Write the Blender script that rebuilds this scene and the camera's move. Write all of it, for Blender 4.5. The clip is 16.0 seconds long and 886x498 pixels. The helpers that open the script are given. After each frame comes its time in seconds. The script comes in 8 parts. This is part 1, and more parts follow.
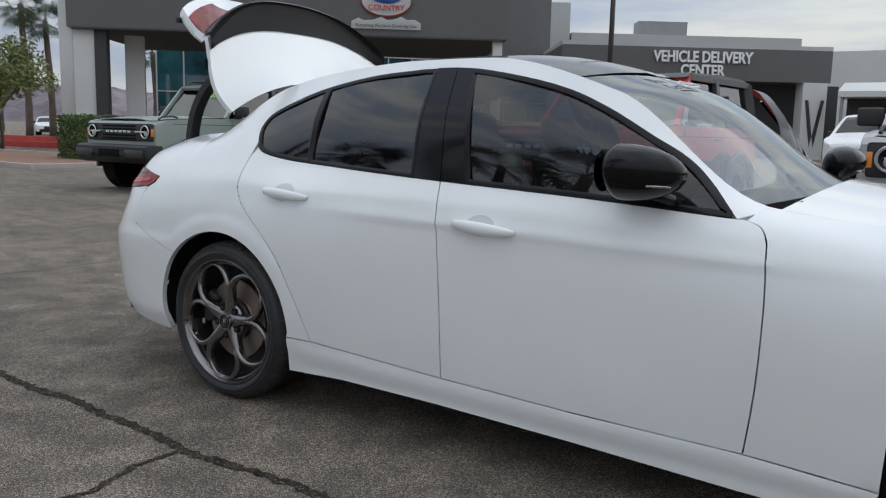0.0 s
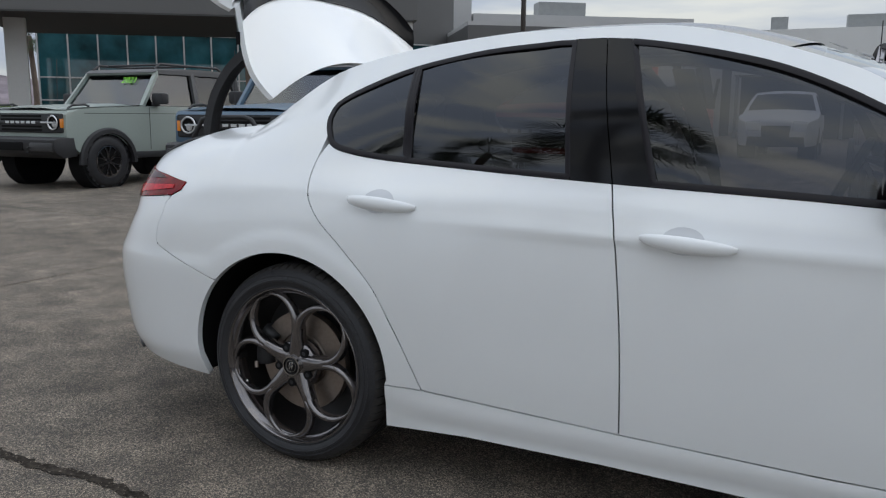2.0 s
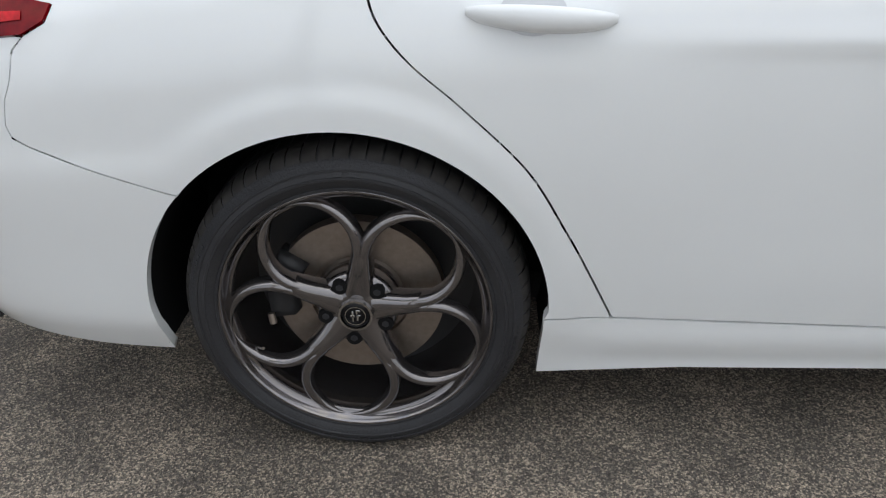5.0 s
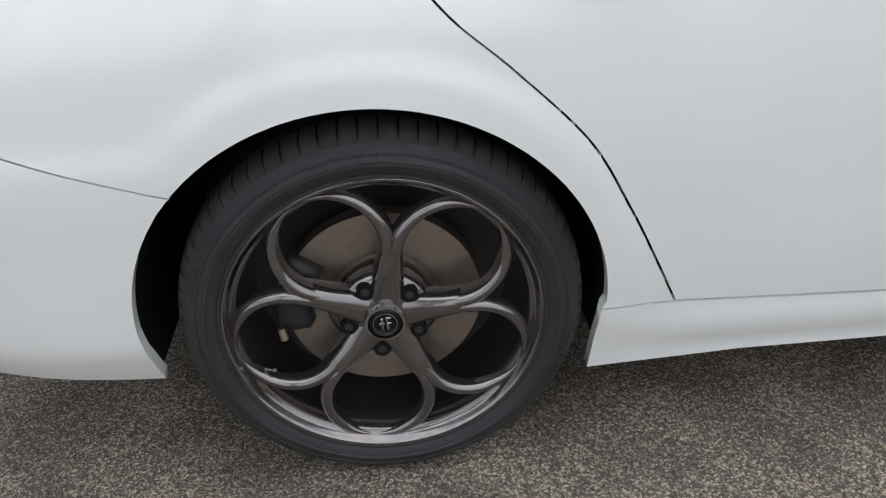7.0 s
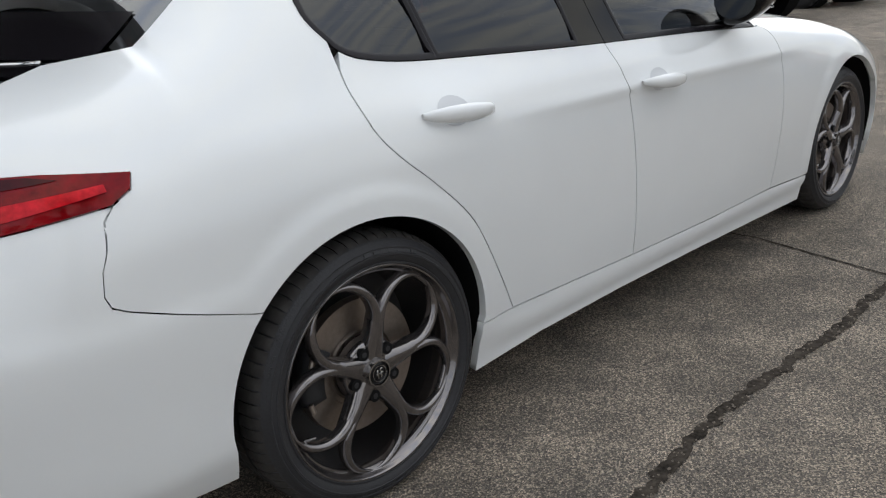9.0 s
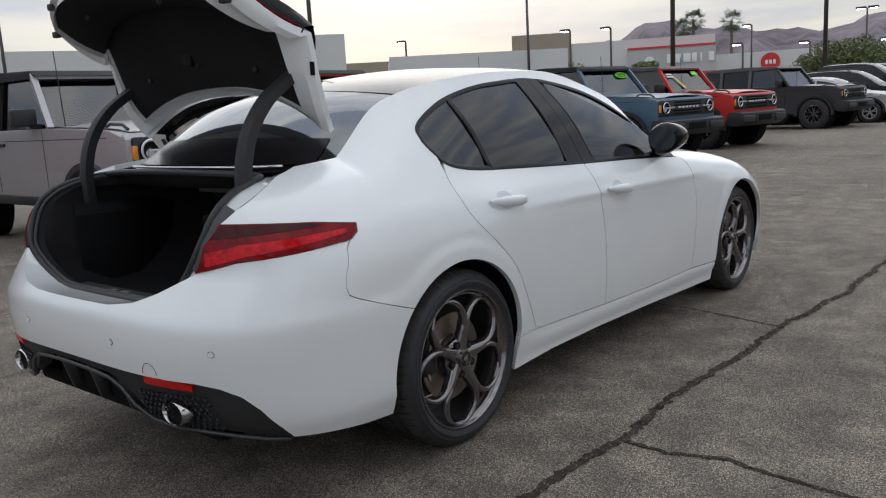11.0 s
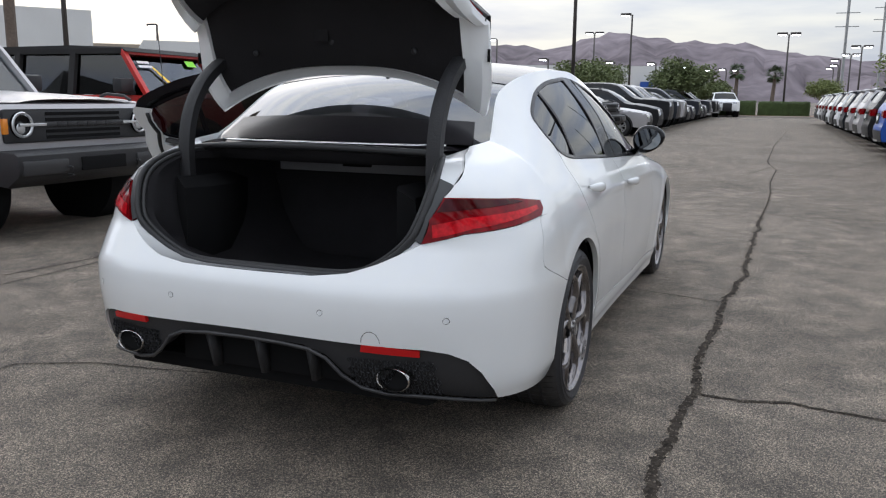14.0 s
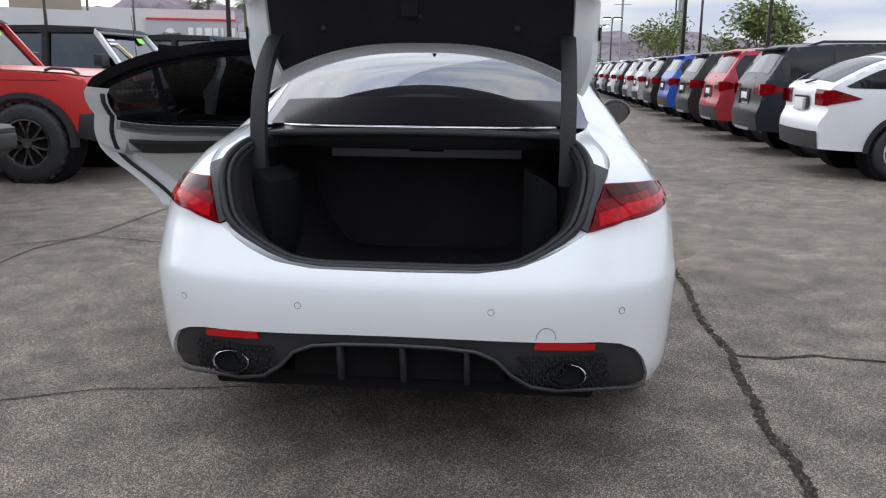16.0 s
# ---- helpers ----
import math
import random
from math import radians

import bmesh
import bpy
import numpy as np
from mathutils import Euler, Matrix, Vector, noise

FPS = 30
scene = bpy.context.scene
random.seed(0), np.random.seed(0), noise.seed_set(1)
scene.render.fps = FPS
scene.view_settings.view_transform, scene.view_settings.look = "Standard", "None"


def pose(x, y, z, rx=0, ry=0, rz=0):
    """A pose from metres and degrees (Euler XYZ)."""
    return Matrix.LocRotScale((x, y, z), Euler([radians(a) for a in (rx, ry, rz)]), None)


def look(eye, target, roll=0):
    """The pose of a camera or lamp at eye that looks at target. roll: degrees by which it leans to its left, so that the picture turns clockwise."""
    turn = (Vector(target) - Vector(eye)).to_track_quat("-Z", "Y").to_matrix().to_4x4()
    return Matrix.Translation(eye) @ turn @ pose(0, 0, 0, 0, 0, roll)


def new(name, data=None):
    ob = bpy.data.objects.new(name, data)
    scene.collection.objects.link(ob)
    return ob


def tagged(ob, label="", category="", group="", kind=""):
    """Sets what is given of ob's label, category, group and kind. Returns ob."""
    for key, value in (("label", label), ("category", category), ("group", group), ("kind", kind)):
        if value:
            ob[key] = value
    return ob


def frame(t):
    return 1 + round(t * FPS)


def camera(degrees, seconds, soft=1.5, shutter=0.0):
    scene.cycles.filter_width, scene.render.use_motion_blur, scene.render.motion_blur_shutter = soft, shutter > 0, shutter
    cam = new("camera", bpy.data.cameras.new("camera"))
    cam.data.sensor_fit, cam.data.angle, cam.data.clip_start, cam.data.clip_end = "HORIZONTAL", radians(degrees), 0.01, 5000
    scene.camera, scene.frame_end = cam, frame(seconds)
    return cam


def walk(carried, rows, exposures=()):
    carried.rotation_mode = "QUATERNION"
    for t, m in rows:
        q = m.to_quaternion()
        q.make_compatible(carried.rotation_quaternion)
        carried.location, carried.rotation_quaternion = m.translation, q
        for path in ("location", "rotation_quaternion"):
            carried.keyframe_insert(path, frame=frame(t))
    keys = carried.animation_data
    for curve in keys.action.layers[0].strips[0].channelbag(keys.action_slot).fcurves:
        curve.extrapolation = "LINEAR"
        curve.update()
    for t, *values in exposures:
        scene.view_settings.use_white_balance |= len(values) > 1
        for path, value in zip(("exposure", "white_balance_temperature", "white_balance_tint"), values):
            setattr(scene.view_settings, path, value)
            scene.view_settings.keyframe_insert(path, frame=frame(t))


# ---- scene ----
cam = camera(57.4, 16.0, soft=1.2)
PATH = [
    (0, (2.54, -3.082, 1.122), (1.439, -1.437, 0.833), 1.4),
    (0.5, (2.315, -3.04, 1.133), (1.253, -1.372, 0.838), 1.3),
    (1, (2.06, -3.031, 1.131), (1.038, -1.338, 0.831), 1.4),
    (1.5, (1.817, -2.999, 1.128), (0.86, -1.27, 0.818), 1.5),
    (2, (1.561, -2.916, 1.128), (0.679, -1.151, 0.802), 0.4),
    (2.5, (1.304, -2.842, 1.128), (0.508, -1.044, 0.759), 0.1),
    (3, (1.021, -2.774, 1.131), (0.333, -0.949, 0.688), -0.1),
    (3.5, (0.782, -2.607, 1.117), (0.188, -0.783, 0.551), -2.2),
    (4, (0.584, -2.441, 1.139), (0.081, -0.641, 0.426), -2.4),
    (4.5, (0.4, -2.304, 1.128), (0.117, -0.497, 0.318), -1.5),
    (5, (0.245, -2.152, 1.15), (0.139, -0.393, 0.203), -1.9),
    (5.2, (0.224, -2.08, 1.162), (0.106, -0.365, 0.14), -2.6),
    (7.3, (-0.074, -1.951, 1.076), (0.175, -0.241, 0.068), -2.8),
    (7.5, (-0.159, -1.959, 1.099), (0.276, -0.295, 0.077), -3.2),
    (8, (-0.379, -2.034, 1.133), (0.439, -0.454, 0.222), -2.3),
    (8.5, (-0.664, -2.101, 1.194), (0.493, -0.673, 0.406), -1.7),
    (8.7, (-0.811, -2.138, 1.188), (0.431, -0.756, 0.449), -3.7),
    (10.8, (-2.134, -2.661, 1.23), (-0.627, -1.399, 0.863), -3.2),
    (11, (-2.228, -2.682, 1.246), (-0.722, -1.413, 0.898), -3.2),
    (11.5, (-2.43, -2.653, 1.249), (-0.926, -1.375, 0.924), -3.2),
    (12, (-2.646, -2.493, 1.236), (-1.09, -1.28, 0.908), -2.4),
    (12.5, (-2.776, -2.325, 1.226), (-1.139, -1.227, 0.894), -1.4),
    (13, (-2.91, -2.097, 1.251), (-1.217, -1.091, 0.903), -0.6),
    (13.5, (-3.061, -1.832, 1.255), (-1.28, -0.995, 0.898), 0.4),
    (14, (-3.17, -1.56, 1.241), (-1.344, -0.832, 0.875), 0.6),
    (14.5, (-3.255, -1.262, 1.25), (-1.38, -0.676, 0.874), 0.4),
    (15, (-3.331, -0.923, 1.251), (-1.399, -0.579, 0.863), 1.1),
    (15.5, (-3.349, -0.631, 1.249), (-1.411, -0.364, 0.833), 0.8),
    (16, (-3.302, -0.374, 1.271), (-1.359, -0.182, 0.836), 0.4),
]
walk(cam, [(t, look(eye, target, roll)) for t, eye, target, roll in PATH],
     exposures=((0, .52, 5530, 10), (2, .54, 5530, 10), (2.5, .62, 5530, 10), (3, .68, 5610, 10), (3.5, .92, 5650, 10), (4, .92, 5690, 10), (5.0, 1.02, 5730, 10), (7.5, 1.26, 5790, 10), (8, 1.12, 5790, 10), (8.5, .95, 5790, 10), (11, .48, 5630, 11), (14, .82, 5550, 12), (16, 1.06, 5530, 13)))

# ---- world and sun: overcast late afternoon, brighter low to the front left ----
world = bpy.data.worlds.new("world")
scene.world = world
world.use_nodes = True
wn, wl = world.node_tree.nodes, world.node_tree.links
wn.clear()
SUN_AZ, SUN_EL = radians(42), radians(20)   # azimuth from +x towards +y
sky = wn.new("ShaderNodeTexSky")
sky.sky_type, sky.sun_disc = "NISHITA", False
sky.sun_elevation, sky.sun_rotation = SUN_EL, radians(90) - SUN_AZ
sky.dust_density, sky.ozone_density = 3.0, 1.0
coord = wn.new("ShaderNodeTexCoord")
squash = wn.new("ShaderNodeMapping")
squash.inputs["Scale"].default_value = (1.2, 1.2, 7.0)
cloud = wn.new("ShaderNodeTexNoise")
cloud.inputs["Scale"].default_value, cloud.inputs["Detail"].default_value = 2.9, 7.0
ramp = wn.new("ShaderNodeValToRGB")
ramp.color_ramp.elements[0].position, ramp.color_ramp.elements[0].color = 0.40, (2.45, 2.48, 2.56, 1)
ramp.color_ramp.elements[1].position, ramp.color_ramp.elements[1].color = 0.63, (4.15, 3.80, 3.08, 1)
cover = wn.new("ShaderNodeMix")
cover.data_type = "RGBA"
cover.inputs[0].default_value = 0.93
back = wn.new("ShaderNodeBackground")
back.inputs["Strength"].default_value = 0.137
wout = wn.new("ShaderNodeOutputWorld")
wl.new(coord.outputs["Generated"], squash.inputs["Vector"])
wl.new(squash.outputs["Vector"], cloud.inputs["Vector"])
wl.new(cloud.outputs["Fac"], ramp.inputs["Fac"])
wl.new(sky.outputs["Color"], cover.inputs[6])
wl.new(ramp.outputs["Color"], cover.inputs[7])
# an overcast sky is brighter overhead than at the horizon
height = wn.new("ShaderNodeSeparateXYZ")
lift = wn.new("ShaderNodeMapRange")
lift.inputs[1].default_value, lift.inputs[2].default_value = 0.0, 1.0
lift.inputs[3].default_value, lift.inputs[4].default_value = 0.83, 2.1
bright = wn.new("ShaderNodeMix")
bright.data_type, bright.blend_type = "RGBA", "MULTIPLY"
bright.inputs[0].default_value = 1.0
wl.new(coord.outputs["Generated"], height.inputs[0])
wl.new(height.outputs[2], lift.inputs[0])
wl.new(cover.outputs[2], bright.inputs[6])
wl.new(lift.outputs[0], bright.inputs[7])
wl.new(bright.outputs[2], back.inputs["Color"])
wl.new(back.outputs["Background"], wout.inputs["Surface"])
sun_data = bpy.data.lights.new("sun", "SUN")
sun_data.energy, sun_data.angle, sun_data.color = 0.5, radians(80), (1.0, 0.93, 0.82)
sun = new("sun", sun_data)
sun.matrix_world = look((0, 0, 30), (-math.cos(SUN_AZ) * math.cos(SUN_EL) * 9, -math.sin(SUN_AZ) * math.cos(SUN_EL) * 9, 30 - math.sin(SUN_EL) * 9))
scene.view_settings.exposure = 0.0


# ---- materials ----
def material(name, color, rough=0.5, metal=0.0, coat=0.0, bump=0.0, grain=40.0, vary=0.0, vary_scale=3.0, emit=0.0, spec=0.5, random_tint=0.0):
    m = bpy.data.materials.new(name)
    m.use_nodes = True
    n, l = m.node_tree.nodes, m.node_tree.links
    b = n["Principled BSDF"]
    b.inputs["Base Color"].default_value = (*color, 1)
    b.inputs["Roughness"].default_value, b.inputs["Metallic"].default_value = rough, metal
    b.inputs["Coat Weight"].default_value, b.inputs["Coat Roughness"].default_value = coat, 0.04
    b.inputs["Specular IOR Level"].default_value = spec
    if emit:
        b.inputs["Emission Color"].default_value, b.inputs["Emission Strength"].default_value = (*color, 1), emit
    tc = n.new("ShaderNodeTexCoord")
    if vary:
        big = n.new("ShaderNodeTexNoise")
        big.inputs["Scale"].default_value, big.inputs["Detail"].default_value = vary_scale, 5
        fine = n.new("ShaderNodeTexNoise")
        fine.inputs["Scale"].default_value, fine.inputs["Detail"].default_value = grain, 4
        mix = n.new("ShaderNodeMath")
        mix.operation = "ADD"
        rng = n.new("ShaderNodeMapRange")
        rng.inputs[1].default_value, rng.inputs[2].default_value = 0.65, 1.35
        rng.inputs[3].default_value, rng.inputs[4].default_value = 1 - vary, 1 + vary
        mul = n.new("ShaderNodeMix")
        mul.data_type, mul.blend_type = "RGBA", "MULTIPLY"
        mul.inputs[0].default_value = 1.0
        mul.inputs[6].default_value = (*color, 1)
        for t in (big, fine):
            l.new(tc.outputs["Object"], t.inputs["Vector"])
        l.new(big.outputs["Fac"], mix.inputs[0])
        l.new(fine.outputs["Fac"], mix.inputs[1])
        l.new(mix.outputs[0], rng.inputs[0])
        l.new(rng.outputs[0], mul.inputs[7])
        l.new(mul.outputs[2], b.inputs["Base Color"])
    if bump:
        t = n.new("ShaderNodeTexNoise")
        t.inputs["Scale"].default_value, t.inputs["Detail"].default_value = grain, 3
        bp = n.new("ShaderNodeBump")
        bp.inputs["Strength"].default_value, bp.inputs["Distance"].default_value = bump, 0.01
        l.new(tc.outputs["Object"], t.inputs["Vector"])
        l.new(t.outputs["Fac"], bp.inputs["Height"])
        l.new(bp.outputs["Normal"], b.inputs["Normal"])
    return m


def tinted_glass(name, tint, rough=0.01, ior=1.5):
    m = bpy.data.materials.new(name)
    m.use_nodes = True
    n, l = m.node_tree.nodes, m.node_tree.links
    n.clear()
    out, mix, fres = n.new("ShaderNodeOutputMaterial"), n.new("ShaderNodeMixShader"), n.new("ShaderNodeFresnel")
    clear, gloss = n.new("ShaderNodeBsdfTransparent"), n.new("ShaderNodeBsdfGlossy")
    clear.inputs["Color"].default_value, gloss.inputs["Roughness"].default_value = (*tint, 1), rough
    gloss.inputs["Color"].default_value = (0.95, 0.97, 1.0, 1)
    fres.inputs["IOR"].default_value = ior
    l.new(fres.outputs[0], mix.inputs[0])
    l.new(clear.outputs[0], mix.inputs[1])
    l.new(gloss.outputs[0], mix.inputs[2])
    l.new(mix.outputs[0], out.inputs["Surface"])
    return m


WHITE = material("white_car_paint", (0.815, 0.83, 0.835), 0.30, coat=1.0, vary=0.015, vary_scale=1.2, grain=6)
GLOSS_BLACK = material("gloss_black_plastic", (0.008, 0.008, 0.009), 0.08, spec=0.22)
TRIM_BLACK = material("satin_black_trim", (0.012, 0.0105, 0.013), 0.24, spec=0.2)
PLASTIC = material("grained_black_plastic", (0.020, 0.020, 0.022), 0.55, bump=0.15, grain=500, vary=0.12)
RUBBER = material("tyre_rubber", (0.030, 0.030, 0.033), 0.45, spec=0.36, bump=0.15, grain=220, vary=0.25, vary_scale=9)
TREAD = material("dusty_tread_rubber", (0.046, 0.043, 0.041), 0.75, spec=0.25, vary=0.3, vary_scale=20)
SEAL = material("rubber_seal", (0.018, 0.018, 0.019), 0.5)
CARPET = material("black_boot_carpet", (0.032, 0.031, 0.033), 0.95, bump=0.6, grain=420, vary=0.25, spec=0.0)
GUNMETAL = material("dark_grey_wheel_paint", (0.20, 0.187, 0.187), 0.12, metal=0.9, coat=0.5, vary=0.06)
STEEL = material("brake_steel", (0.33, 0.28, 0.24), 0.42, metal=0.9, vary=0.15, grain=90)
CHROME = material("polished_metal", (0.45, 0.44, 0.43), 0.14, metal=1.0)
# near-black: shade painted into gaps, slots and recesses, and plain black liners
DARK = material("near_black_shade_and_liner", (0.010, 0.010, 0.0105), 0.9, spec=0.1)
LAMP_RED = material("red_lamp_lens", (0.17, 0.0012, 0.0035), 0.05, spec=0.22, vary=0.5, vary_scale=11, grain=45)
REFLECTOR = material("red_reflector", (0.46, 0.010, 0.010), 0.25, spec=0.3)
LAMP_CLEAR = material("clear_lamp", (0.62, 0.63, 0.64), 0.10, metal=0.5, coat=1.0)
AMBER = material("amber_lens", (0.75, 0.25, 0.02), 0.2, coat=0.6)
TINT_DARK = tinted_glass("privacy_glass", (0.03, 0.03, 0.034), ior=1.62)
OPEN_GLASS = tinted_glass("open_door_glass", (0.035, 0.038, 0.045), ior=1.42)
TINT = tinted_glass("dark_tinted_glass", (0.10, 0.10, 0.11), ior=1.62)
SCREEN = tinted_glass("green_tinted_windscreen", (0.62, 0.70, 0.64), ior=1.8)
CARGLASS = tinted_glass("vehicle_glass", (0.20, 0.24, 0.23), ior=1.5)
SEAT = material("dark_seat_leather", (0.03, 0.028, 0.028), 0.55, bump=0.1, grain=200)


def asphalt_material():
    """Worn asphalt: tan and grey chips bedded in dark binder, thicker in patches, with broad stains."""
    m = bpy.data.materials.new("worn_asphalt")
    m.use_nodes = True
    n, l = m.node_tree.nodes, m.node_tree.links
    b = n["Principled BSDF"]
    b.inputs["Roughness"].default_value = 0.82
    b.inputs["Specular IOR Level"].default_value = 0.3
    tc = n.new("ShaderNodeTexCoord")

    def noise_at(scale, detail, lo, hi, out_lo, out_hi):
        t, r = n.new("ShaderNodeTexNoise"), n.new("ShaderNodeMapRange")
        t.inputs["Scale"].default_value, t.inputs["Detail"].default_value = scale, detail
        r.inputs[1].default_value, r.inputs[2].default_value = lo, hi
        r.inputs[3].default_value, r.inputs[4].default_value = out_lo, out_hi
        l.new(tc.outputs["Object"], t.inputs["Vector"])
        l.new(t.outputs["Fac"], r.inputs[0])
        return r.outputs[0]

    def math_node(op, a, c):
        x = n.new("ShaderNodeMath")
        x.operation = op
        for k, v in enumerate((a, c)):
            if isinstance(v, (int, float)):
                x.inputs[k].default_value = v
            else:
                l.new(v, x.inputs[k])
        return x.outputs[0]
    stone = n.new("ShaderNodeTexVoronoi")
    stone.inputs["Scale"].default_value = 250
    grit = n.new("ShaderNodeTexVoronoi")
    grit.inputs["Scale"].default_value = 420
    sep, sep2 = n.new("ShaderNodeSeparateColor"), n.new("ShaderNodeSeparateColor")
    for t, q in ((stone, sep), (grit, sep2)):
        l.new(tc.outputs["Object"], t.inputs["Vector"])
        l.new(t.outputs["Color"], q.inputs[0])
    # patches where the binder has worn off show more chips
    wear = noise_at(5.0, 7, 0.30, 0.70, -0.20, 0.13)
    pick = math_node("ADD", sep.outputs[0], wear)
    chips = n.new("ShaderNodeValToRGB")
    e = chips.color_ramp.elements
    e[0].position, e[0].color = 0.0, (0.074, 0.066, 0.057, 1)
    e[1].position, e[1].color = 1.0, (0.42, 0.35, 0.27, 1)
    for p, c in ((0.48, (0.128, 0.112, 0.094, 1)), (0.62, (0.205, 0.174, 0.139, 1)), (0.80, (0.30, 0.252, 0.196, 1))):
        x = e.new(p)
        x.color = c
    l.new(pick, chips.inputs["Fac"])
    fine = n.new("ShaderNodeMapRange")
    fine.inputs[3].default_value, fine.inputs[4].default_value = 0.45, 1.55
    l.new(sep2.outputs[1], fine.inputs[0])
    tone = math_node("MULTIPLY", math_node("MULTIPLY", fine.outputs[0], noise_at(0.5, 8, 0.3, 0.72, 0.80, 1.24)), noise_at(2.6, 5, 0.3, 0.7, 0.84, 1.16))
    mu = n.new("ShaderNodeMix")
    mu.data_type, mu.blend_type = "RGBA", "MULTIPLY"
    mu.inputs[0].default_value = 1.0
    l.new(chips.outputs["Color"], mu.inputs[6])
    l.new(tone, mu.inputs[7])
    l.new(mu.outputs[2], b.inputs["Base Color"])
    bp = n.new("ShaderNodeBump")
    bp.inputs["Strength"].default_value, bp.inputs["Distance"].default_value = 0.8, 0.004
    l.new(math_node("ADD", stone.outputs["Distance"], math_node("MULTIPLY", pick, 0.4)), bp.inputs["Height"])
    l.new(bp.outputs["Normal"], b.inputs["Normal"])
    return m


ASPHALT = asphalt_material()
CRACK = material("open_crack", (0.044, 0.037, 0.030), 0.95, bump=1.0, grain=70, vary=0.75, vary_scale=16, spec=0.1)


# ---- building helpers ----
def pchip(xs, ys):
    """A smooth, overshoot-free curve through points."""
    xs, ys = np.asarray(xs, float), np.asarray(ys, float)
    h, d = np.diff(xs), np.diff(ys) / np.diff(xs)
    m = np.zeros(len(xs))
    m[0], m[-1] = d[0], d[-1]
    for i in range(1, len(xs) - 1):
        if d[i - 1] * d[i] > 0:
            w1, w2 = 2 * h[i] + h[i - 1], h[i] + 2 * h[i - 1]
            m[i] = (w1 + w2) / (w1 / d[i - 1] + w2 / d[i])

    def f(x):
        i = int(np.clip(np.searchsorted(xs, x) - 1, 0, len(xs) - 2))
        t = (x - xs[i]) / h[i]
        if t < 0:
            return ys[0] + (x - xs[0]) * m[0]
        if t > 1:
            return ys[-1] + (x - xs[-1]) * m[-1]
        return ys[i] * (1 + 2 * t) * (1 - t) ** 2 + m[i] * h[i] * t * (1 - t) ** 2 + ys[i + 1] * t * t * (3 - 2 * t) + m[i + 1] * h[i] * t * t * (t - 1)
    return f


def finish(name, bm, mat, smooth=True, angle=40):
    me = bpy.data.meshes.new(name)
    if smooth:
        for f in bm.faces:
            f.smooth = True
        lim = radians(angle)
        for e in bm.edges:
            if len(e.link_faces) == 2 and e.calc_face_angle(0) > lim:
                e.smooth = False
    bm.to_mesh(me)
    bm.free()
    if mat:
        me.materials.append(mat)
    return me


def part(name, bm, mat, parent=None, label="", smooth=True, angle=40):
    ob = new(name, finish(name, bm, mat, smooth, angle))
    if parent:
        ob.parent = parent
    if label:
        tagged(ob, label)
    return ob


def thing(name, label, category, group="", m=None):
    ob = new(name)
    ob.empty_display_size = 0.2
    tagged(ob, label, category, group)
    if m:
        ob.matrix_world = m
    return ob


def box(bm, lo, hi, bevel=0.0, segments=2, m=None):
    lo, hi = Vector(lo), Vector(hi)
    r = bmesh.ops.create_cube(bm, size=1.0)
    vs = r["verts"]
    for v in vs:
        v.co = Vector(((lo[i] + hi[i]) / 2 + v.co[i] * (hi[i] - lo[i]) for i in range(3)))
    if bevel:
        es = list({e for v in vs for e in v.link_edges})
        r2 = bmesh.ops.bevel(bm, geom=es, offset=bevel, segments=segments, affect="EDGES", profile=0.6)
        vs = list({v for f in r2["faces"] for v in f.verts} | {v for v in vs if v.is_valid})
    if m:
        bmesh.ops.transform(bm, matrix=m, verts=vs)
    return vs


def cyl(bm, p, q, r1, r2=None, n=16, caps=True):
    p, q = Vector(p), Vector(q)
    d = q - p
    m = Matrix.Translation((p + q) / 2) @ d.to_track_quat("Z", "Y").to_matrix().to_4x4()
    bmesh.ops.create_cone(bm, cap_ends=caps, segments=n, radius1=r1, radius2=r1 if r2 is None else r2, depth=d.length, matrix=m)


def sweep(bm, pts, prof, closed=False, up=(0, 0, 1), scale=None, caps=True):
    """A profile of (a, b) pairs swept along points."""
    pts = [Vector(p) for p in pts]
    rings = []
    n = len(pts)
    for i, p in enumerate(pts):
        a = pts[(i - 1) % n] if closed or i else pts[0]
        b = pts[(i + 1) % n] if closed or i < n - 1 else pts[-1]
        t = (b - a).normalized()
        side = t.cross(Vector(up))
        side = side.normalized() if side.length > 1e-4 else Vector((1, 0, 0))
        top = side.cross(t)
        k = scale(i / max(1, n - 1)) if scale else 1.0
        rings.append([bm.verts.new(p + side * (u * k) + top * (v * k)) for u, v in prof])
    k = len(prof)
    for i in range(n if closed else n - 1):
        r, s = rings[i], rings[(i + 1) % n]
        for j in range(k):
            bm.faces.new((r[j], r[(j + 1) % k], s[(j + 1) % k], s[j]))
    if not closed and caps and k > 2:
        bm.faces.new(list(reversed(rings[0])))
        bm.faces.new(rings[-1])


def circle(r, n=8, sy=1.0):
    return [(r * math.cos(2 * math.pi * i / n), sy * r * math.sin(2 * math.pi * i / n)) for i in range(n)]


def lathe(bm, prof, n=48, axis="Y", centre=(0, 0, 0)):
    """Revolve (radius, offset) pairs round an axis through centre."""
    rings = []
    for r, o in prof:
        ring = []
        for i in range(n):
            a = 2 * math.pi * i / n
            p = (r * math.cos(a), o, r * math.sin(a)) if axis == "Y" else (r * math.cos(a), r * math.sin(a), o)
            ring.append(bm.verts.new(Vector(centre) + Vector(p)))
        rings.append(ring)
    for a, b in zip(rings, rings[1:]):
        for i in range(n):
            bm.faces.new((a[i], a[(i + 1) % n], b[(i + 1) % n], b[i]))


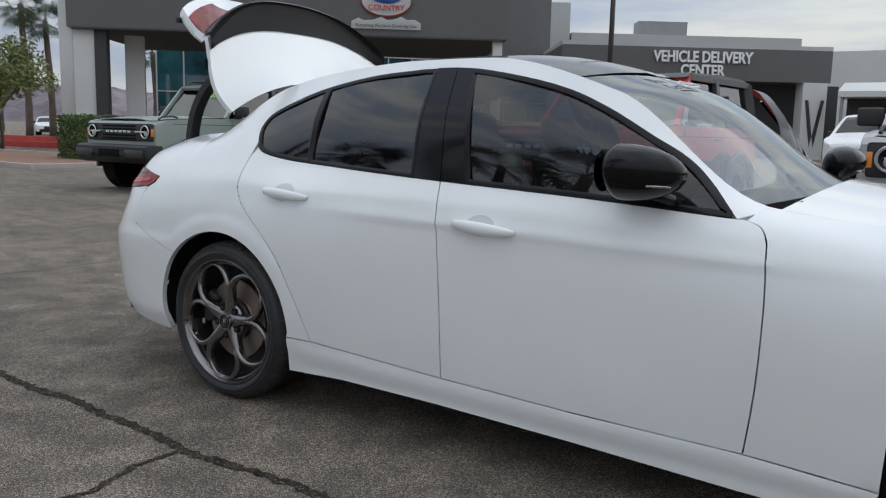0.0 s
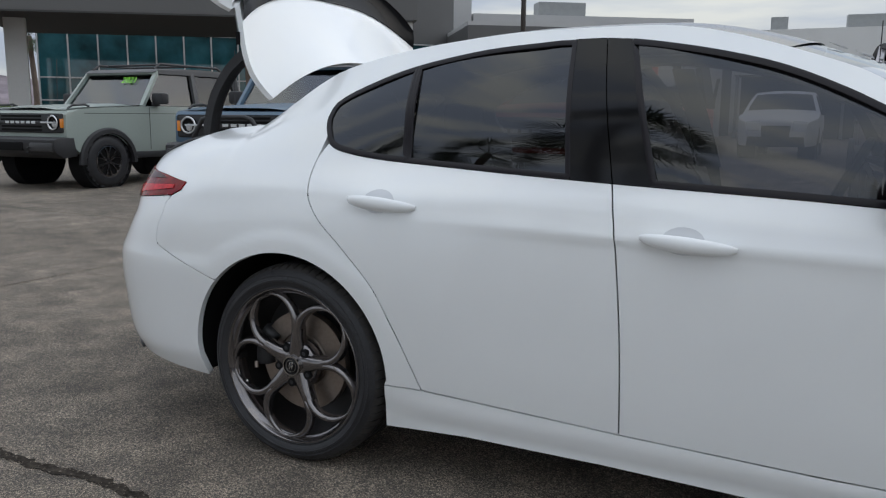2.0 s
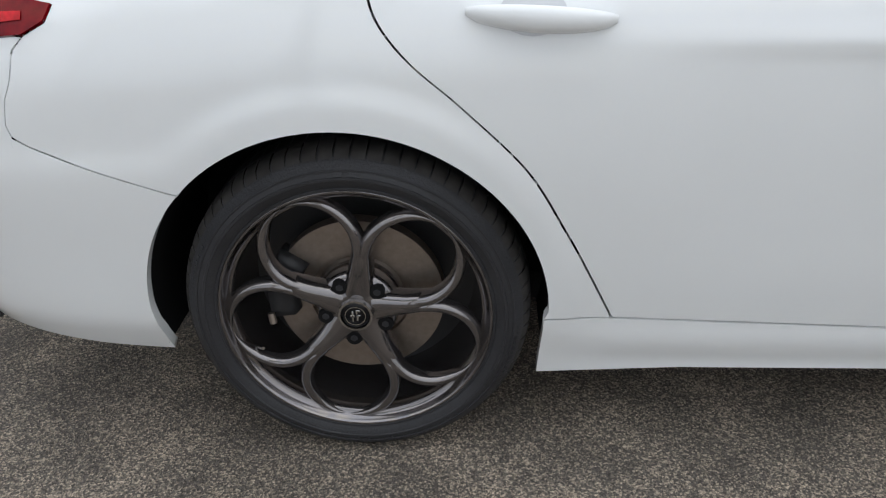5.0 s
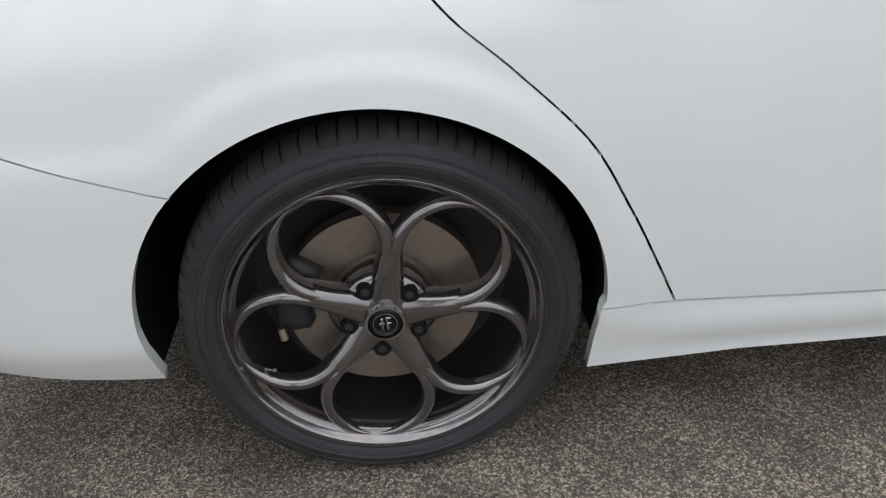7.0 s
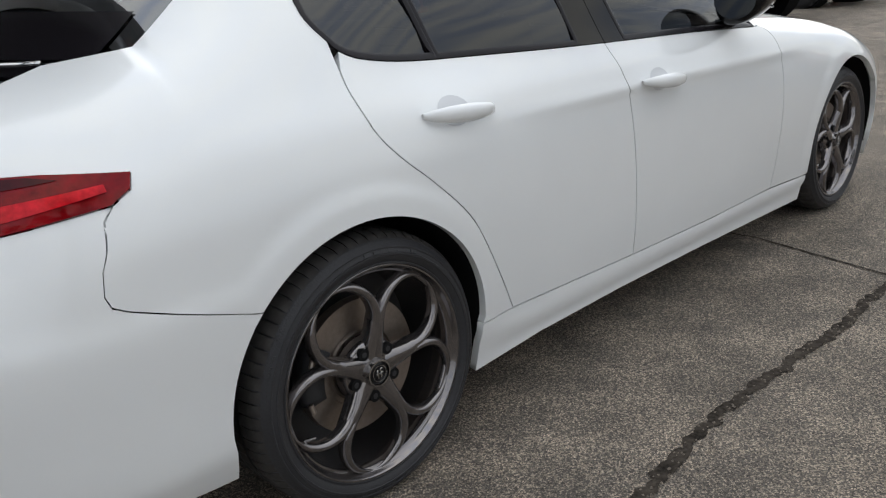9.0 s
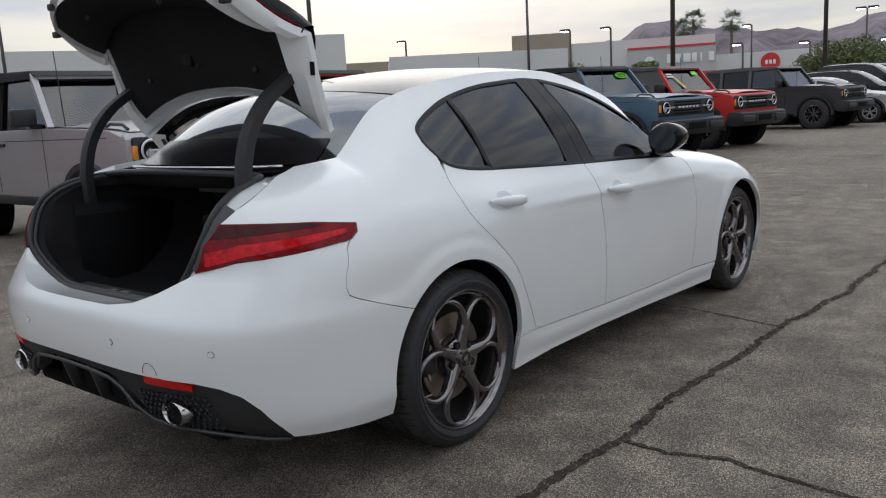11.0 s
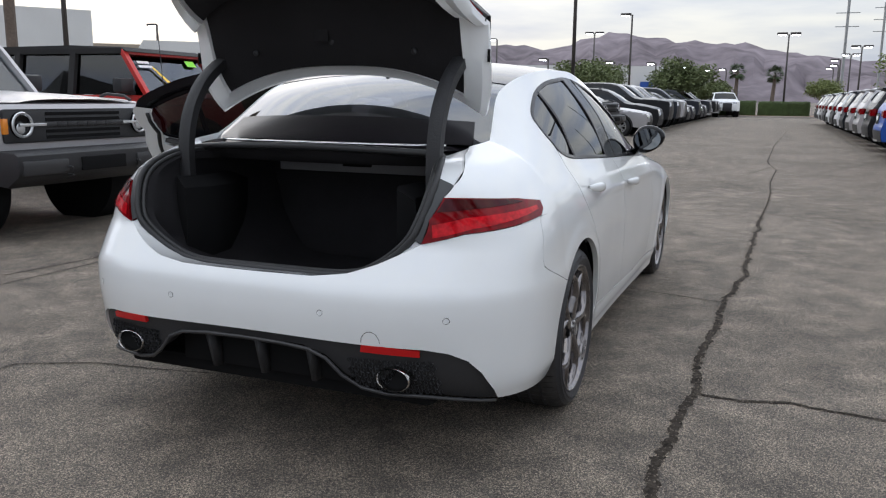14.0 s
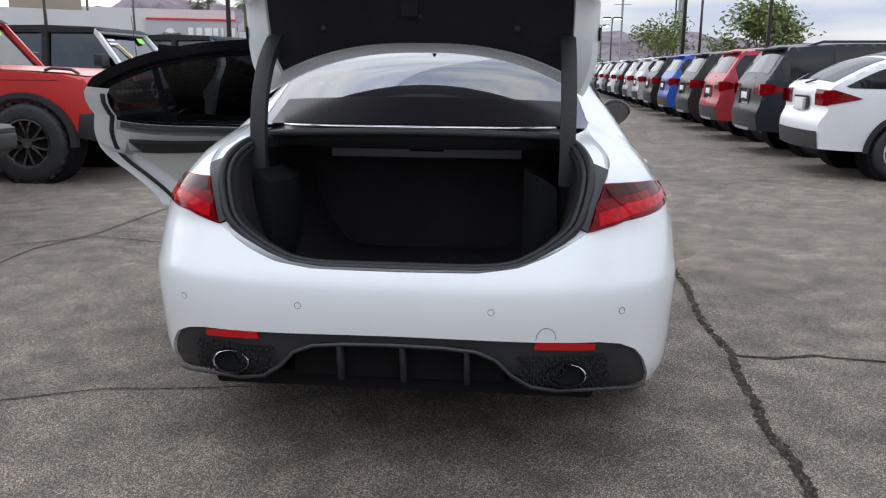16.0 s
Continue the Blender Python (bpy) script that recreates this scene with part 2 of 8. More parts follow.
def grid(bm, rows):
    """Faces between rows of points."""
    vs = [[bm.verts.new(p) for p in r] for r in rows]
    for a, b in zip(vs, vs[1:]):
        for i in range(len(a) - 1):
            bm.faces.new((a[i], a[i + 1], b[i + 1], b[i]))
    return vs


def text_mesh(name, body, size, m, mat, parent=None, depth=0.01, align="CENTER", bold=0.0):
    cu = bpy.data.curves.new(name, "FONT")
    cu.body, cu.size, cu.extrude, cu.align_x, cu.offset = body, size, depth, align, bold
    tmp = bpy.data.objects.new(name, cu)
    scene.collection.objects.link(tmp)
    dg = bpy.context.evaluated_depsgraph_get()
    me = bpy.data.meshes.new_from_object(tmp.evaluated_get(dg))
    bpy.data.objects.remove(tmp)
    me.name = name
    me.materials.clear()
    me.materials.append(mat)
    ob = new(name, me)
    if parent:
        ob.parent = parent
    ob.matrix_local = m
    return ob


def ground_z(x, y):
    """The lot is level."""
    return 0.0


# ---- ground ----
CRUMB = material("asphalt_crumbs", (0.15, 0.125, 0.10), 0.95, vary=0.6, vary_scale=60, grain=200)

def make_ground():
    bm = bmesh.new()
    ax = sorted(set([-1600, -700, -300, -150, -90, -60, -45] + [-35 + 2.5 * i for i in range(54)] + [105, 130, 180, 300, 600, 1200, 2400]))
    ay = sorted(set([-1600, -700, -300, -150, -80, -45] + [-30 + 2.5 * i for i in range(44)] + [85, 110, 150, 300, 700, 1600]))
    grid(bm, [[(x, y, ground_z(x, y)) for y in ay] for x in ax])
    bmesh.ops.reverse_faces(bm, faces=bm.faces[:])
    ob = part("ground", bm, ASPHALT)
    tagged(ob, "worn cracked grey-brown asphalt of the car lot", "ground", kind="structure")


make_ground()


def crack(points, width, seed):
    """A wide ragged crack in the asphalt, as an irregular sunken-looking strip with broken edges."""
    rnd = random.Random(seed)
    pts = [Vector((x, y, 0)) for x, y in points]
    fine = []
    for a, b in zip(pts, pts[1:]):
        n = max(2, int((b - a).length / 0.018))
        for i in range(n):
            fine.append(a.lerp(b, i / n))
    fine.append(pts[-1])
    bm = bmesh.new()
    rows = []
    wander = 0.0
    for i, p in enumerate(fine):
        a, b = fine[max(0, i - 1)], fine[min(len(fine) - 1, i + 1)]
        t = (b - a).normalized()
        s = Vector((-t.y, t.x, 0))
        off = 0.6 * width * noise.noise(Vector((p.x * 3.1, p.y * 3.1, seed))) + 0.35 * width * noise.noise(Vector((p.x * 17, p.y * 17, seed)))
        wa = width * (0.15 + 0.3 * abs(noise.noise(Vector((p.x * 40, p.y * 40, seed + 3)))) + rnd.random() * 0.24)
        wb = width * (0.15 + 0.3 * abs(noise.noise(Vector((p.x * 40, p.y * 40, seed + 7)))) + rnd.random() * 0.24)
        c = p + s * off
        z = ground_z(c.x, c.y) + 0.004
        rows.append([(c.x + s.x * wa, c.y + s.y * wa, z), (c.x + s.x * wa * 0.2, c.y + s.y * wa * 0.2, z + 0.002 * rnd.random()), (c.x - s.x * wb, c.y - s.y * wb, z)])
    grid(bm, rows)
    bmesh.ops.recalc_face_normals(bm, faces=bm.faces[:])
    for f in bm.faces:
        if f.normal.z < 0:
            f.normal_flip()
    ob = part("asphalt_crack", bm, CRACK, smooth=False)
    tagged(ob, "dark ragged crack across the asphalt", "crack", kind="structure")
    if width < 0.025:
        return
    # loose crumbs along the broken edges
    bm = bmesh.new()
    near = [p for p in fine if -3 < p.x < 9 and p.y > -3]
    for p in near:
        for _ in range(3 if width > .04 else 2):
            c = p + Vector((rnd.gauss(0, .012), rnd.gauss(0, width * .62), 0))
            r = rnd.uniform(.002, .0055)
            a = rnd.uniform(0, 6.28)
            base = [bm.verts.new((c.x + r * math.cos(a + k * 1.57) * rnd.uniform(.7, 1.3), c.y + r * math.sin(a + k * 1.57), .0045)) for k in range(4)]
            top = bm.verts.new((c.x + r * .3, c.y, .0045 + r * rnd.uniform(.6, 1.1)))
            for k in range(4):
                bm.faces.new((base[k], base[(k + 1) % 4], top))
    if bm.faces:
        tagged(part("crack_crumbs", bm, CRUMB, ob, "loose asphalt crumbs", smooth=False), kind="stuff")


crack([(-6.0, -1.22), (-1.05, -1.27), (-0.65, -1.29), (-0.14, -1.30), (0.3, -1.35), (0.56, -1.325), (0.95, -1.325), (1.59, -1.38), (2.05, -1.36), (2.35, -1.405), (2.93, -1.455), (3.85, -1.47), (6.3, -1.54)], 0.055, 1)
crack([(6.3, -1.54), (7.5, -1.60), (8.8, -1.63), (10.5, -1.62), (12.9, -1.72), (15.1, -1.55), (22, -1.7), (36, -2.27)], 0.03, 2)
crack([(0.31, -1.36), (0.29, -1.53), (0.36, -1.71), (0.30, -2.05), (0.27, -3.0), (0.3, -5.0)], 0.03, 3)
crack([(2.05, -1.36), (2.20, -0.77), (2.27, 0.2), (2.2, 1.2)], 0.016, 4)
crack([(6.6, 2.0), (6.52, -0.69), (6.57, -1.14), (6.45, -1.95), (6.57, -3.27), (6.7, -4.65)], 0.02, 5)
crack([(-3.45, -1.2), (-3.38, -0.05), (-3.35, 0.37), (-3.33, 0.95), (-3.2, 2.6)], 0.016, 7)
crack([(-13, 3.5), (-10.1, 3.48), (-6.71, 3.37), (-3.0, 3.2), (0.0, 3.1), (1.56, 3.04), (1.97, 3.08), (2.51, 2.91), (3.8, 2.87), (9, 2.9)], 0.018, 8)
crack([(-10.0, 1.6), (-6.95, 1.81), (-6.72, 3.13)], 0.014, 9)
crack([(2.32, 2.28), (2.45, 2.85), (2.03, 3.35), (1.5, 3.2), (0.8, 3.3)], 0.02, 10)
crack([(-2.5, 1.9), (-0.55, 1.62), (-0.39, 1.29), (-0.36, 1.02), (-.3, .7)], 0.012, 11)
crack([(8.8, -1.6), (10.2, -0.9), (12.0, -1.3), (13.8, -1.65)], 0.022, 12)


# ---- the white saloon: one smooth side surface y = side(x, z), cut into panels ----
STATIONS = (
    (-0.30, ((.22, .860), (.30, .893), (.45, .905), (.60, .912), (.75, .902), (.86, .873), (.95, .812), (1.02, .735), (1.079, .605))),
    (0.00, ((.19, .870), (.31, .898), (.45, .910), (.62, .917), (.78, .905), (.88, .876), (.97, .815), (1.10, .715), (1.27, .545))),
    (0.35, ((.19, .868), (.325, .892), (.45, .905), (.62, .914), (.78, .903), (.88, .873), (.985, .785), (1.15, .705), (1.345, .55))),
    (0.70, ((.205, .873), (.318, .890), (.45, .902), (.62, .907), (.78, .902), (.88, .876), (.965, .822), (1.16, .728), (1.378, .56))),
    (1.00, ((.205, .873), (.312, .888), (.45, .900), (.62, .904), (.78, .901), (.88, .876), (.957, .830), (1.16, .738), (1.384, .565))),
    (1.50, ((.203, .873), (.302, .889), (.45, .901), (.62, .904), (.78, .901), (.87, .876), (.945, .832), (1.10, .755), (1.27, .625))),
    (2.00, ((.190, .870), (.302, .888), (.45, .903), (.62, .911), (.76, .904), (.85, .88), (.91, .84), (.935, .80), (.955, .735))),
    (2.40, ((.185, .875), (.29, .895), (.45, .911), (.62, .921), (.74, .911), (.82, .885), (.87, .845), (.895, .80), (.92, .75))),
    (2.747, ((.185, .870), (.29, .89), (.45, .910), (.62, .921), (.72, .910), (.79, .88), (.835, .84), (.855, .80), (.872, .75))),
    (3.10, ((.185, .850), (.29, .872), (.45, .888), (.58, .890), (.66, .875), (.72, .845), (.76, .80), (.785, .75), (.80, .70))),
    (3.48, ((.20, .520), (.29, .45), (.42, .470), (.52, .470), (.58, .460), (.61, .44), (.63, .42), (.645, .40), (.655, .38))),
)
SX = [s[0] for s in STATIONS]
SZ = [pchip(SX, [s[1][k][0] for s in STATIONS]) for k in range(9)]
SY = [pchip(SX, [s[1][k][1] for s in STATIONS]) for k in range(9)]
SECTION = {}


def side(x, z):
    """Half width of the body at x and z."""
    key = round(x, 3)
    if key not in SECTION:
        SECTION[key] = pchip([f(key) for f in SZ], [f(key) for f in SY])
    y = SECTION[key](z)
    # crease that starts under the rear handle and runs forward, with a hollow below it
    zc = 0.808 + 0.009 * (1.2 - x)
    fade = max(0.0, min(1.0, (x - 0.25) / 0.6)) * max(0.0, min(1.0, (2.5 - x) / 0.6))
    sill = max(0.0, min(1.0, (x - .34) / .15)) * max(0.0, min(1.0, (2.42 - x) / .2))
    y += sill * (.010 * math.exp(-((z - .272) / .016) ** 2) - .006 * math.exp(-((z - .235) / .02) ** 2))
    hollow = math.exp(-max(0.0, zc - z) / 0.07) if z < zc else math.exp(-((z - zc) / 0.012) ** 2)
    y += fade * (0.006 * math.exp(-((z - zc - .012) / 0.026) ** 2) - 0.008 * hollow)
    # a flat lip stands out round each wheel arch
    for cx, cz, r in ((-.013, .345, .356), (2.722, .385, .372)):
        d = math.hypot(x - cx, z - cz) - r
        if d < .09 and z > .30:
            k = max(0.0, min(1.0, (.070 - d) / .030))
            y += .0055 * k * k * (3 - 2 * k)
    return y


XC, WRAP, POW = -0.30, 1.30, 3.25      # where the plan starts to curve round to the tail
TAIL = pchip((.15, .19, .27, .36, .45, .56, .62, .68, .74, .78, .92, 1.05, 1.2), (-.86, -.89, -.94, -.985, -1.0, -1.012, -1.008, -.975, -.935, -.912, -.916, -.90, -.88))


def skin(u, z):
    """Right half of the body skin; u is x along the side and goes on round the tail."""
    if u >= XC:
        return Vector((u, -side(u, z), z))
    phi = min((XC - u) / WRAP, 1.0) ** (POW / 2) * math.pi / 2
    a = XC - TAIL(z)
    x = XC - a * math.sin(phi) ** (2 / POW)
    k = max(0.0, min(1.0, (z - 0.72) / 0.2))
    w = side(XC, z + 0.15 * k * k * (3 - 2 * k) * max(0.0, XC - 0.02 - x))
    return Vector((x, -w * max(0.0, math.cos(phi)) ** (2 / POW), z))


def around(y, z):
    """u of the tail point at half width y."""
    lo, hi = XC - WRAP, XC
    for _ in range(40):
        mid = (lo + hi) / 2
        if -skin(mid, z).y < y:
            lo = mid
        else:
            hi = mid
    return (lo + hi) / 2


def along(x, z):
    """u of the skin point at a given x behind XC."""
    lo, hi = XC - WRAP, XC
    for _ in range(40):
        mid = (lo + hi) / 2
        if skin(mid, z).x < x:
            lo = mid
        else:
            hi = mid
    return (lo + hi) / 2


def on_skin(x, z):
    """The skin coordinates of a point given by x and z."""
    return (x, z) if x >= XC else (along(x, z), z)


def smooth_line(pts, n=8, closed=False):
    """Catmull-Rom through 2D points."""
    p = [Vector((a, b)) for a, b in pts]
    out = []
    m = len(p)
    for i in range(m if closed else m - 1):
        p0, p1, p2, p3 = (p[(i - 1) % m] if closed or i else p[0]), p[i], p[(i + 1) % m], (p[(i + 2) % m] if closed or i + 2 < m else p[-1])
        for k in range(n):
            t = k / n
            out.append(tuple(0.5 * ((2 * p1) + (p2 - p0) * t + (2 * p0 - 5 * p1 + 4 * p2 - p3) * t * t + (3 * p1 - p0 - 3 * p2 + p3) * t ** 3)))
    if not closed:
        out.append(tuple(p[-1]))
    return out


def clip(poly, axis, value, keep_less):
    """The part of a polygon on one side of a line."""
    out = []
    for p, q in zip(poly, poly[1:] + poly[:1]):
        a = p[axis] <= value if keep_less else p[axis] >= value
        b = q[axis] <= value if keep_less else q[axis] >= value
        if a:
            out.append(p)
        if a != b:
            lo, hi = (p, q) if p < q else (q, p)
            t = (value - lo[axis]) / (hi[axis] - lo[axis])
            c = lo[1 - axis] + t * (hi[1 - axis] - lo[1 - axis])
            out.append((value, c) if axis == 0 else (c, value))
    return out


def flat_panel(poly, step_u=0.04, step_z=0.03):
    """The polygon in the (u, z) plane as a mesh cut into small cells."""
    bm = bmesh.new()
    poly = [(float(a), float(b)) for a, b in poly]
    verts = {}

    def vert(p):
        key = (round(p[0], 5), round(p[1], 5))
        if key not in verts:
            verts[key] = bm.verts.new((p[0], 0, p[1]))
        return verts[key]
    us = [q[0] for q in poly]
    for i in range(math.floor(min(us) / step_u), math.floor(max(us) / step_u) + 1):
        strip = clip(clip(poly, 0, i * step_u, False), 0, (i + 1) * step_u, True)
        if len(strip) < 3:
            continue
        zs = [q[1] for q in strip]
        for k in range(math.floor(min(zs) / step_z), math.floor(max(zs) / step_z) + 1):
            cell = clip(clip(strip, 1, k * step_z, False), 1, (k + 1) * step_z, True)
            vs = []
            for p in cell:
                v = vert(p)
                if not vs or v is not vs[-1]:
                    vs.append(v)
            while len(vs) > 1 and vs[0] is vs[-1]:
                vs.pop()
            if len(vs) < 3 or len(set(vs)) != len(vs):
                seen = []
                for v in vs:
                    if v not in seen:
                        seen.append(v)
                vs = seen
            if len(vs) < 3:
                continue
            area = sum(p.co.x * q.co.z - q.co.x * p.co.z for p, q in zip(vs, vs[1:] + vs[:1])) / 2
            if abs(area) < 1e-9:
                continue
            if bm.faces.get(vs) is None:
                bm.faces.new(vs)
    loose = [v for v in bm.verts if not v.link_faces]
    bmesh.ops.delete(bm, geom=loose, context="VERTS")
    return bm


def panel(name, poly, mat, parent, label="", mirror=False, both=False, lift=0.0, flange=0.022, step_u=0.04, step_z=0.03, m=None, glass=False):
    """A piece of the body skin with folded edges; mirror: on the left side; both: across the tail's middle."""
    bm = flat_panel(poly, step_u, step_z)
    eps = 0.004
    for v in bm.verts:
        u, z = v.co.x, v.co.z
        p = skin(u, z)
        if lift:
            n = (skin(u + eps, z) - skin(u - eps, z)).cross(skin(u, z + eps) - skin(u, z - eps))
            n.normalize()
            p = p + n * lift
        v.co = p
    if glass:
        # blown glass has one even curve: the best quadric through the opening
        q = np.array([tuple(v.co) for v in bm.verts])
        x, z = q[:, 0] - q[:, 0].mean(), q[:, 2] - q[:, 2].mean()
        basis = np.stack((np.ones_like(x), x, z, x * x, x * z, z * z), 1)
        fit_y = basis @ np.linalg.lstsq(basis, q[:, 1], rcond=None)[0]
        for v, y in zip(bm.verts, fit_y):
            v.co.y = float(y)
    bmesh.ops.recalc_face_normals(bm, faces=bm.faces[:])
    if sum(f.normal.y * f.calc_area() for f in bm.faces) > 0:
        bmesh.ops.reverse_faces(bm, faces=bm.faces[:])
    if both:
        d = bmesh.ops.duplicate(bm, geom=bm.verts[:] + bm.edges[:] + bm.faces[:])
        for v in (g for g in d["geom"] if isinstance(g, bmesh.types.BMVert)):
            v.co.y = -v.co.y
        bmesh.ops.reverse_faces(bm, faces=[g for g in d["geom"] if isinstance(g, bmesh.types.BMFace)])
        bmesh.ops.remove_doubles(bm, verts=bm.verts[:], dist=1e-3)
    if flange:
        bm.normal_update()
        edges = [e for e in bm.edges if e.is_boundary and not (both and all(abs(v.co.y) < 1e-3 for v in e.verts))]
        normals = {v: v.normal.copy() for e in edges for v in e.verts}
        r = bmesh.ops.extrude_edge_only(bm, edges=edges)
        for v in (g for g in r["geom"] if isinstance(g, bmesh.types.BMVert)):
            near = min((w for e in v.link_edges for w in e.verts if w in normals), key=lambda w: (w.co - v.co).length, default=None)
            if near:
                v.co -= normals[near] * flange
    if mirror:
        for v in bm.verts:
            v.co.y = -v.co.y
        bmesh.ops.reverse_faces(bm, faces=bm.faces[:])
    if m:
        bmesh.ops.transform(bm, matrix=m, verts=bm.verts[:])
    return part(name, bm, mat, parent, label, angle=50)


def arc(cx, cz, rx, rz, a0, a1, n=28):
    return [(cx + rx * math.cos(radians(a0 + (a1 - a0) * i / n)), cz + rz * math.sin(radians(a0 + (a1 - a0) * i / n))) for i in range(n + 1)]


GAP = 0.0022
SILL_TOP = ((.342, .328), (.464, .330), (1.04, .310), (1.5, .302), (2.0, .303), (2.30, .292), (2.33, .290))
SILL_LOW = ((.333, .190), (.6, .208), (1.0, .211), (1.5, .204), (2.0, .190), (2.31, .185))
DOOR_BACK = smooth_line(((.462, .333), (.414, .432), (.372, .513), (.304, .627), (.200, .731), (.120, .80), (.072, .857), (.054, .905), (.048, .965), (.060, 1.035)))
DOOR_MID = smooth_line(((1.040, .312), (1.039, .435), (1.033, .574), (1.021, .709), (1.004, .84), (.978, .960)))
DOOR_MID_TOP = ((.978, .960), (.886, 1.350))
DOOR_FRONT = smooth_line(((2.007, .305), (2.02, .417), (2.029, .542), (2.031, .707), (2.021, .845), (2.012, .885), (1.990, .912), (1.945, .926)))
DLO_LOW = smooth_line(((.058, 1.052), (.075, 1.032), (.13, 1.010), (.28, .990), (.57, .977), (.98, .962), (1.48, .947), (1.93, .926)))
DLO_TOP = smooth_line(((.058, 1.052), (.038, 1.085), (.030, 1.120), (.047, 1.165), (.136, 1.215), (.287, 1.272), (.495, 1.317), (.677, 1.337), (.884, 1.350), (1.10, 1.326), (1.32, 1.280), (1.488, 1.217), (1.644, 1.137), (1.776, 1.062), (1.93, .926)))
ROOF_LINE = ((-.323, 1.079), (-.2, 1.165), (-.1, 1.228), (0, 1.27), (.072, 1.298), (.2, 1.325), (.4, 1.355), (.7, 1.379), (.88, 1.385), (1.1, 1.381), (1.25, 1.365), (1.35, 1.341), (1.43, 1.308), (1.5, 1.268), (1.65, 1.165), (1.85, 1.025), (1.985, .952))
TOPZ = pchip([s[0] for s in STATIONS], [s[1][8][0] for s in STATIONS])


def top_edge(x):
    """Height and half width of the line between side and roof."""
    z = SZ[8](x)
    return z, side(x, z)


def top_line(x0, x1, n):
    return [(x0 + (x1 - x0) * i / n, SZ[8](x0 + (x1 - x0) * i / n)) for i in range(n + 1)]


def inset(poly, d):
    """The polygon shrunk by d, in its plane."""
    n, area = len(poly), 0.0
    for (a, b), (c, e) in zip(poly, poly[1:] + poly[:1]):
        area += a * e - c * b
    s = 1 if area > 0 else -1
    out = []
    for i in range(n):
        p0, p1, p2 = Vector(poly[i - 1]), Vector(poly[i]), Vector(poly[(i + 1) % n])
        n1, n2 = (p1 - p0), (p2 - p1)
        n1, n2 = Vector((-n1.y, n1.x)) * s, Vector((-n2.y, n2.x)) * s
        if n1.length < 1e-6 or n2.length < 1e-6:
            continue
        nn = n1.normalized() + n2.normalized()
        nn = nn.normalized() / max(0.5, nn.length / 2)
        out.append(tuple(p1 + nn * d))
    return out


def cut_x(line, x, upper=True):
    """Height of a polyline at x."""
    for (a, b), (c, e) in zip(line, line[1:]):
        if (a - x) * (c - x) <= 0 and abs(c - a) > 1e-9:
            return b + (e - b) * (x - a) / (c - a)
    return line[-1][1]


def between(line, x0, x1):
    pts = [(x0, cut_x(line, x0))] + [q for q in line if min(x0, x1) < q[0] < max(x0, x1)] + [(x1, cut_x(line, x1))]
    return sorted(pts, reverse=x1 < x0)


ARCH_R = [on_skin(x, z) for x, z in arc(-.013, .345, .362, .351, 0, 180, 56)]      # front to back over the top
ARCH_F = arc(2.722, .385, .388, .352, 0, 180, 48)
LAMP = [(along(-.450, .886), .886), (along(-.462, .862), .862), (along(-.50, .842), .842), (around(.70, .808), .808), (around(.580, .776), .776),
        (around(.600, .85), .85), (around(.628, .916), .916), (around(.70, .912), .912), (along(-.58, .902), .902)]
GUTTER = [(around(.628, .916), .916), (along(-.75, .952), .952), (along(-.66, .995), .995), (along(-.56, 1.037), 1.037), (along(-.47, 1.062), 1.062), (along(-.39, 1.070), 1.070), (XC, 1.079)]
SKIRT = [(around(.62, .462), .462), (around(.69, .448), .448), (around(.742, .42), .42), (around(.776, .375), .375), (around(.796, .32), .32), (around(.802, .268), .268)]
MOUTH = [(around(.580, .776), .776), (around(.535, .752), .752), (around(.46, .715), .715), (around(.37, .685), .685), (around(.25, .670), .670), (around(.02, .668), .668), (XC - WRAP, .668)]


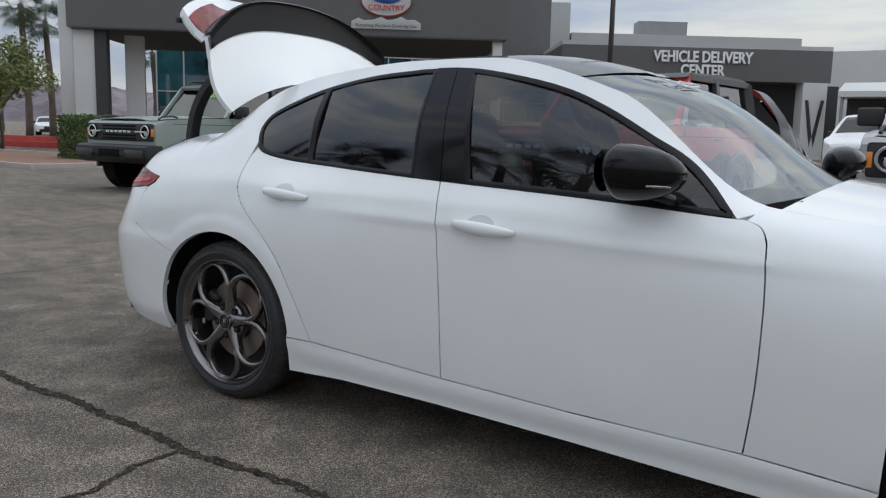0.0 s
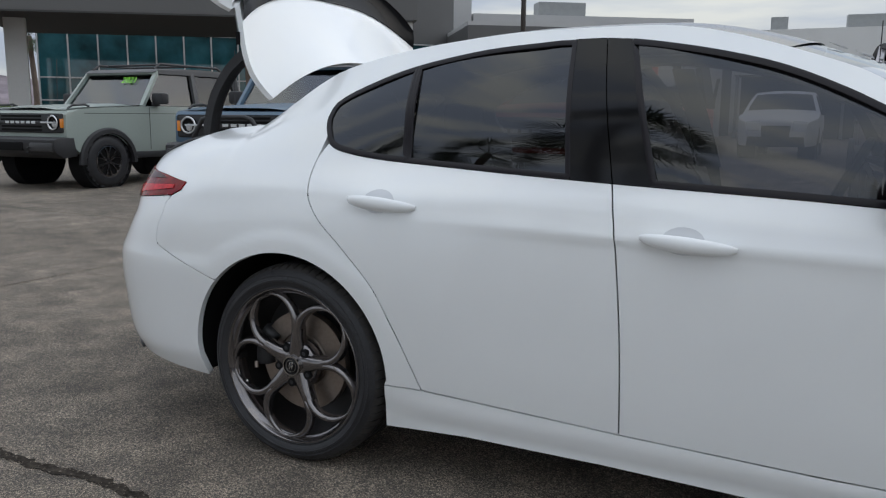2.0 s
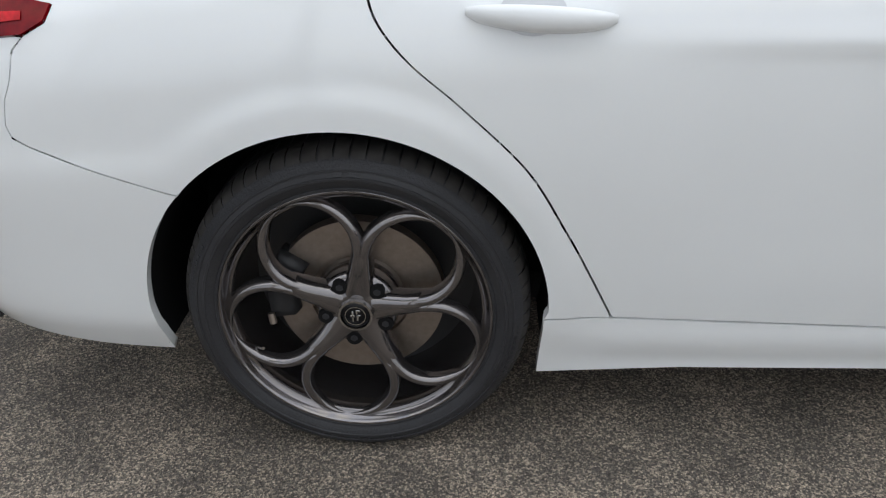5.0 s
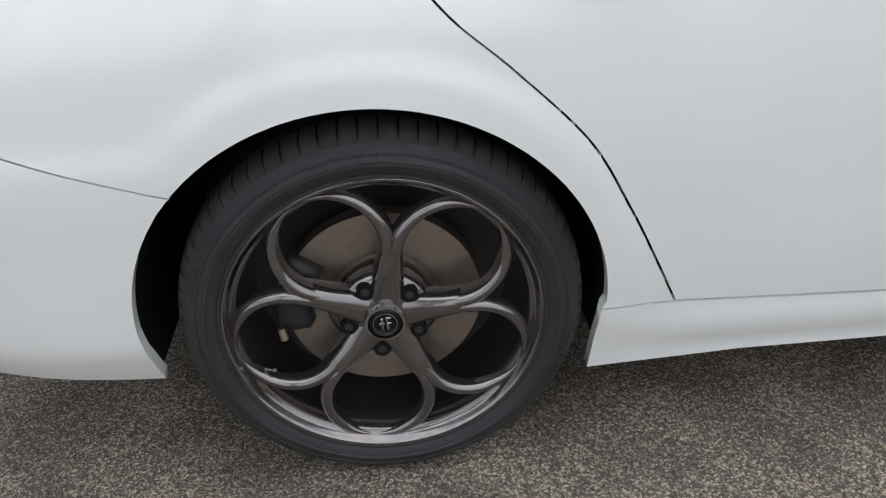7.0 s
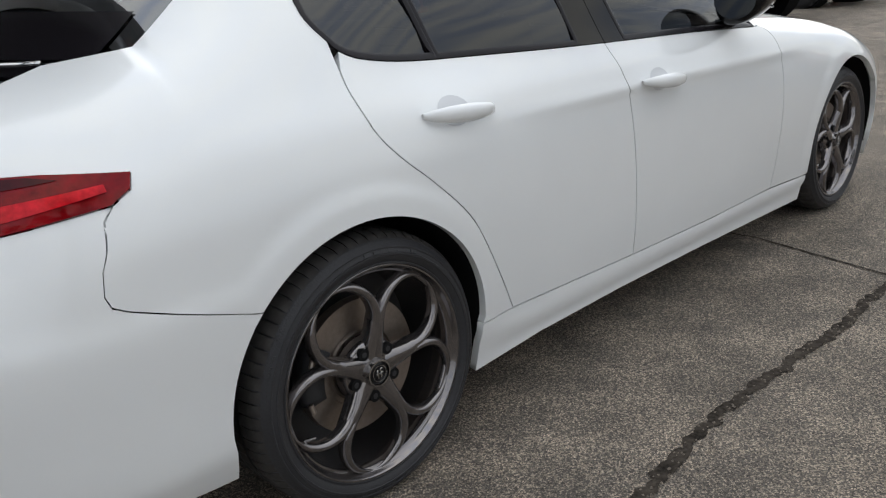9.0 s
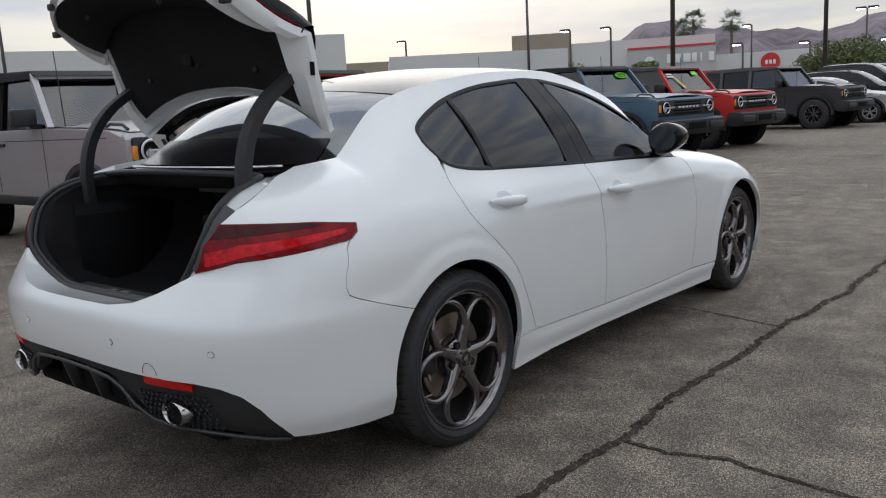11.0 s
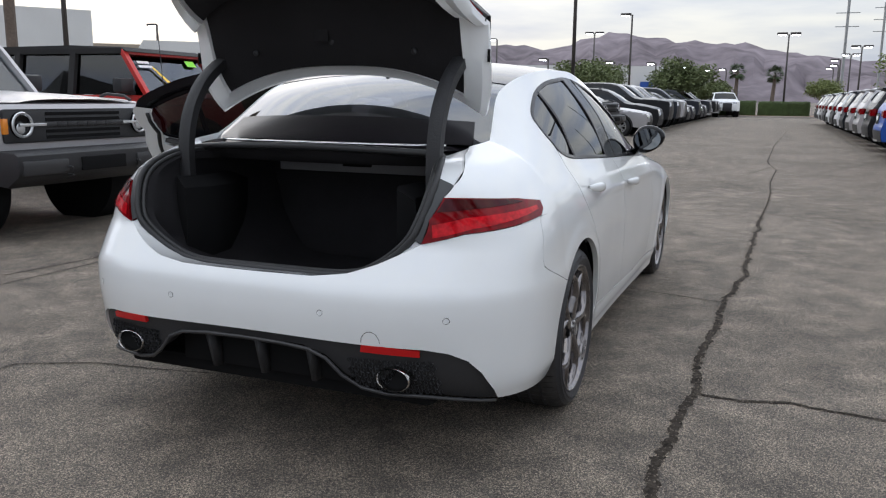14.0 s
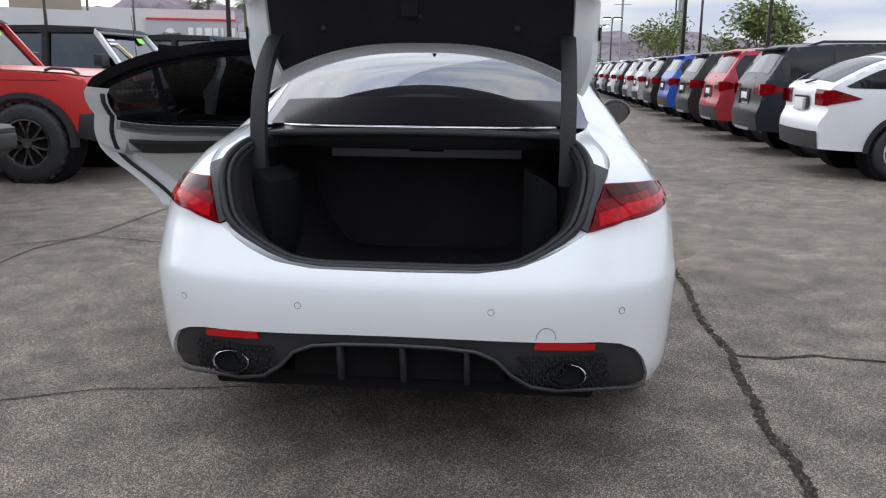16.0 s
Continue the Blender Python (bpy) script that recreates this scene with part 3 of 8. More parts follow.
def make_car():
    car = thing("saloon_car", "white four-door saloon with open boot and open driver-side doors", "car")

    def side_panels(mirror):
        s = "" if not mirror else ""
        # sill
        sill = [(x, z) for x, z in SILL_LOW] + [(x, z - GAP) for x, z in reversed(SILL_TOP)]
        panel("sill", sill, WHITE, car, mirror=mirror)
        # rear quarter with roof rail and windscreen pillar
        top = [(x, z - GAP) for x, z in DOOR_BACK]
        q = [(.342, .328 + GAP), (.462 - GAP, .330 + GAP)]
        q += [(x - GAP, z) for x, z in DOOR_BACK[1:-6]]
        q += [(x, z) for x, z in DLO_TOP[1:]]
        q += [(1.985, .945)]
        q += [(x, z) for x, z in reversed(top_line(-.30, 1.985, 60))]
        q += list(reversed(GUTTER[:-1]))
        q += [(a, b + GAP) for a, b in LAMP[7:]] + [(LAMP[0][0] + GAP, LAMP[0][1]), (LAMP[1][0] + GAP, LAMP[1][1] - GAP), (LAMP[2][0] + GAP, LAMP[2][1] - GAP)]
        ug = along(-.520, .82)
        q += [(ug + GAP, .818), (along(-.545, .74), .74), (along(-.552, .70), .70), (along(-.545, .680), .680), (along(-.52, .666), .666), on_skin(-.40, .622), (-.2795, .583)]
        back = [p for p in ARCH_R if p[1] > .583 or p[0] > 0]
        q += list(reversed(back))
        panel("rear_quarter_panel", q, WHITE, car, mirror=mirror, step_u=0.02, step_z=0.0158)
        # front wing
        w = [(x, z + GAP) for x, z in SILL_TOP if x > 2.009] + [(2.722 - .388, .385)]
        w += [p for p in reversed(ARCH_F) if p[1] > .386]
        w += [(3.10, .33), (3.12, .22), (3.36, .22), (3.48, .25), (3.48, .64)]
        w += [(x, z) for x, z in reversed(top_line(1.985, 3.46, 30))]
        w += [(x + GAP, z) for x, z in reversed(DOOR_FRONT[:-2])]
        panel("front_wing", w, WHITE, car, mirror=mirror, step_u=0.025, step_z=0.02)
        panel("lamp_pocket", [(along(-.43, .80), .80), (along(-.43, .93), .93), (along(-.62, .93), .93), (along(-.62, .80), .80)], WHITE, car, mirror=mirror, lift=-0.007, flange=0)
        # lamp
        lamp = panel("tail_lamp", [(a - GAP * 0.6, b) for a, b in LAMP], LAMP_RED, car, "dark red tail lamp", mirror=mirror, lift=0.004, flange=0.03, step_u=0.03)
        panel("lamp_band", [(along(-.50, .862), .862), (around(.72, .822), .822), (around(.612, .795), .795), (around(.608, .835), .835), (around(.70, .855), .855), (along(-.50, .874), .874)], LAMP_GLOW, lamp, "brighter red light band", mirror=mirror, lift=0.0055, flange=0)
        # dark upper band: buildings mirrored in the lens, put into its colour
        panel("lamp_reflection", [(around(.615, .872), .872), (around(.70, .878), .878), (along(-.56, .890), .890), (along(-.60, .900), .900), (around(.70, .908), .908), (around(.632, .912), .912)], LAMP_REFLECTION, lamp, "dark reflection painted across the upper lens", mirror=mirror, lift=0.0055, flange=0)

    side_panels(False)
    side_panels(True)

    def door_front_poly():
        p = [(x + GAP, z) for x, z in DOOR_MID]
        p = [(1.043, .310 + GAP)] + p[1:]
        low = [(x, z - GAP) for x, z in reversed(between(DLO_LOW, .98, 1.93))]
        d = [(1.043, .310 + GAP)] + [(x, z + GAP) for x, z in SILL_TOP if 1.05 < x < 2.0] + [(2.006 - GAP, .303 + GAP)]
        d += [(x - GAP, z) for x, z in DOOR_FRONT[1:-1]]
        d += low
        d += list(reversed(p[1:-1]))
        return d

    def door_rear_poly():
        d = [(.464, .331 + GAP), (1.04 - GAP, .310 + GAP)]
        d += [(x - GAP, z) for x, z in DOOR_MID[1:-1]]
        d += [(x, z - GAP) for x, z in reversed(between(DLO_LOW, .072, .976))]
        d += [(x + GAP, z) for x, z in reversed(DOOR_BACK[1:-5])]
        return d

    def pillar(x_low, x_top):
        """Line from the belt to the roof rail."""
        return (x_low, cut_x(DLO_LOW, x_low)), (x_top, cut_x(DLO_TOP[10:], x_top))

    def window_parts(door_f, door_r, mirror, mf=None, mr=None):
        # front window: glass and frame
        b0, t0 = pillar(1.075, .957)
        g = [b0] + between(DLO_LOW, 1.075, 1.915)[1:] + between(DLO_TOP[20:], 1.915, .957)
        gi = inset(g, 0.016)
        panel("window_glass", gi, TINT if not mirror else OPEN_GLASS, door_f, "dark tinted window glass", mirror=mirror, lift=-0.004, flange=0, m=mf, glass=True)
        ring_panel("window_frame", g, gi, door_f, mirror, mf)
        panel("pillar_trim", [(.9795, cut_x(DLO_LOW, .9795)), (1.075, b0[1]), (.957, t0[1]), (.8875, 1.349)], GLOSS_BLACK, door_f, mirror=mirror, lift=0.001, m=mf)
        # rear window, quarter light and their frames
        b1, t1 = pillar(.865, .800)
        bq, tq = (.352, cut_x(DLO_LOW, .352)), (.300, cut_x(DLO_TOP[10:], .300))
        g2 = [bq] + between(DLO_LOW, .352, .865)[1:] + between(DLO_TOP[10:60], .800, .300)
        gi2 = inset(g2, 0.014)
        panel("window_glass", gi2, TINT_DARK if not mirror else OPEN_GLASS, door_r, "dark tinted window glass", mirror=mirror, lift=-0.004, flange=0, m=mr, glass=True)
        ring_panel("window_frame", g2, gi2, door_r, mirror, mr)
        g3 = between(DLO_LOW, .0585, .352) + [tq] + [p for p in reversed(DLO_TOP[1:]) if p[0] < .300 and p[1] > 1.0]
        gi3 = inset(g3, 0.015)
        panel("quarter_glass", gi3, TINT_DARK if not mirror else OPEN_GLASS, door_r, "dark tinted quarter glass", mirror=mirror, lift=-0.004, flange=0, m=mr, glass=True)
        ring_panel("window_frame", g3, gi3, door_r, mirror, mr)
        panel("pillar_trim", [(.865, b1[1]), (.9765, cut_x(DLO_LOW, .9765)), (.8845, 1.349), (.800, t1[1])], GLOSS_BLACK, door_r, mirror=mirror, lift=0.001, m=mr)

    def ring_panel(name, outer, inner, parent, mirror, m):
        bm = bmesh.new()
        eps = 0.004

        def lifted(q, d):
            u, z = q
            n = (skin(u + eps, z) - skin(u - eps, z)).cross(skin(u, z + eps) - skin(u, z - eps)).normalized()
            p = skin(u, z) + n * d
            return Vector((p.x, -p.y if mirror else p.y, p.z))
        n = min(len(outer), len(inner))

        def along_ring(poly, k):
            pts = [Vector(q) for q in poly]
            seg = [(b - a).length for a, b in zip(pts, pts[1:] + pts[:1])]
            tot, out, i, acc = sum(seg), [], 0, 0.0
            for j in range(k):
                want = tot * j / k
                while acc + seg[i] < want:
                    acc += seg[i]
                    i += 1
                t = (want - acc) / max(seg[i], 1e-9)
                out.append(tuple(pts[i].lerp(pts[(i + 1) % len(pts)], t)))
            return out
        k = 160
        o = along_ring(outer, k)
        rows = []
        for q in o:
            best = min(inner_dense, key=lambda r: (r[0] - q[0]) ** 2 + (r[1] - q[1]) ** 2) if (inner_dense := along_ring(inner, 400)) else q
            mid = ((q[0] + best[0]) / 2, (q[1] + best[1]) / 2)
            rows.append([lifted(q, -0.004), lifted(q, 0.002), lifted(mid, 0.0035), lifted(best, 0.001), lifted(best, -0.006)])
        rows.append(rows[0])
        grid(bm, rows)
        bmesh.ops.remove_doubles(bm, verts=bm.verts[:], dist=1e-5)
        bmesh.ops.recalc_face_normals(bm, faces=bm.faces[:])
        if m:
            bmesh.ops.transform(bm, matrix=m, verts=bm.verts[:])
        return part(name, bm, TRIM_BLACK, parent, "satin black window surround")

    def handle(parent, x, z, mirror, m):
        pts, n = [], 14
        bm = bmesh.new()
        rows = []
        for i in range(n + 1):
            t = i / n
            xx = x - 0.115 + 0.23 * t
            zz = z + 0.006 - 0.012 * t
            swell = math.sin(math.pi * min(1, max(0, t))) ** 0.55
            y = -side(xx, zz) - 0.004 - 0.030 * swell
            h = 0.006 + 0.015 * swell
            d = 0.004 + 0.010 * swell
            rows.append([Vector((xx, (1 if not mirror else -1) * (y + d * math.cos(a)), zz + h * math.sin(a))) for a in [2 * math.pi * k / 12 for k in range(13)]])
        grid(bm, rows)
        bmesh.ops.recalc_face_normals(bm, faces=bm.faces[:])
        if m:
            bmesh.ops.transform(bm, matrix=m, verts=bm.verts[:])
        h = part("door_handle", bm, WHITE, parent, "white body-coloured pull handle")
        # flat disc behind the grip, its darker white standing in for recess shade
        bm = bmesh.new()
        rows = []
        for r in (1.0, 0.8, 0.5, 0.0):
            ring = []
            for k in range(21):
                a = 2 * math.pi * k / 20
                xx, zz = x - .012 + 0.052 * r * math.cos(a), z + 0.004 + 0.034 * r * math.sin(a)
                yy = -side(xx, zz) - 0.0012 + (0.0 if r == 1 else 0.0006)
                ring.append(Vector((xx, yy if not mirror else -yy, zz)))
            rows.append(ring)
        grid(bm, rows)
        if m:
            bmesh.ops.transform(bm, matrix=m, verts=bm.verts[:])
        part("handle_cup_shade", bm, CUP_SHADE, parent, "darker disc for the shade behind the handle")

    def swing(hx, deg):
        """Turn of a left door about its front edge."""
        hy = side(hx, .65) - 0.03
        return Matrix.Translation((hx, hy, 0)) @ Matrix.Rotation(radians(deg), 4, "Z") @ Matrix.Translation((-hx, -hy, 0))

    for mirror, mf, mr in ((False, None, None), (True, swing(1.96, -74), swing(1.00, -66))):
        df = panel("front_door", door_front_poly(), WHITE, car, "closed white front door" if not mirror else "open white front door", mirror=mirror, m=mf, step_z=0.015)
        dr = panel("rear_door", door_rear_poly(), WHITE, car, "closed white rear door" if not mirror else "open white rear door", mirror=mirror, m=mr, step_u=0.02, step_z=0.015)
        window_parts(df, dr, mirror, mf, mr)
        # near-black sheets added behind pillar and seam in place of the shade there
        panel("pillar_shade_sheet", [(.93, .94), (1.03, .94), (.93, 1.345), (.845, 1.345)], DARK, car, mirror=mirror, lift=-0.035, flange=0)
        panel("seam_shade_sheet", [(1.015, .33), (1.06, .33), (1.05, .60), (1.02, .94), (.965, .94), (1.0, .80), (1.015, .60)], DARK, car, mirror=mirror, lift=-0.03, flange=0)
        handle(df, 1.185, .832, mirror, mf)
        handle(dr, .320, .871, mirror, mr)
        if mirror:
            # inner skins of the two open doors
            for poly, m, own in ((door_front_poly(), mf, df), (door_rear_poly(), mr, dr)):
                panel("door_inner_skin", inset(poly, 0.012), WHITE, own, "white inner door edge", mirror=True, lift=-0.06, m=m, flange=-0.055)
                panel("door_card", inset(poly, 0.10), CREAM, own, "pale inner door panel", mirror=True, lift=-0.085, m=m, flange=-0.02)
                panel("door_card_top", ((1.09, .87), (1.94, .84), (1.92, .885), (1.09, .93)) if own is df else ((.22, .905), (.96, .88), (.955, .935), (.16, .965)), SEAT, own, "black upper door trim", mirror=True, lift=-0.092, m=m, flange=-0.02)
            for x0, x1, own, m in ((.12, .965, dr, mr), (1.0, 1.88, df, mf)):
                bm = bmesh.new()
                line = [skin(x, z - .016) + Vector((0, .052, 0)) for x, z in between(DLO_LOW, x0, x1)]
                sweep(bm, [m @ Vector((p.x, -p.y, p.z)) for p in line], [(-.05, -.012), (.05, -.012), (.05, .008), (-.05, .012)])
                bmesh.ops.recalc_face_normals(bm, faces=bm.faces[:])
                part("window_ledge", bm, SEAT, own, "black ledge below the glass")
            # the frames round the windows, wider than what the closed body shows
            arc_r = [p for p in DLO_TOP if p[0] <= .882 and DLO_TOP.index(p) > 0]
            arc_f = [p for p in DLO_TOP if p[0] >= .886]
            for line, own, m in ((arc_r, dr, mr), (arc_f, df, mf)):
                out = []
                for k, (a, b) in enumerate(line):
                    c, d = line[max(0, k - 1)], line[min(len(line) - 1, k + 1)]
                    tx, tz = d[0] - c[0], d[1] - c[1]
                    L = math.hypot(tx, tz)
                    out.append((a - tz / L * .042, b + tx / L * .042))
                bm = bmesh.new()
                rows = []
                for (a, b), (c, d) in zip(line, out):
                    p, q = skin(a, b), skin(max(c, -.25), b + (d - b) * .6)
                    q = Vector((c, q.y, d))
                    nrm = Vector((0, 1, .3)).normalized()
                    loop = [p, q, q + nrm * .05, p + nrm * .05, p]
                    rows.append([Vector((v.x, -v.y, v.z)) for v in loop])
                grid(bm, rows)
                bmesh.ops.recalc_face_normals(bm, faces=bm.faces[:])
                bmesh.ops.transform(bm, matrix=m, verts=bm.verts[:])
                part("window_surround", bm, TRIM_BLACK, own, "black inner window frame")
            # white rear shoulder of the rear door with its seal
            bm = bmesh.new()
            rows = []
            for x, z in DOOR_BACK[20:] + [(.045, 1.06), (.03, 1.10), (.03, 1.14), (.045, 1.165)]:
                p = skin(x, z)
                rows.append([Vector((v.x, -v.y, v.z)) for v in (p, p + Vector((-.055, .035, .01)), p + Vector((-.05, .07, .01)), p + Vector((.05, .075, 0)))])
            grid(bm, rows)
            bmesh.ops.recalc_face_normals(bm, faces=bm.faces[:])
            bmesh.ops.transform(bm, matrix=mr, verts=bm.verts[:])
            part("door_shoulder", bm, WHITE, dr, "white door shoulder")
            bm = bmesh.new()
            pts = [skin(x, z) + Vector((.03, .078, 0)) for x, z in [(.45, .36)] + list(DOOR_BACK[4:]) + [(.045, 1.06), (.03, 1.10), (.03, 1.14)]]
            sweep(bm, [mr @ Vector((p.x, -p.y, p.z)) for p in pts], circle(.011, 6))
            part("door_seal", bm, SEAL, dr, "black rubber door seal")

    make_bumper(car)
    make_tops(car)
    make_mirror(car)
    make_cabin(car)
    for x, y, r in ((0, -1, .331), (0, 1, .331), (2.795, -1, .331), (2.795, 1, .331)):
        alloy_wheel(car, x, y, r)
    wells(car)
    # the shell sits a little nose-down on its wheels
    for ob in car.children_recursive:
        rolling = any(p.type == "EMPTY" and p is not car for p in (ob, ob.parent, ob.parent.parent or car))
        if not rolling:
            ob.data.transform(BODY_FIT)
    make_boot(car)
    make_lid(car)
    windscreen_sticker(car)
    return car


BODY_FIT = Matrix(((1.0259, 0, .0055, -.0006), (0, .989, 0, 0), (-.0135, 0, 1.0151, -.0088), (0, 0, 0, 1)))


LAMP_GLOW = material("red_light_guide", (0.48, 0.006, 0.012), 0.06, spec=0.22, vary=0.45, vary_scale=22, grain=70)
# dark red for the reflection painted on the lamp's upper part
LAMP_REFLECTION = material("dark_red_reflection", (0.045, 0.0008, 0.002), 0.05, spec=0.22, vary=0.4, vary_scale=16)
CREAM = material("pale_door_panel", (0.50, 0.49, 0.45), 0.6, bump=0.1, grain=200)
# darker copy of the white paint, for the shade behind the handles
CUP_SHADE = material("shaded_white_paint", (0.62, 0.63, 0.65), 0.4, coat=0.6)


def windscreen_sticker(car):
    """White dealer lettering inside the top corner of the windscreen."""
    def pt(x, t):
        z, w = top_edge(x)
        return BODY_FIT @ Vector((x + (.06 + .06 * (x - 1.36) / .61) * (1 - t * t), w * t, z + .040 * (1 - t * t) + .004))
    o, r, d = pt(1.42, -.34), pt(1.42, .0), pt(1.56, -.34)
    ex = (r - o).normalized()
    ez = ex.cross(o - d).normalized()
    ey = ez.cross(ex)
    m = Matrix(((ex.x, ey.x, ez.x, o.x), (ex.y, ey.y, ez.y, o.y), (ex.z, ey.z, ez.z, o.z), (0, 0, 0, 1)))
    for k, (body, size) in enumerate((("Blue", .072), ("Certified", .072))):
        text_mesh("windscreen_lettering", body, size, m @ Matrix.Translation((-.02, -.075 * k, .006)), STICKER_INK, car, .0005, "LEFT")
    bm = bmesh.new()
    box(bm, (.0, -.105, .005), (.17, -.093, .007))
    ob = part("windscreen_small_print", bm, STICKER_INK, car)
    ob.matrix_local = m


STICKER_INK = material("white_window_ink", (0.75, 0.75, 0.75), 0.6)


def make_bumper(car):
    b = [(-.2795, .583 - GAP * 1.2)]
    b += [p for p in ARCH_R if p[1] < .583 and p[0] < 0]
    b += [on_skin(-.362, .234), (along(-.5, .243), .243), (along(-.62, .256), .256), (SKIRT[-1][0] + .004, .266)]
    b += list(reversed(SKIRT)) + [(around(.42, .470), .470), (around(.2, .476), .476), (XC - WRAP, .478)]
    b += list(reversed(MOUTH))
    b += [(LAMP[3][0], LAMP[3][1] - GAP), (LAMP[2][0] - GAP, LAMP[2][1] - GAP)]
    b += [(along(-.520, .82) - GAP, .82), (along(-.545, .74) - GAP * 1.2, .74), (along(-.552, .70) - GAP * 1.2, .699), (along(-.545, .680) - GAP, .6775), (along(-.52, .666), .6632), on_skin(-.40, .622 - GAP * 1.3)]
    bumper = panel("rear_bumper", b, WHITE, car, "white rear bumper", both=True, step_u=0.03, step_z=0.022)
    # black diffuser wings, mesh and fins
    low = [(around(.802, .262), .262), (around(.76, .272), .272), (around(.70, .290), .290), (around(.60, .305), .305), (around(.50, .308), .308), (around(.42, .325), .325), (around(.36, .365), .365), (around(.30, .42), .42), (around(.22, .445), .445), (XC - WRAP, .452)]
    wing = [(u, z - .003) for u, z in SKIRT[:-1]] + low
    wing = [(around(.2, .474), .474), (around(.42, .467), .467)] + wing
    wing = [(XC - WRAP, .475)] + wing
    diff = panel("diffuser", wing, PLASTIC, car, "grained black rear diffuser", both=True, lift=-0.010, flange=0.05, step_u=0.03, step_z=0.022)
    # raised lip that outlines the diffuser
    bm = bmesh.new()
    pts = []
    for s in (1, -1):
        seq = [(.797, .262), (.76, .271), (.70, .287), (.60, .302), (.50, .305), (.42, .322), (.36, .363), (.31, .415), (.25, .440), (.15, .449), (.02, .452)]
        line = [skin(around(y, z), z) for y, z in seq]
        line = [Vector((p.x - 0.008, p.y * s, p.z)) for p in line]
        pts += line if s == 1 else list(reversed(line))
    sweep(bm, pts, circle(0.0065, 6), up=(-1, 0, 0))
    part("diffuser_lip", bm, SHEEN, diff, "dark grey raised lip")
    # recessed centre with fins; the centre's near-black colour holds the recess shade
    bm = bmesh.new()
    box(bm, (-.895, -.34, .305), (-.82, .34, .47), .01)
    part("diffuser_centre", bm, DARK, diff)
    for y in (-.22, -.02, .18):
        bm = bmesh.new()
        vs = [bm.verts.new(p) for p in ((-.965, y - .008, .44), (-.90, y - .012, .44), (-.86, y - .012, .305), (-.925, y - .008, .305), (-.965, y + .008, .44), (-.90, y + .012, .44), (-.86, y + .012, .305), (-.925, y + .008, .305))]
        for q in ((0, 1, 2, 3), (7, 6, 5, 4), (0, 4, 5, 1), (1, 5, 6, 2), (2, 6, 7, 3), (3, 7, 4, 0)):
            bm.faces.new([vs[i] for i in q])
        part("diffuser_fin", bm, PLASTIC, diff)
    bm = bmesh.new()
    box(bm, (-.86, -.62, .25), (-.2, .62, .31), .02)
    part("under_tray", bm, DARK, car)
    for s in (1, -1):
        # reflector strip
        r = [(around(.425, .447), .447), (around(.61, .437), .437), (around(.61, .456), .456), (around(.50, .468), .468), (around(.43, .469), .469)]
        panel("reflector", r, REFLECTOR, car, "red reflector strip", mirror=s < 0, lift=0.002, flange=0.012)
        # honeycomb insert
        cell = bmesh.new()
        for i in range(15):
            for j in range(7):
                y, z = .385 + i * .0195 + (j % 2) * .0098, .315 + j * .0165
                if z < .312 + max(0, (.45 - y)) * .5 or z > .425 or y > .665 - (z - .315) * .2:
                    continue
                p = skin(around(y, z), z)
                ring = [Vector((p.x + 0.004, p.y + 0.0085 * math.cos(a), p.z + 0.0085 * math.sin(a))) for a in [k * math.pi / 3 for k in range(6)]]
                inner = [Vector((p.x + 0.010, p.y + 0.0060 * math.cos(a), p.z + 0.0060 * math.sin(a))) for a in [k * math.pi / 3 for k in range(6)]]
                ov = [cell.verts.new(Vector((v.x, v.y * s, v.z))) for v in ring]
                iv = [cell.verts.new(Vector((v.x, v.y * s, v.z))) for v in inner]
                for k in range(6):
                    cell.faces.new((ov[k], ov[(k + 1) % 6], iv[(k + 1) % 6], iv[k]))
        part("honeycomb_insert", cell, SHEEN, diff, smooth=False)
        # exhaust tip
        bm = bmesh.new()
        c = (-.955, -.527 * s, .362)
        prof = [(.040, .10), (.040, .03), (.0415, .0), (.0455, -.006), (.049, -.002), (.050, .02), (.050, .10)]
        rings = []
        for rr, o in prof:
            rings.append([bm.verts.new((c[0] + o, c[1] + rr * 1.22 * math.cos(a), c[2] + rr * .80 * math.sin(a))) for a in [2 * math.pi * k / 28 for k in range(28)]])
        for a, bb in zip(rings, rings[1:]):
            for k in range(28):
                bm.faces.new((a[k], a[(k + 1) % 28], bb[(k + 1) % 28], bb[k]))
        bm.faces.new(rings[0])
        bmesh.ops.recalc_face_normals(bm, faces=bm.faces[:])
        ex = part("exhaust_tip", bm, CHROME, car, "oval polished exhaust tip")
        bm = bmesh.new()
        vs = [bm.verts.new((c[0] + .012, c[1] + .0412 * 1.22 * math.cos(a), c[2] + .0412 * .8 * math.sin(a))) for a in [2 * math.pi * k / 24 for k in range(24)]]
        bm.faces.new(vs)
        part("exhaust_bore", bm, DARK, ex)
    # parking sensors and tow-eye cover
    for y, z in ((-.295, .562), (.29, .563), (-.688, .555), (.688, .555)):
        bm = bmesh.new()
        ring = []
        for rr, o in ((.0085, 0.0), (.0085, -.0010), (.0072, -.0010), (.0068, 0.0), (.0, .0005)):
            row = []
            for k in range(17):
                a = 2 * math.pi * k / 16
                p = skin(around(min(.8, abs(y) + rr * math.cos(a)), z + rr * math.sin(a)), z + rr * math.sin(a))
                row.append(Vector((p.x + o - .0005, p.y if y < 0 else -p.y, p.z)))
            ring.append(row)
        grid(bm, ring)
        bmesh.ops.recalc_face_normals(bm, faces=bm.faces[:])
        so = part("parking_sensor", bm, WHITE, car)
        bm = bmesh.new()
        pts = []
        for k in range(20):
            a = 2 * math.pi * k / 20
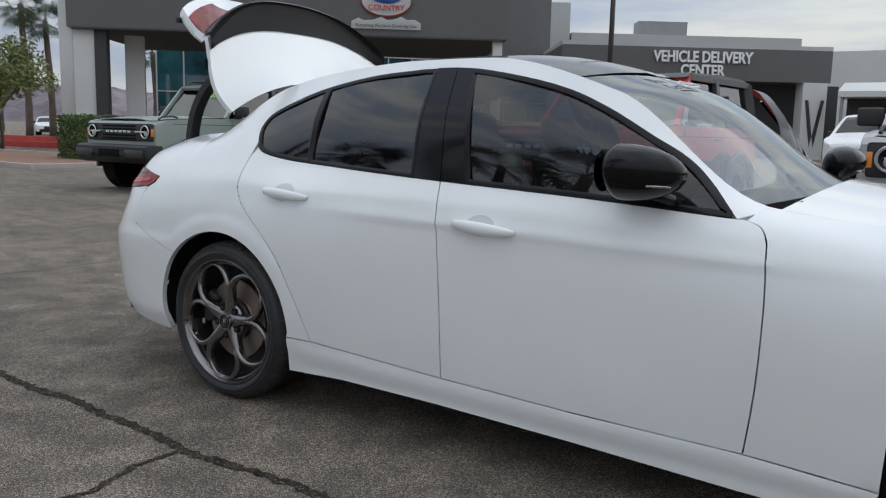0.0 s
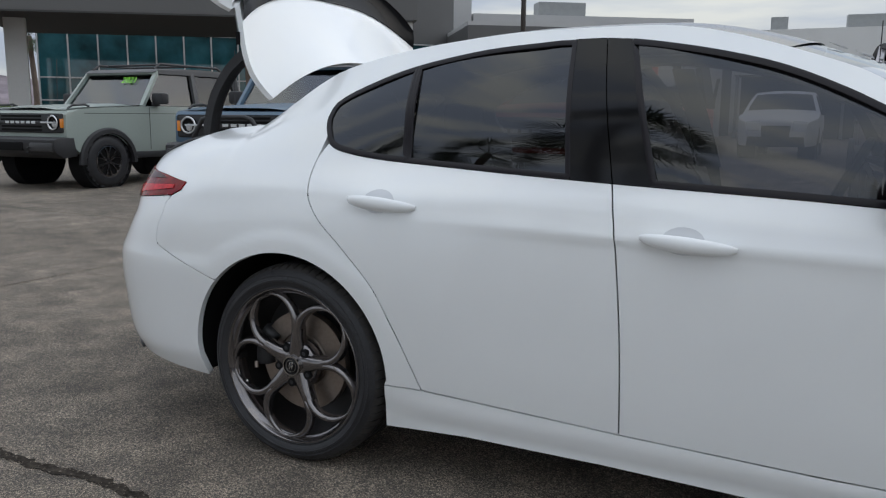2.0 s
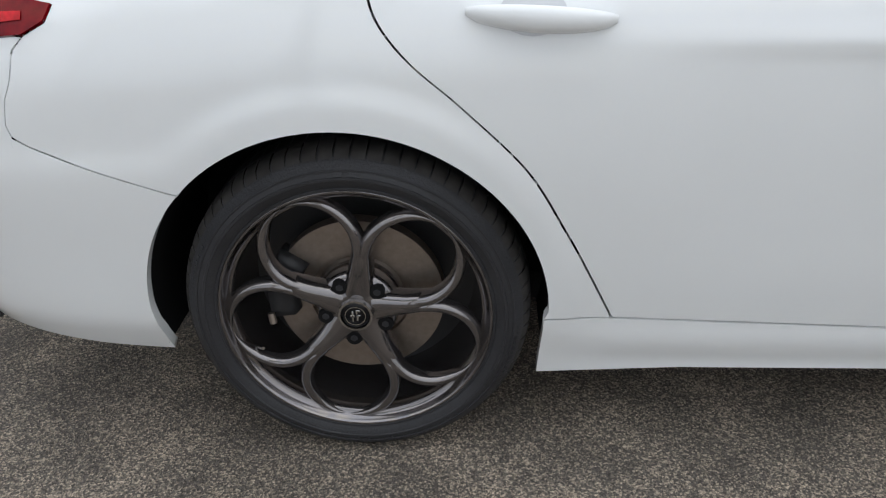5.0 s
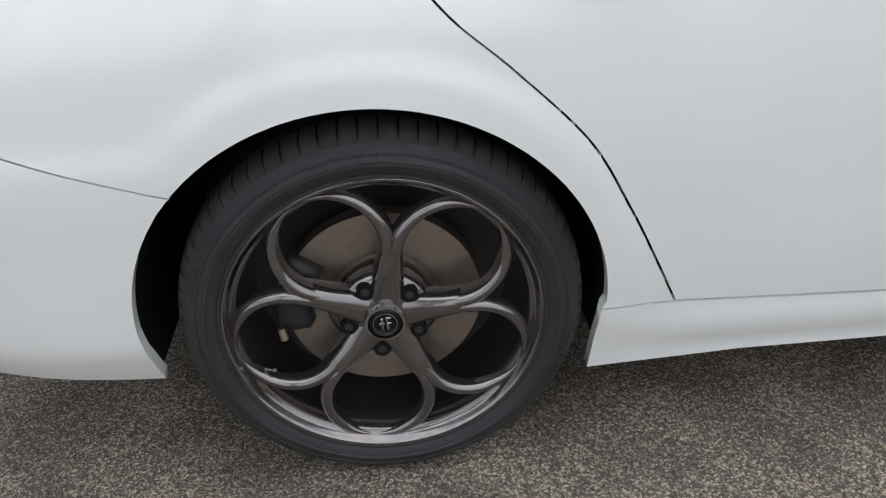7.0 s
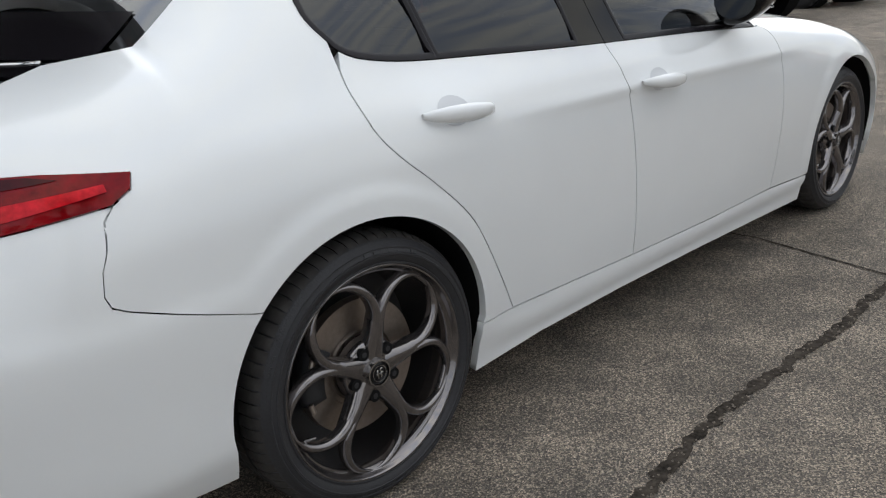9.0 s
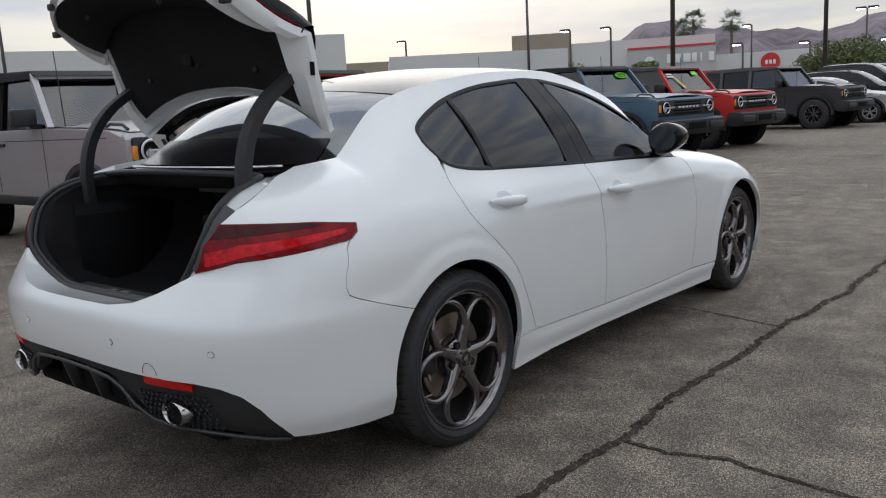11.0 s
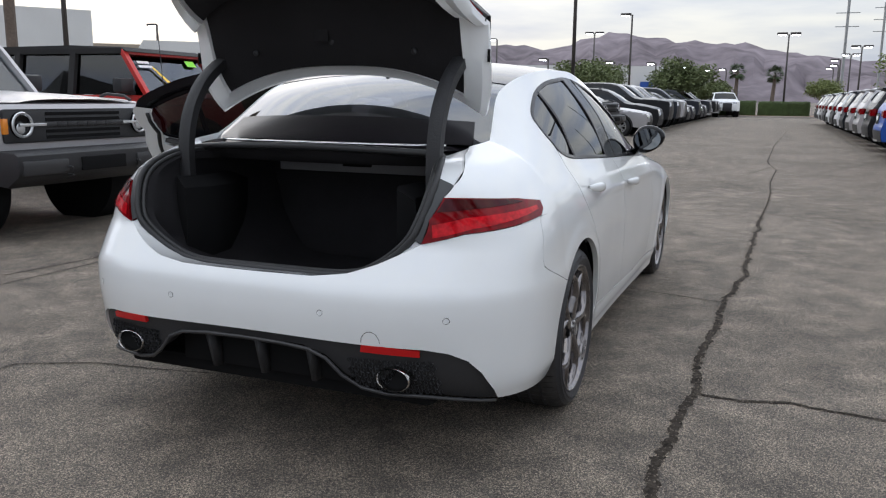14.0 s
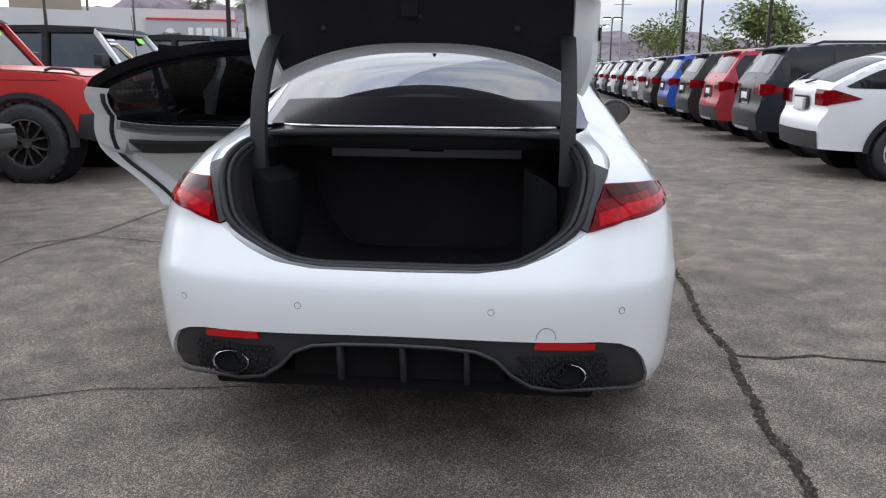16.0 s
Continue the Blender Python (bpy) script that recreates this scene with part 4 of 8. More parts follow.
            p = skin(around(min(.8, abs(y) + .0094 * math.cos(a)), z + .0094 * math.sin(a)), z + .0094 * math.sin(a))
            pts.append(Vector((p.x - .0002, p.y if y < 0 else -p.y, p.z)))
        sweep(bm, pts, circle(.0008, 5), closed=True, up=(-1, 0, 0))
        part("sensor_ring", bm, TRIM_BLACK, so)
    bm = bmesh.new()
    pts = [skin(around(.46 + .03 * math.cos(a), .478 + .036 * math.sin(a)), .478 + .036 * math.sin(a)) + Vector((-.0003, 0, 0)) for a in [math.pi * k / 16 for k in range(17)]]
    sweep(bm, pts, circle(.0009, 5), up=(-1, 0, 0))
    part("tow_eye_cover_seam", bm, TRIM_BLACK, bumper)


SHEEN = material("smooth_dark_grey_plastic", (0.032, 0.032, 0.034), 0.35)


def crown_rows(x0, x1, n, crown, ny=14, drop=0.0, xback=None):
    """Rows of a crowned surface between the two top lines."""
    rows = []
    for i in range(n + 1):
        x = x0 + (x1 - x0) * i / n
        z, w = top_edge(x)
        row = []
        for j in range(ny + 1):
            t = -1 + 2 * j / ny
            xx = x + (xback(i / n) * (1 - t * t) if xback else 0.0)
            row.append(Vector((xx, w * t, z + crown(x) * (1 - t * t) - drop)))
        rows.append(row)
    return rows


def make_tops(car):
    bm = bmesh.new()
    grid(bm, crown_rows(.072, 1.36, 20, lambda x: .034 + .010 * min(1, (x - .072) / .6), xback=lambda t: -.09 + .15 * t))
    bmesh.ops.recalc_face_normals(bm, faces=bm.faces[:])
    part("roof_panel", bm, ROOF, car, "dark glass and white roof skin")
    bm = bmesh.new()
    grid(bm, crown_rows(1.36, 1.97, 14, lambda x: .040 - .02 * (x - 1.36), xback=lambda t: .06 + .06 * t, drop=.002))
    bmesh.ops.recalc_face_normals(bm, faces=bm.faces[:])
    ws = part("windscreen", bm, SCREEN, car, "green-tinted windscreen with a dealer sticker")
    bm = bmesh.new()
    grid(bm, crown_rows(-.335, .072, 12, lambda x: .036 - .024 * (.072 - x) / .4, xback=lambda t: -.21 + .12 * t, drop=.003))
    bmesh.ops.recalc_face_normals(bm, faces=bm.faces[:])
    rear = part("rear_window", bm, REARGLASS, car, "dark tinted rear window")
    # dark band added above the glass foot in place of the lid's reflection
    bm = bmesh.new()
    rows = []
    for i in range(7):
        x = -.333 + .118 * i / 6
        z, w = top_edge(x)
        row = []
        for j in range(25):
            t = (-1 + j / 12) * (.92 - .02 * i / 6)
            row.append(Vector((x + (-.21 + .12 * (x + .335) / .407) * (1 - t * t), w * t, z + (.036 - .024 * (.072 - x) / .4) * (1 - t * t) + .001)))
        rows.append(row)
    grid(bm, rows)
    bmesh.ops.recalc_face_normals(bm, faces=bm.faces[:])
    part("window_dark_band", bm, TRIM_BLACK, rear, "dark band added over the foot of the glass")
    bm = bmesh.new()
    grid(bm, crown_rows(2.02, 3.44, 18, lambda x: .06 - .005 * (x - 2), xback=lambda t: .07 * (1 - t) + .15 * t))
    bmesh.ops.recalc_face_normals(bm, faces=bm.faces[:])
    part("bonnet", bm, WHITE, car, "white bonnet")
    bm = bmesh.new()
    box(bm, (3.38, -.38, .22), (3.53, .38, .64), .06, 4)
    part("front_bumper", bm, WHITE, car)
    for y0, y1 in ((-.62, -.10), (-.05, .48)):
        bm = bmesh.new()
        sweep(bm, [Vector((2.035 + .05 * (1 - ((y0 + (y1 - y0) * k / 8) / .7) ** 2), y0 + (y1 - y0) * k / 8, .955 + .035 * (1 - ((y0 + (y1 - y0) * k / 8) / .7) ** 2))) for k in range(9)], circle(.008, 6))
        part("wiper", bm, PLASTIC, car, "black wiper blade")


ROOF = material("black_roof_glass", (0.016, 0.016, 0.018), 0.12, spec=0.3)
REARGLASS = tinted_glass("rear_window_glass", (0.05, 0.05, 0.055), ior=2.4)


SHELF_GREY = material("shelf_edge_grey", (0.17, 0.17, 0.18), 0.6, bump=0.1, grain=300)
PANEL_GREY = material("grained_grey_lamp_panel", (0.045, 0.047, 0.05), 0.5, bump=0.15, grain=400)


def box_simple(parent, name, lo, hi, mat, label="", bevel=.004):
    bm = bmesh.new()
    box(bm, lo, hi, bevel)
    return part(name, bm, mat, parent, label)


SEAL_LINE = ((0, .662, -.872), (.25, .664, -.872), (.351, .675, -.866), (.409, .699, -.868), (.48, .745, -.874), (.541, .805, -.875), (.570, .88, -.848), (.582, .947, -.812), (.577, .99, -.765), (.56, 1.020, -.70), (.535, 1.038, -.62), (.50, 1.047, -.555), (.40, 1.055, -.575), (.20, 1.062, -.60), (0, 1.065, -.61))
FOOT = pchip((0, .25, .45, .56), (-.560, -.535, -.455, -.335))


def make_boot(car):
    """Load bay, seals, sill, hinge arms and the panels round the opening."""
    ring = [Vector((x, -y, z)) for y, z, x in SEAL_LINE] + [Vector((x, y, z)) for y, z, x in reversed(SEAL_LINE[1:-1])]
    n = len(ring)
    fine = []
    for k in range(n):
        p0, p1, p2, p3 = ring[k - 1], ring[k], ring[(k + 1) % n], ring[(k + 2) % n]
        for q in range(4):
            t = q / 4
            fine.append(0.5 * ((2 * p1) + (p2 - p0) * t + (2 * p0 - 5 * p1 + 4 * p2 - p3) * t * t + (3 * p1 - p0 - 3 * p2 + p3) * t ** 3))
    mid = Vector((-.78, 0, .87))

    def shrink(p, k, dx=0.0):
        return Vector((p.x + dx, p.y * k, mid.z + (p.z - mid.z) * k))
    for k, dx, r, lab in ((1.0, 0.0, .0125, "black rubber boot seal"), (.965, .010, .009, "inner lip of the boot seal")):
        bm = bmesh.new()
        sweep(bm, [shrink(p, k, dx) for p in fine], circle(r, 8), closed=True, up=(-.7, 0, .7))
        part("boot_seal", bm, SEAL, car, lab)
    bm = bmesh.new()
    rows = []
    for k, dx, dz, cut in ((.965, .008, 0, 9), (.93, .035, -.01, 1.03), (.93, .07, -.12, 1.0), (.90, .50, -.14, .99), (.84, .795, -.14, .98)):
        row = []
        for p in fine:
            q = shrink(p, k, dx)
            low = max(0.0, min(1.0, (.85 - q.z) / .12))
            x = q.x if dx < .1 else -.87 + dx
            row.append(Vector((x, q.y, min(q.z + dz * low, cut))))
        row.append(row[0])
        rows.append(row)
    grid(bm, rows)
    bm.faces.new([bm.verts.new(p) for p in rows[-1][:-1]])
    bmesh.ops.remove_doubles(bm, verts=bm.verts[:], dist=1e-4)
    bmesh.ops.recalc_face_normals(bm, faces=bm.faces[:])
    part("boot_lining", bm, CARPET, car, "black carpeted boot lining")
    box_simple(car, "shelf_edge_panel", (-.222, -.366, .938), (-.200, .366, 1.022), SHELF_GREY, "grey panel below the parcel shelf", .006)
    box_simple(car, "shelf_recess", (-.229, -.07, .962), (-.215, .062, 1.012), DARK)
    for y in (-.27, .27):
        box_simple(car, "boot_lamp", (-.50, y - .02, 1.020), (-.46, y + .02, 1.034), LAMP_CLEAR)
    for s in (1, -1):
        bm = bmesh.new()
        pts = [Vector((x, (.47 - .05 * math.sin(k * 1.1)) * s, .80)) for k, x in enumerate((-.72, -.62, -.5, -.38, -.26))]
        sweep(bm, pts, [(-.05, -.18), (.0, -.18), (.018, -.08), (.02, 0), (.012, .10), (-.03, .13), (-.05, .14)], up=(0, 0, 1))
        bmesh.ops.recalc_face_normals(bm, faces=bm.faces[:])
        # darker than the carpet lining: the boot's shade is put into the trim colour
        part("boot_side_trim", bm, DARK, car)
    box_simple(car, "boot_sill_trim", (-.868, -.33, .640), (-.775, .33, .660), PLASTIC, "grained black loading sill trim", .008)
    box_simple(car, "boot_latch", (-.855, -.055, .658), (-.815, .055, .668), SHELF_GREY)
    box_simple(car, "latch_slot", (-.858, -.012, .664), (-.812, .012, .6695), DARK)
    # the strips between skin and seal: paint, lamp panel, paint
    edge = [(XC - WRAP, .668), (around(.25, .670), .670), (around(.37, .685), .685), (around(.46, .715), .715), (around(.535, .752), .752), (around(.580, .776), .776), (around(.600, .85), .85), (around(.628, .916), .916), (along(-.75, .952), .952), (along(-.66, .995), .995), (along(-.56, 1.037), 1.037), (along(-.47, 1.062), 1.062)]
    skin_edge = [BODY_FIT @ skin(u, z) for u, z in edge]
    for s in (1, -1):
        for name, a, b, mat, lab, drop in (("boot_gutter", 0, 5, WHITE, "", .004), ("lamp_side_panel", 5, 8, PANEL_GREY, "grained grey panel beside the lamp", -.004), ("boot_gutter", 8, 11, WHITE, "", .012)):
            bm = bmesh.new()
            rows = []
            for k in range(a, b + 1):
                for f in ((0, .5) if k < b else (0,)):
                    p = skin_edge[k].lerp(skin_edge[min(k + 1, b)], f)
                    sl0, sl1 = SEAL_LINE[k], SEAL_LINE[min(k + 1, b)]
                    q = Vector((sl0[2], -sl0[0], sl0[1])).lerp(Vector((sl1[2], -sl1[0], sl1[1])), f)
                    m1, m2 = p.lerp(q, .12), p.lerp(q, .75)
                    inward = Vector((.6, 0, -.5)) * drop
                    rows.append([Vector((v.x, v.y * s, v.z)) for v in (p, m1 + inward, m2 + inward * 1.6, q + Vector((.006, 0, -.004)))])
            grid(bm, rows)
            bmesh.ops.recalc_face_normals(bm, faces=bm.faces[:])
            part(name, bm, mat, car, lab)
    # black channel and bright bar at the foot of the rear window
    bm = bmesh.new()
    rows = []
    ys = [-.56 + 1.12 * k / 28 for k in range(29)]
    sx = pchip((0, .20, .40, .50, .56), (-.61, -.60, -.575, -.54, -.47))
    for y in ys:
        a, b = sx(abs(y)), FOOT(abs(y))
        rows.append([Vector((a, y, 1.060)), Vector((a + .015, y, 1.050)), Vector((b - .02, y, 1.052)), Vector((b + .01, y, 1.070))])
    grid(bm, rows)
    bmesh.ops.recalc_face_normals(bm, faces=bm.faces[:])
    part("water_channel", bm, TRIM_BLACK, car)
    bm = bmesh.new()
    sweep(bm, [Vector((FOOT(abs(y)) - .012, y, 1.071 + .006 * (1 - (y / .56) ** 2))) for y in ys[2:-2]], circle(.005, 8))
    part("rear_window_moulding", bm, BRIGHT, car, "bright metal strip below the rear window")
    for s in (1, -1):
        bm = bmesh.new()
        pts = [Vector((x, .515 * s, z)) for x, z in smooth_line(((-.625, .90), (-.635, .97), (-.630, 1.08), (-.595, 1.19), (-.52, 1.29), (-.42, 1.36), (-.37, 1.385)), 6)]
        sweep(bm, pts, [(-.017, -.025), (.017, -.025), (.023, 0), (.017, .025), (-.017, .025), (-.023, 0)], up=(0, 1, 0))
        bmesh.ops.recalc_face_normals(bm, faces=bm.faces[:])
        part("boot_hinge_arm", bm, SLEEVE, car, "black sleeved goose-neck boot hinge")


BRIGHT = material("bright_trim", (0.80, 0.80, 0.80), 0.18, metal=1.0)
SLEEVE = material("ribbed_black_sleeve", (0.022, 0.022, 0.024), 0.6, bump=0.3, grain=160)
LID_SIDE = smooth_line(((-.282, 1.184), (-.335, 1.262), (-.365, 1.36), (-.376, 1.44), (-.388, 1.505)), 5)
LID_MID = smooth_line(((-.250, 1.335), (-.325, 1.43), (-.395, 1.53), (-.452, 1.62), (-.500, 1.700)), 5)


def make_lid(car):
    """The boot lid standing open: deck, tail face, spoiler, inner frame and lining."""
    ny = 28

    def lid_point(s, t):
        """s along the deck from hinge to lip, t across."""
        i = max(0.0, s) * (len(LID_SIDE) - 1)
        k = min(int(i), len(LID_SIDE) - 2)
        f = i - k
        a = Vector(LID_SIDE[k]).lerp(Vector(LID_SIDE[k + 1]), f)
        b = Vector(LID_MID[k]).lerp(Vector(LID_MID[k + 1]), f)
        xz = a.lerp(b, 1 - abs(t) ** 2.5)
        half = .578 + .042 * math.sin(math.pi / 2 * min(1, s * 2.2))
        return Vector((xz.x, half * t, xz.y))

    def face_point(s, t):
        """s down the tail face, which now points backwards and up."""
        p = lid_point(1, t)
        back = Vector((-.24 - .06 * (1 - t * t), 0, .15 - .09 * (1 - t * t)))
        return p + back * s + Vector((0, -t * .06 * s, -.02 * math.sin(math.pi * s)))
    ts = [-1 + 2 * k / ny for k in range(ny + 1)]
    bm = bmesh.new()
    grid(bm, [[lid_point(s / 16, t) for t in ts] for s in range(17)] + [[face_point(s / 6, t) for t in ts] for s in range(1, 7)])
    bmesh.ops.recalc_face_normals(bm, faces=bm.faces[:])
    if sum(f.normal.x * f.calc_area() for f in bm.faces) < 0:
        bmesh.ops.reverse_faces(bm, faces=bm.faces[:])
    lid = part("boot_lid", bm, WHITE, car, "open white boot lid", angle=50)

    def inner(s, t, d):
        p = lid_point(min(s, 1), t) if s <= 1 else face_point(s - 1, t)
        return p + Vector((-d * .92, 0, -d * (.38 if s <= 1 else 1.0)))
    seq = [(.0, t) for t in [-1 + 2 * k / 24 for k in range(24)]] + [(s, 1) for s in [2.0 * k / 22 for k in range(22)]] + [(2.0, t) for t in [1 - 2 * k / 24 for k in range(24)]] + [(s, -1) for s in [2.0 - 2.0 * k / 22 for k in range(22)]]
    seq.append(seq[0])

    def toward(s, t, k):
        return .98 + (s - .98) * k, t * k
    bm = bmesh.new()
    rows = []
    for s, t in seq:
        a, b = toward(s, t, .965), toward(s, t, .86)
        c, e = toward(s, t, .90), toward(s, t, .845)
        rows.append([inner(s, t, .0), inner(s, t, .022), inner(*a, .042), inner(*c, .044), inner(*b, .058), inner(*e, .030)])
    grid(bm, rows)
    bmesh.ops.remove_doubles(bm, verts=bm.verts[:], dist=1e-4)
    bmesh.ops.recalc_face_normals(bm, faces=bm.faces[:])
    part("lid_inner_frame", bm, WHITE, lid, "white inner lid frame")
    bm = bmesh.new()
    grid(bm, [[inner(*toward(s, t, .852), .046 + .016 * (1 - t * t)) for t in ts] for s in [2.0 * k / 20 for k in range(21)]])
    bmesh.ops.recalc_face_normals(bm, faces=bm.faces[:])
    part("lid_lining", bm, FELT, lid, "black felt lid lining")
    for s, t in ((.35, -.55), (.35, .0), (.35, .55), (1.0, -.75), (1.0, .75), (1.5, -.4), (1.5, .4)):
        p = inner(s, t, .064)
        bm = bmesh.new()
        bmesh.ops.create_uvsphere(bm, u_segments=12, v_segments=6, radius=.012, matrix=Matrix.Translation(p) @ Matrix.Diagonal((.5, 1, 1, 1)))
        part("lining_clip", bm, PLASTIC, lid)
    p = inner(.42, .05, .066)
    box_simple(lid, "pull_pocket", p - Vector((.006, .030, .028)), p + Vector((.006, .030, .028)), FELT)
    for s in (1, -1):
        p = lid_point(.62, s) + Vector((-.025, s * .001, -.01))
        box_simple(lid, "edge_vent", p - Vector((.008, .003, .022)), p + Vector((.008, .003, .022)), DARK, "", 0)
        for q in ((1.92, .62), (1.92, .97)):
            c = inner(q[0], q[1] * s, .045)
            box_simple(lid, "rubber_stop", c - Vector((.012, .02, .012)), c + Vector((.012, .02, .012)), PLASTIC, "", .006)
    # spoiler: a deep band over the upper deck that ends in a lip
    bm = bmesh.new()
    rows = []
    for t in ts:
        e = 1 - abs(t) ** 9 * .45
        s0 = .655 + .12 * t * t
        tt = t * .995
        low, up = lid_point(s0, tt), lid_point(1, tt)
        mid = lid_point((s0 + 1) / 2, tt)
        rows.append([low + Vector((-.004, 0, 0)), low + Vector((.006, 0, .002)), mid + Vector((.016, 0, .004)), up + Vector((.030 * e, 0, .020 * e)), up + Vector((.034 * e, 0, .034 * e)), up + Vector((.022 * e, 0, .040 * e)), up + Vector((-.02, 0, .016)), up + Vector((-.035, 0, -.004))])
    grid(bm, rows)
    bmesh.ops.recalc_face_normals(bm, faces=bm.faces[:])
    part("spoiler", bm, SPOILER, lid, "gloss black boot spoiler")
    for s in (1, -1):
        bm = bmesh.new()
        grid(bm, [[face_point(f, s * (.60 + .395 * k / 6)) + Vector((0, 0, .008)) for f in (.16, .35, .55, .75)] for k in range(7)])
        bmesh.ops.recalc_face_normals(bm, faces=bm.faces[:])
        bmesh.ops.solidify(bm, geom=bm.faces[:], thickness=0.03)
        part("lid_lamp", bm, LAMP_RED, lid, "red lamp section on the lid")
    # badge-free fin aerial at the back of the roof
    bm = bmesh.new()
    base = [Vector((.06, -.02, 1.315)), Vector((.25, -.03, 1.350)), Vector((.25, .03, 1.350)), Vector((.06, .02, 1.315))]
    top = [Vector((.055, -.004, 1.400)), Vector((.13, -.006, 1.408)), Vector((.13, .006, 1.408)), Vector((.055, .004, 1.400))]
    v0, v1 = [bm.verts.new(p) for p in base], [bm.verts.new(p) for p in top]
    bm.faces.new(v1)
    for k in range(4):
        bm.faces.new((v0[k], v0[(k + 1) % 4], v1[(k + 1) % 4], v1[k]))
    bmesh.ops.recalc_face_normals(bm, faces=bm.faces[:])
    part("roof_aerial", bm, GLOSS_BLACK, car, "black fin aerial")
    return lid


SPOILER = material("black_spoiler_lacquer", (0.008, 0.008, 0.009), 0.12, spec=0.10)
FELT = material("black_felt", (0.030, 0.029, 0.031), 0.95, bump=0.5, grain=380, vary=0.25, spec=0.1)


def make_mirror(car):
    for s in (1, -1):
        m = None
        if s < 0:
            hx = 1.96
            hy = side(hx, .65) - 0.03
            m = Matrix.Translation((hx, hy, 0)) @ Matrix.Rotation(radians(-74), 4, "Z") @ Matrix.Translation((-hx, -hy, 0))
        bm = bmesh.new()
        bmesh.ops.create_uvsphere(bm, u_segments=24, v_segments=14, radius=1)
        for v in bm.verts:
            x, y, z = v.co
            fx = x * (.185 if x > 0 else .045)
            yy = y * .092
            v.co = Vector((1.632 + fx, -(.918 + yy) * s, 1.037 + z * .078 * (1 - .18 * y) + .012 * y))
        bmesh.ops.recalc_face_normals(bm, faces=bm.faces[:])
        cap = part("mirror_housing", bm, GLOSS_BLACK, car, "gloss black door mirror")
        g = bmesh.new()
        rows = []
        for r in (0.0, .5, 1.0):
            rows.append([Vector((1.584, -(.918 + .074 * r * math.cos(a)) * s, 1.037 + .060 * r * math.sin(a))) for a in [2 * math.pi * k / 24 for k in range(25)]])
        grid(g, rows)
        bmesh.ops.recalc_face_normals(g, faces=g.faces[:])
        gl = part("mirror_glass", g, CHROME_MIRROR, cap)
        a = bmesh.new()
        sweep(a, [Vector((1.75, -.79 * s, .955)), Vector((1.735, -.83 * s, .962)), Vector((1.70, -.87 * s, .978)), Vector((1.67, -.91 * s, .99))], [(-.035, -.015), (.035, -.015), (.03, .015), (-.03, .015)])
        ar = part("mirror_arm", a, GLOSS_BLACK, cap)
        b = bmesh.new()
        pts = [Vector((1.632 + .166 * math.cos(k) * .93, -(.918 + .084 * math.sin(k)) * s, 1.005)) for k in [-.9 + 1.8 * i / 12 for i in range(13)]]
        sweep(b, pts, circle(.004, 6))
        st = part("mirror_indicator", b, CHROME, cap, "thin indicator strip")
        if m:
            for o in (cap, gl, ar, st):
                o.data.transform(m)


CHROME_MIRROR = material("mirror_glass", (0.20, 0.21, 0.22), 0.02, metal=1.0)


def make_cabin(car):
    bm = bmesh.new()
    box(bm, (-.15, -.70, .25), (2.3, .70, .32), .02)
    part("cabin_floor", bm, CARPET, car)
    for y in (-.37, .37):
        bm = bmesh.new()
        box(bm, (1.0, y - .25, .42), (1.52, y + .25, .58), .05, 3)
        lean = Matrix.Translation((1.02, 0, .5)) @ Matrix.Rotation(radians(-16), 4, "Y") @ Matrix.Translation((-1.02, 0, -.5))
        box(bm, (.95, y - .24, .50), (1.08, y + .24, 1.06), .05, 3, m=lean)
        box(bm, (.98, y - .12, 1.07), (1.06, y + .12, 1.22), .035, 3, m=lean)
        part("front_seat", bm, SEAT, car, "dark leather seat")
    bm = bmesh.new()
    box(bm, (.12, -.62, .40), (.62, .62, .56), .05, 3)
    box(bm, (-.02, -.62, .50), (.16, .62, 1.05), .06, 3)
    for y in (-.38, .38):
        box(bm, (-.04, y - .12, 1.05), (.06, y + .12, 1.17), .035, 3)
    part("rear_seat", bm, SEAT, car, "dark leather rear bench")
    bm = bmesh.new()
    box(bm, (1.62, -.70, .72), (2.05, .70, .93), .06, 4)
    part("dashboard", bm, SEAT, car)
    bm = bmesh.new()
    lathe_pts = [(.18 + .014 * math.cos(a), .014 * math.sin(a)) for a in [2 * math.pi * k / 8 for k in range(9)]]
    lathe(bm, lathe_pts, 32, axis="Z")
    bmesh.ops.transform(bm, matrix=Matrix.Translation((1.50, .37, .90)) @ Matrix.Rotation(radians(-65), 4, "Y"), verts=bm.verts[:])
    part("steering_wheel", bm, SEAT, car)


def loft(bm, sections):
    """Faces between equal cross-sections, capped at both ends."""
    rings = [[bm.verts.new(p) for p in q] for q in sections]
    for a, b in zip(rings, rings[1:]):
        for k in range(len(a)):
            bm.faces.new((a[k], a[(k + 1) % len(a)], b[(k + 1) % len(a)], b[k]))
    bm.faces.new(list(reversed(rings[0])))
    bm.faces.new(rings[-1])


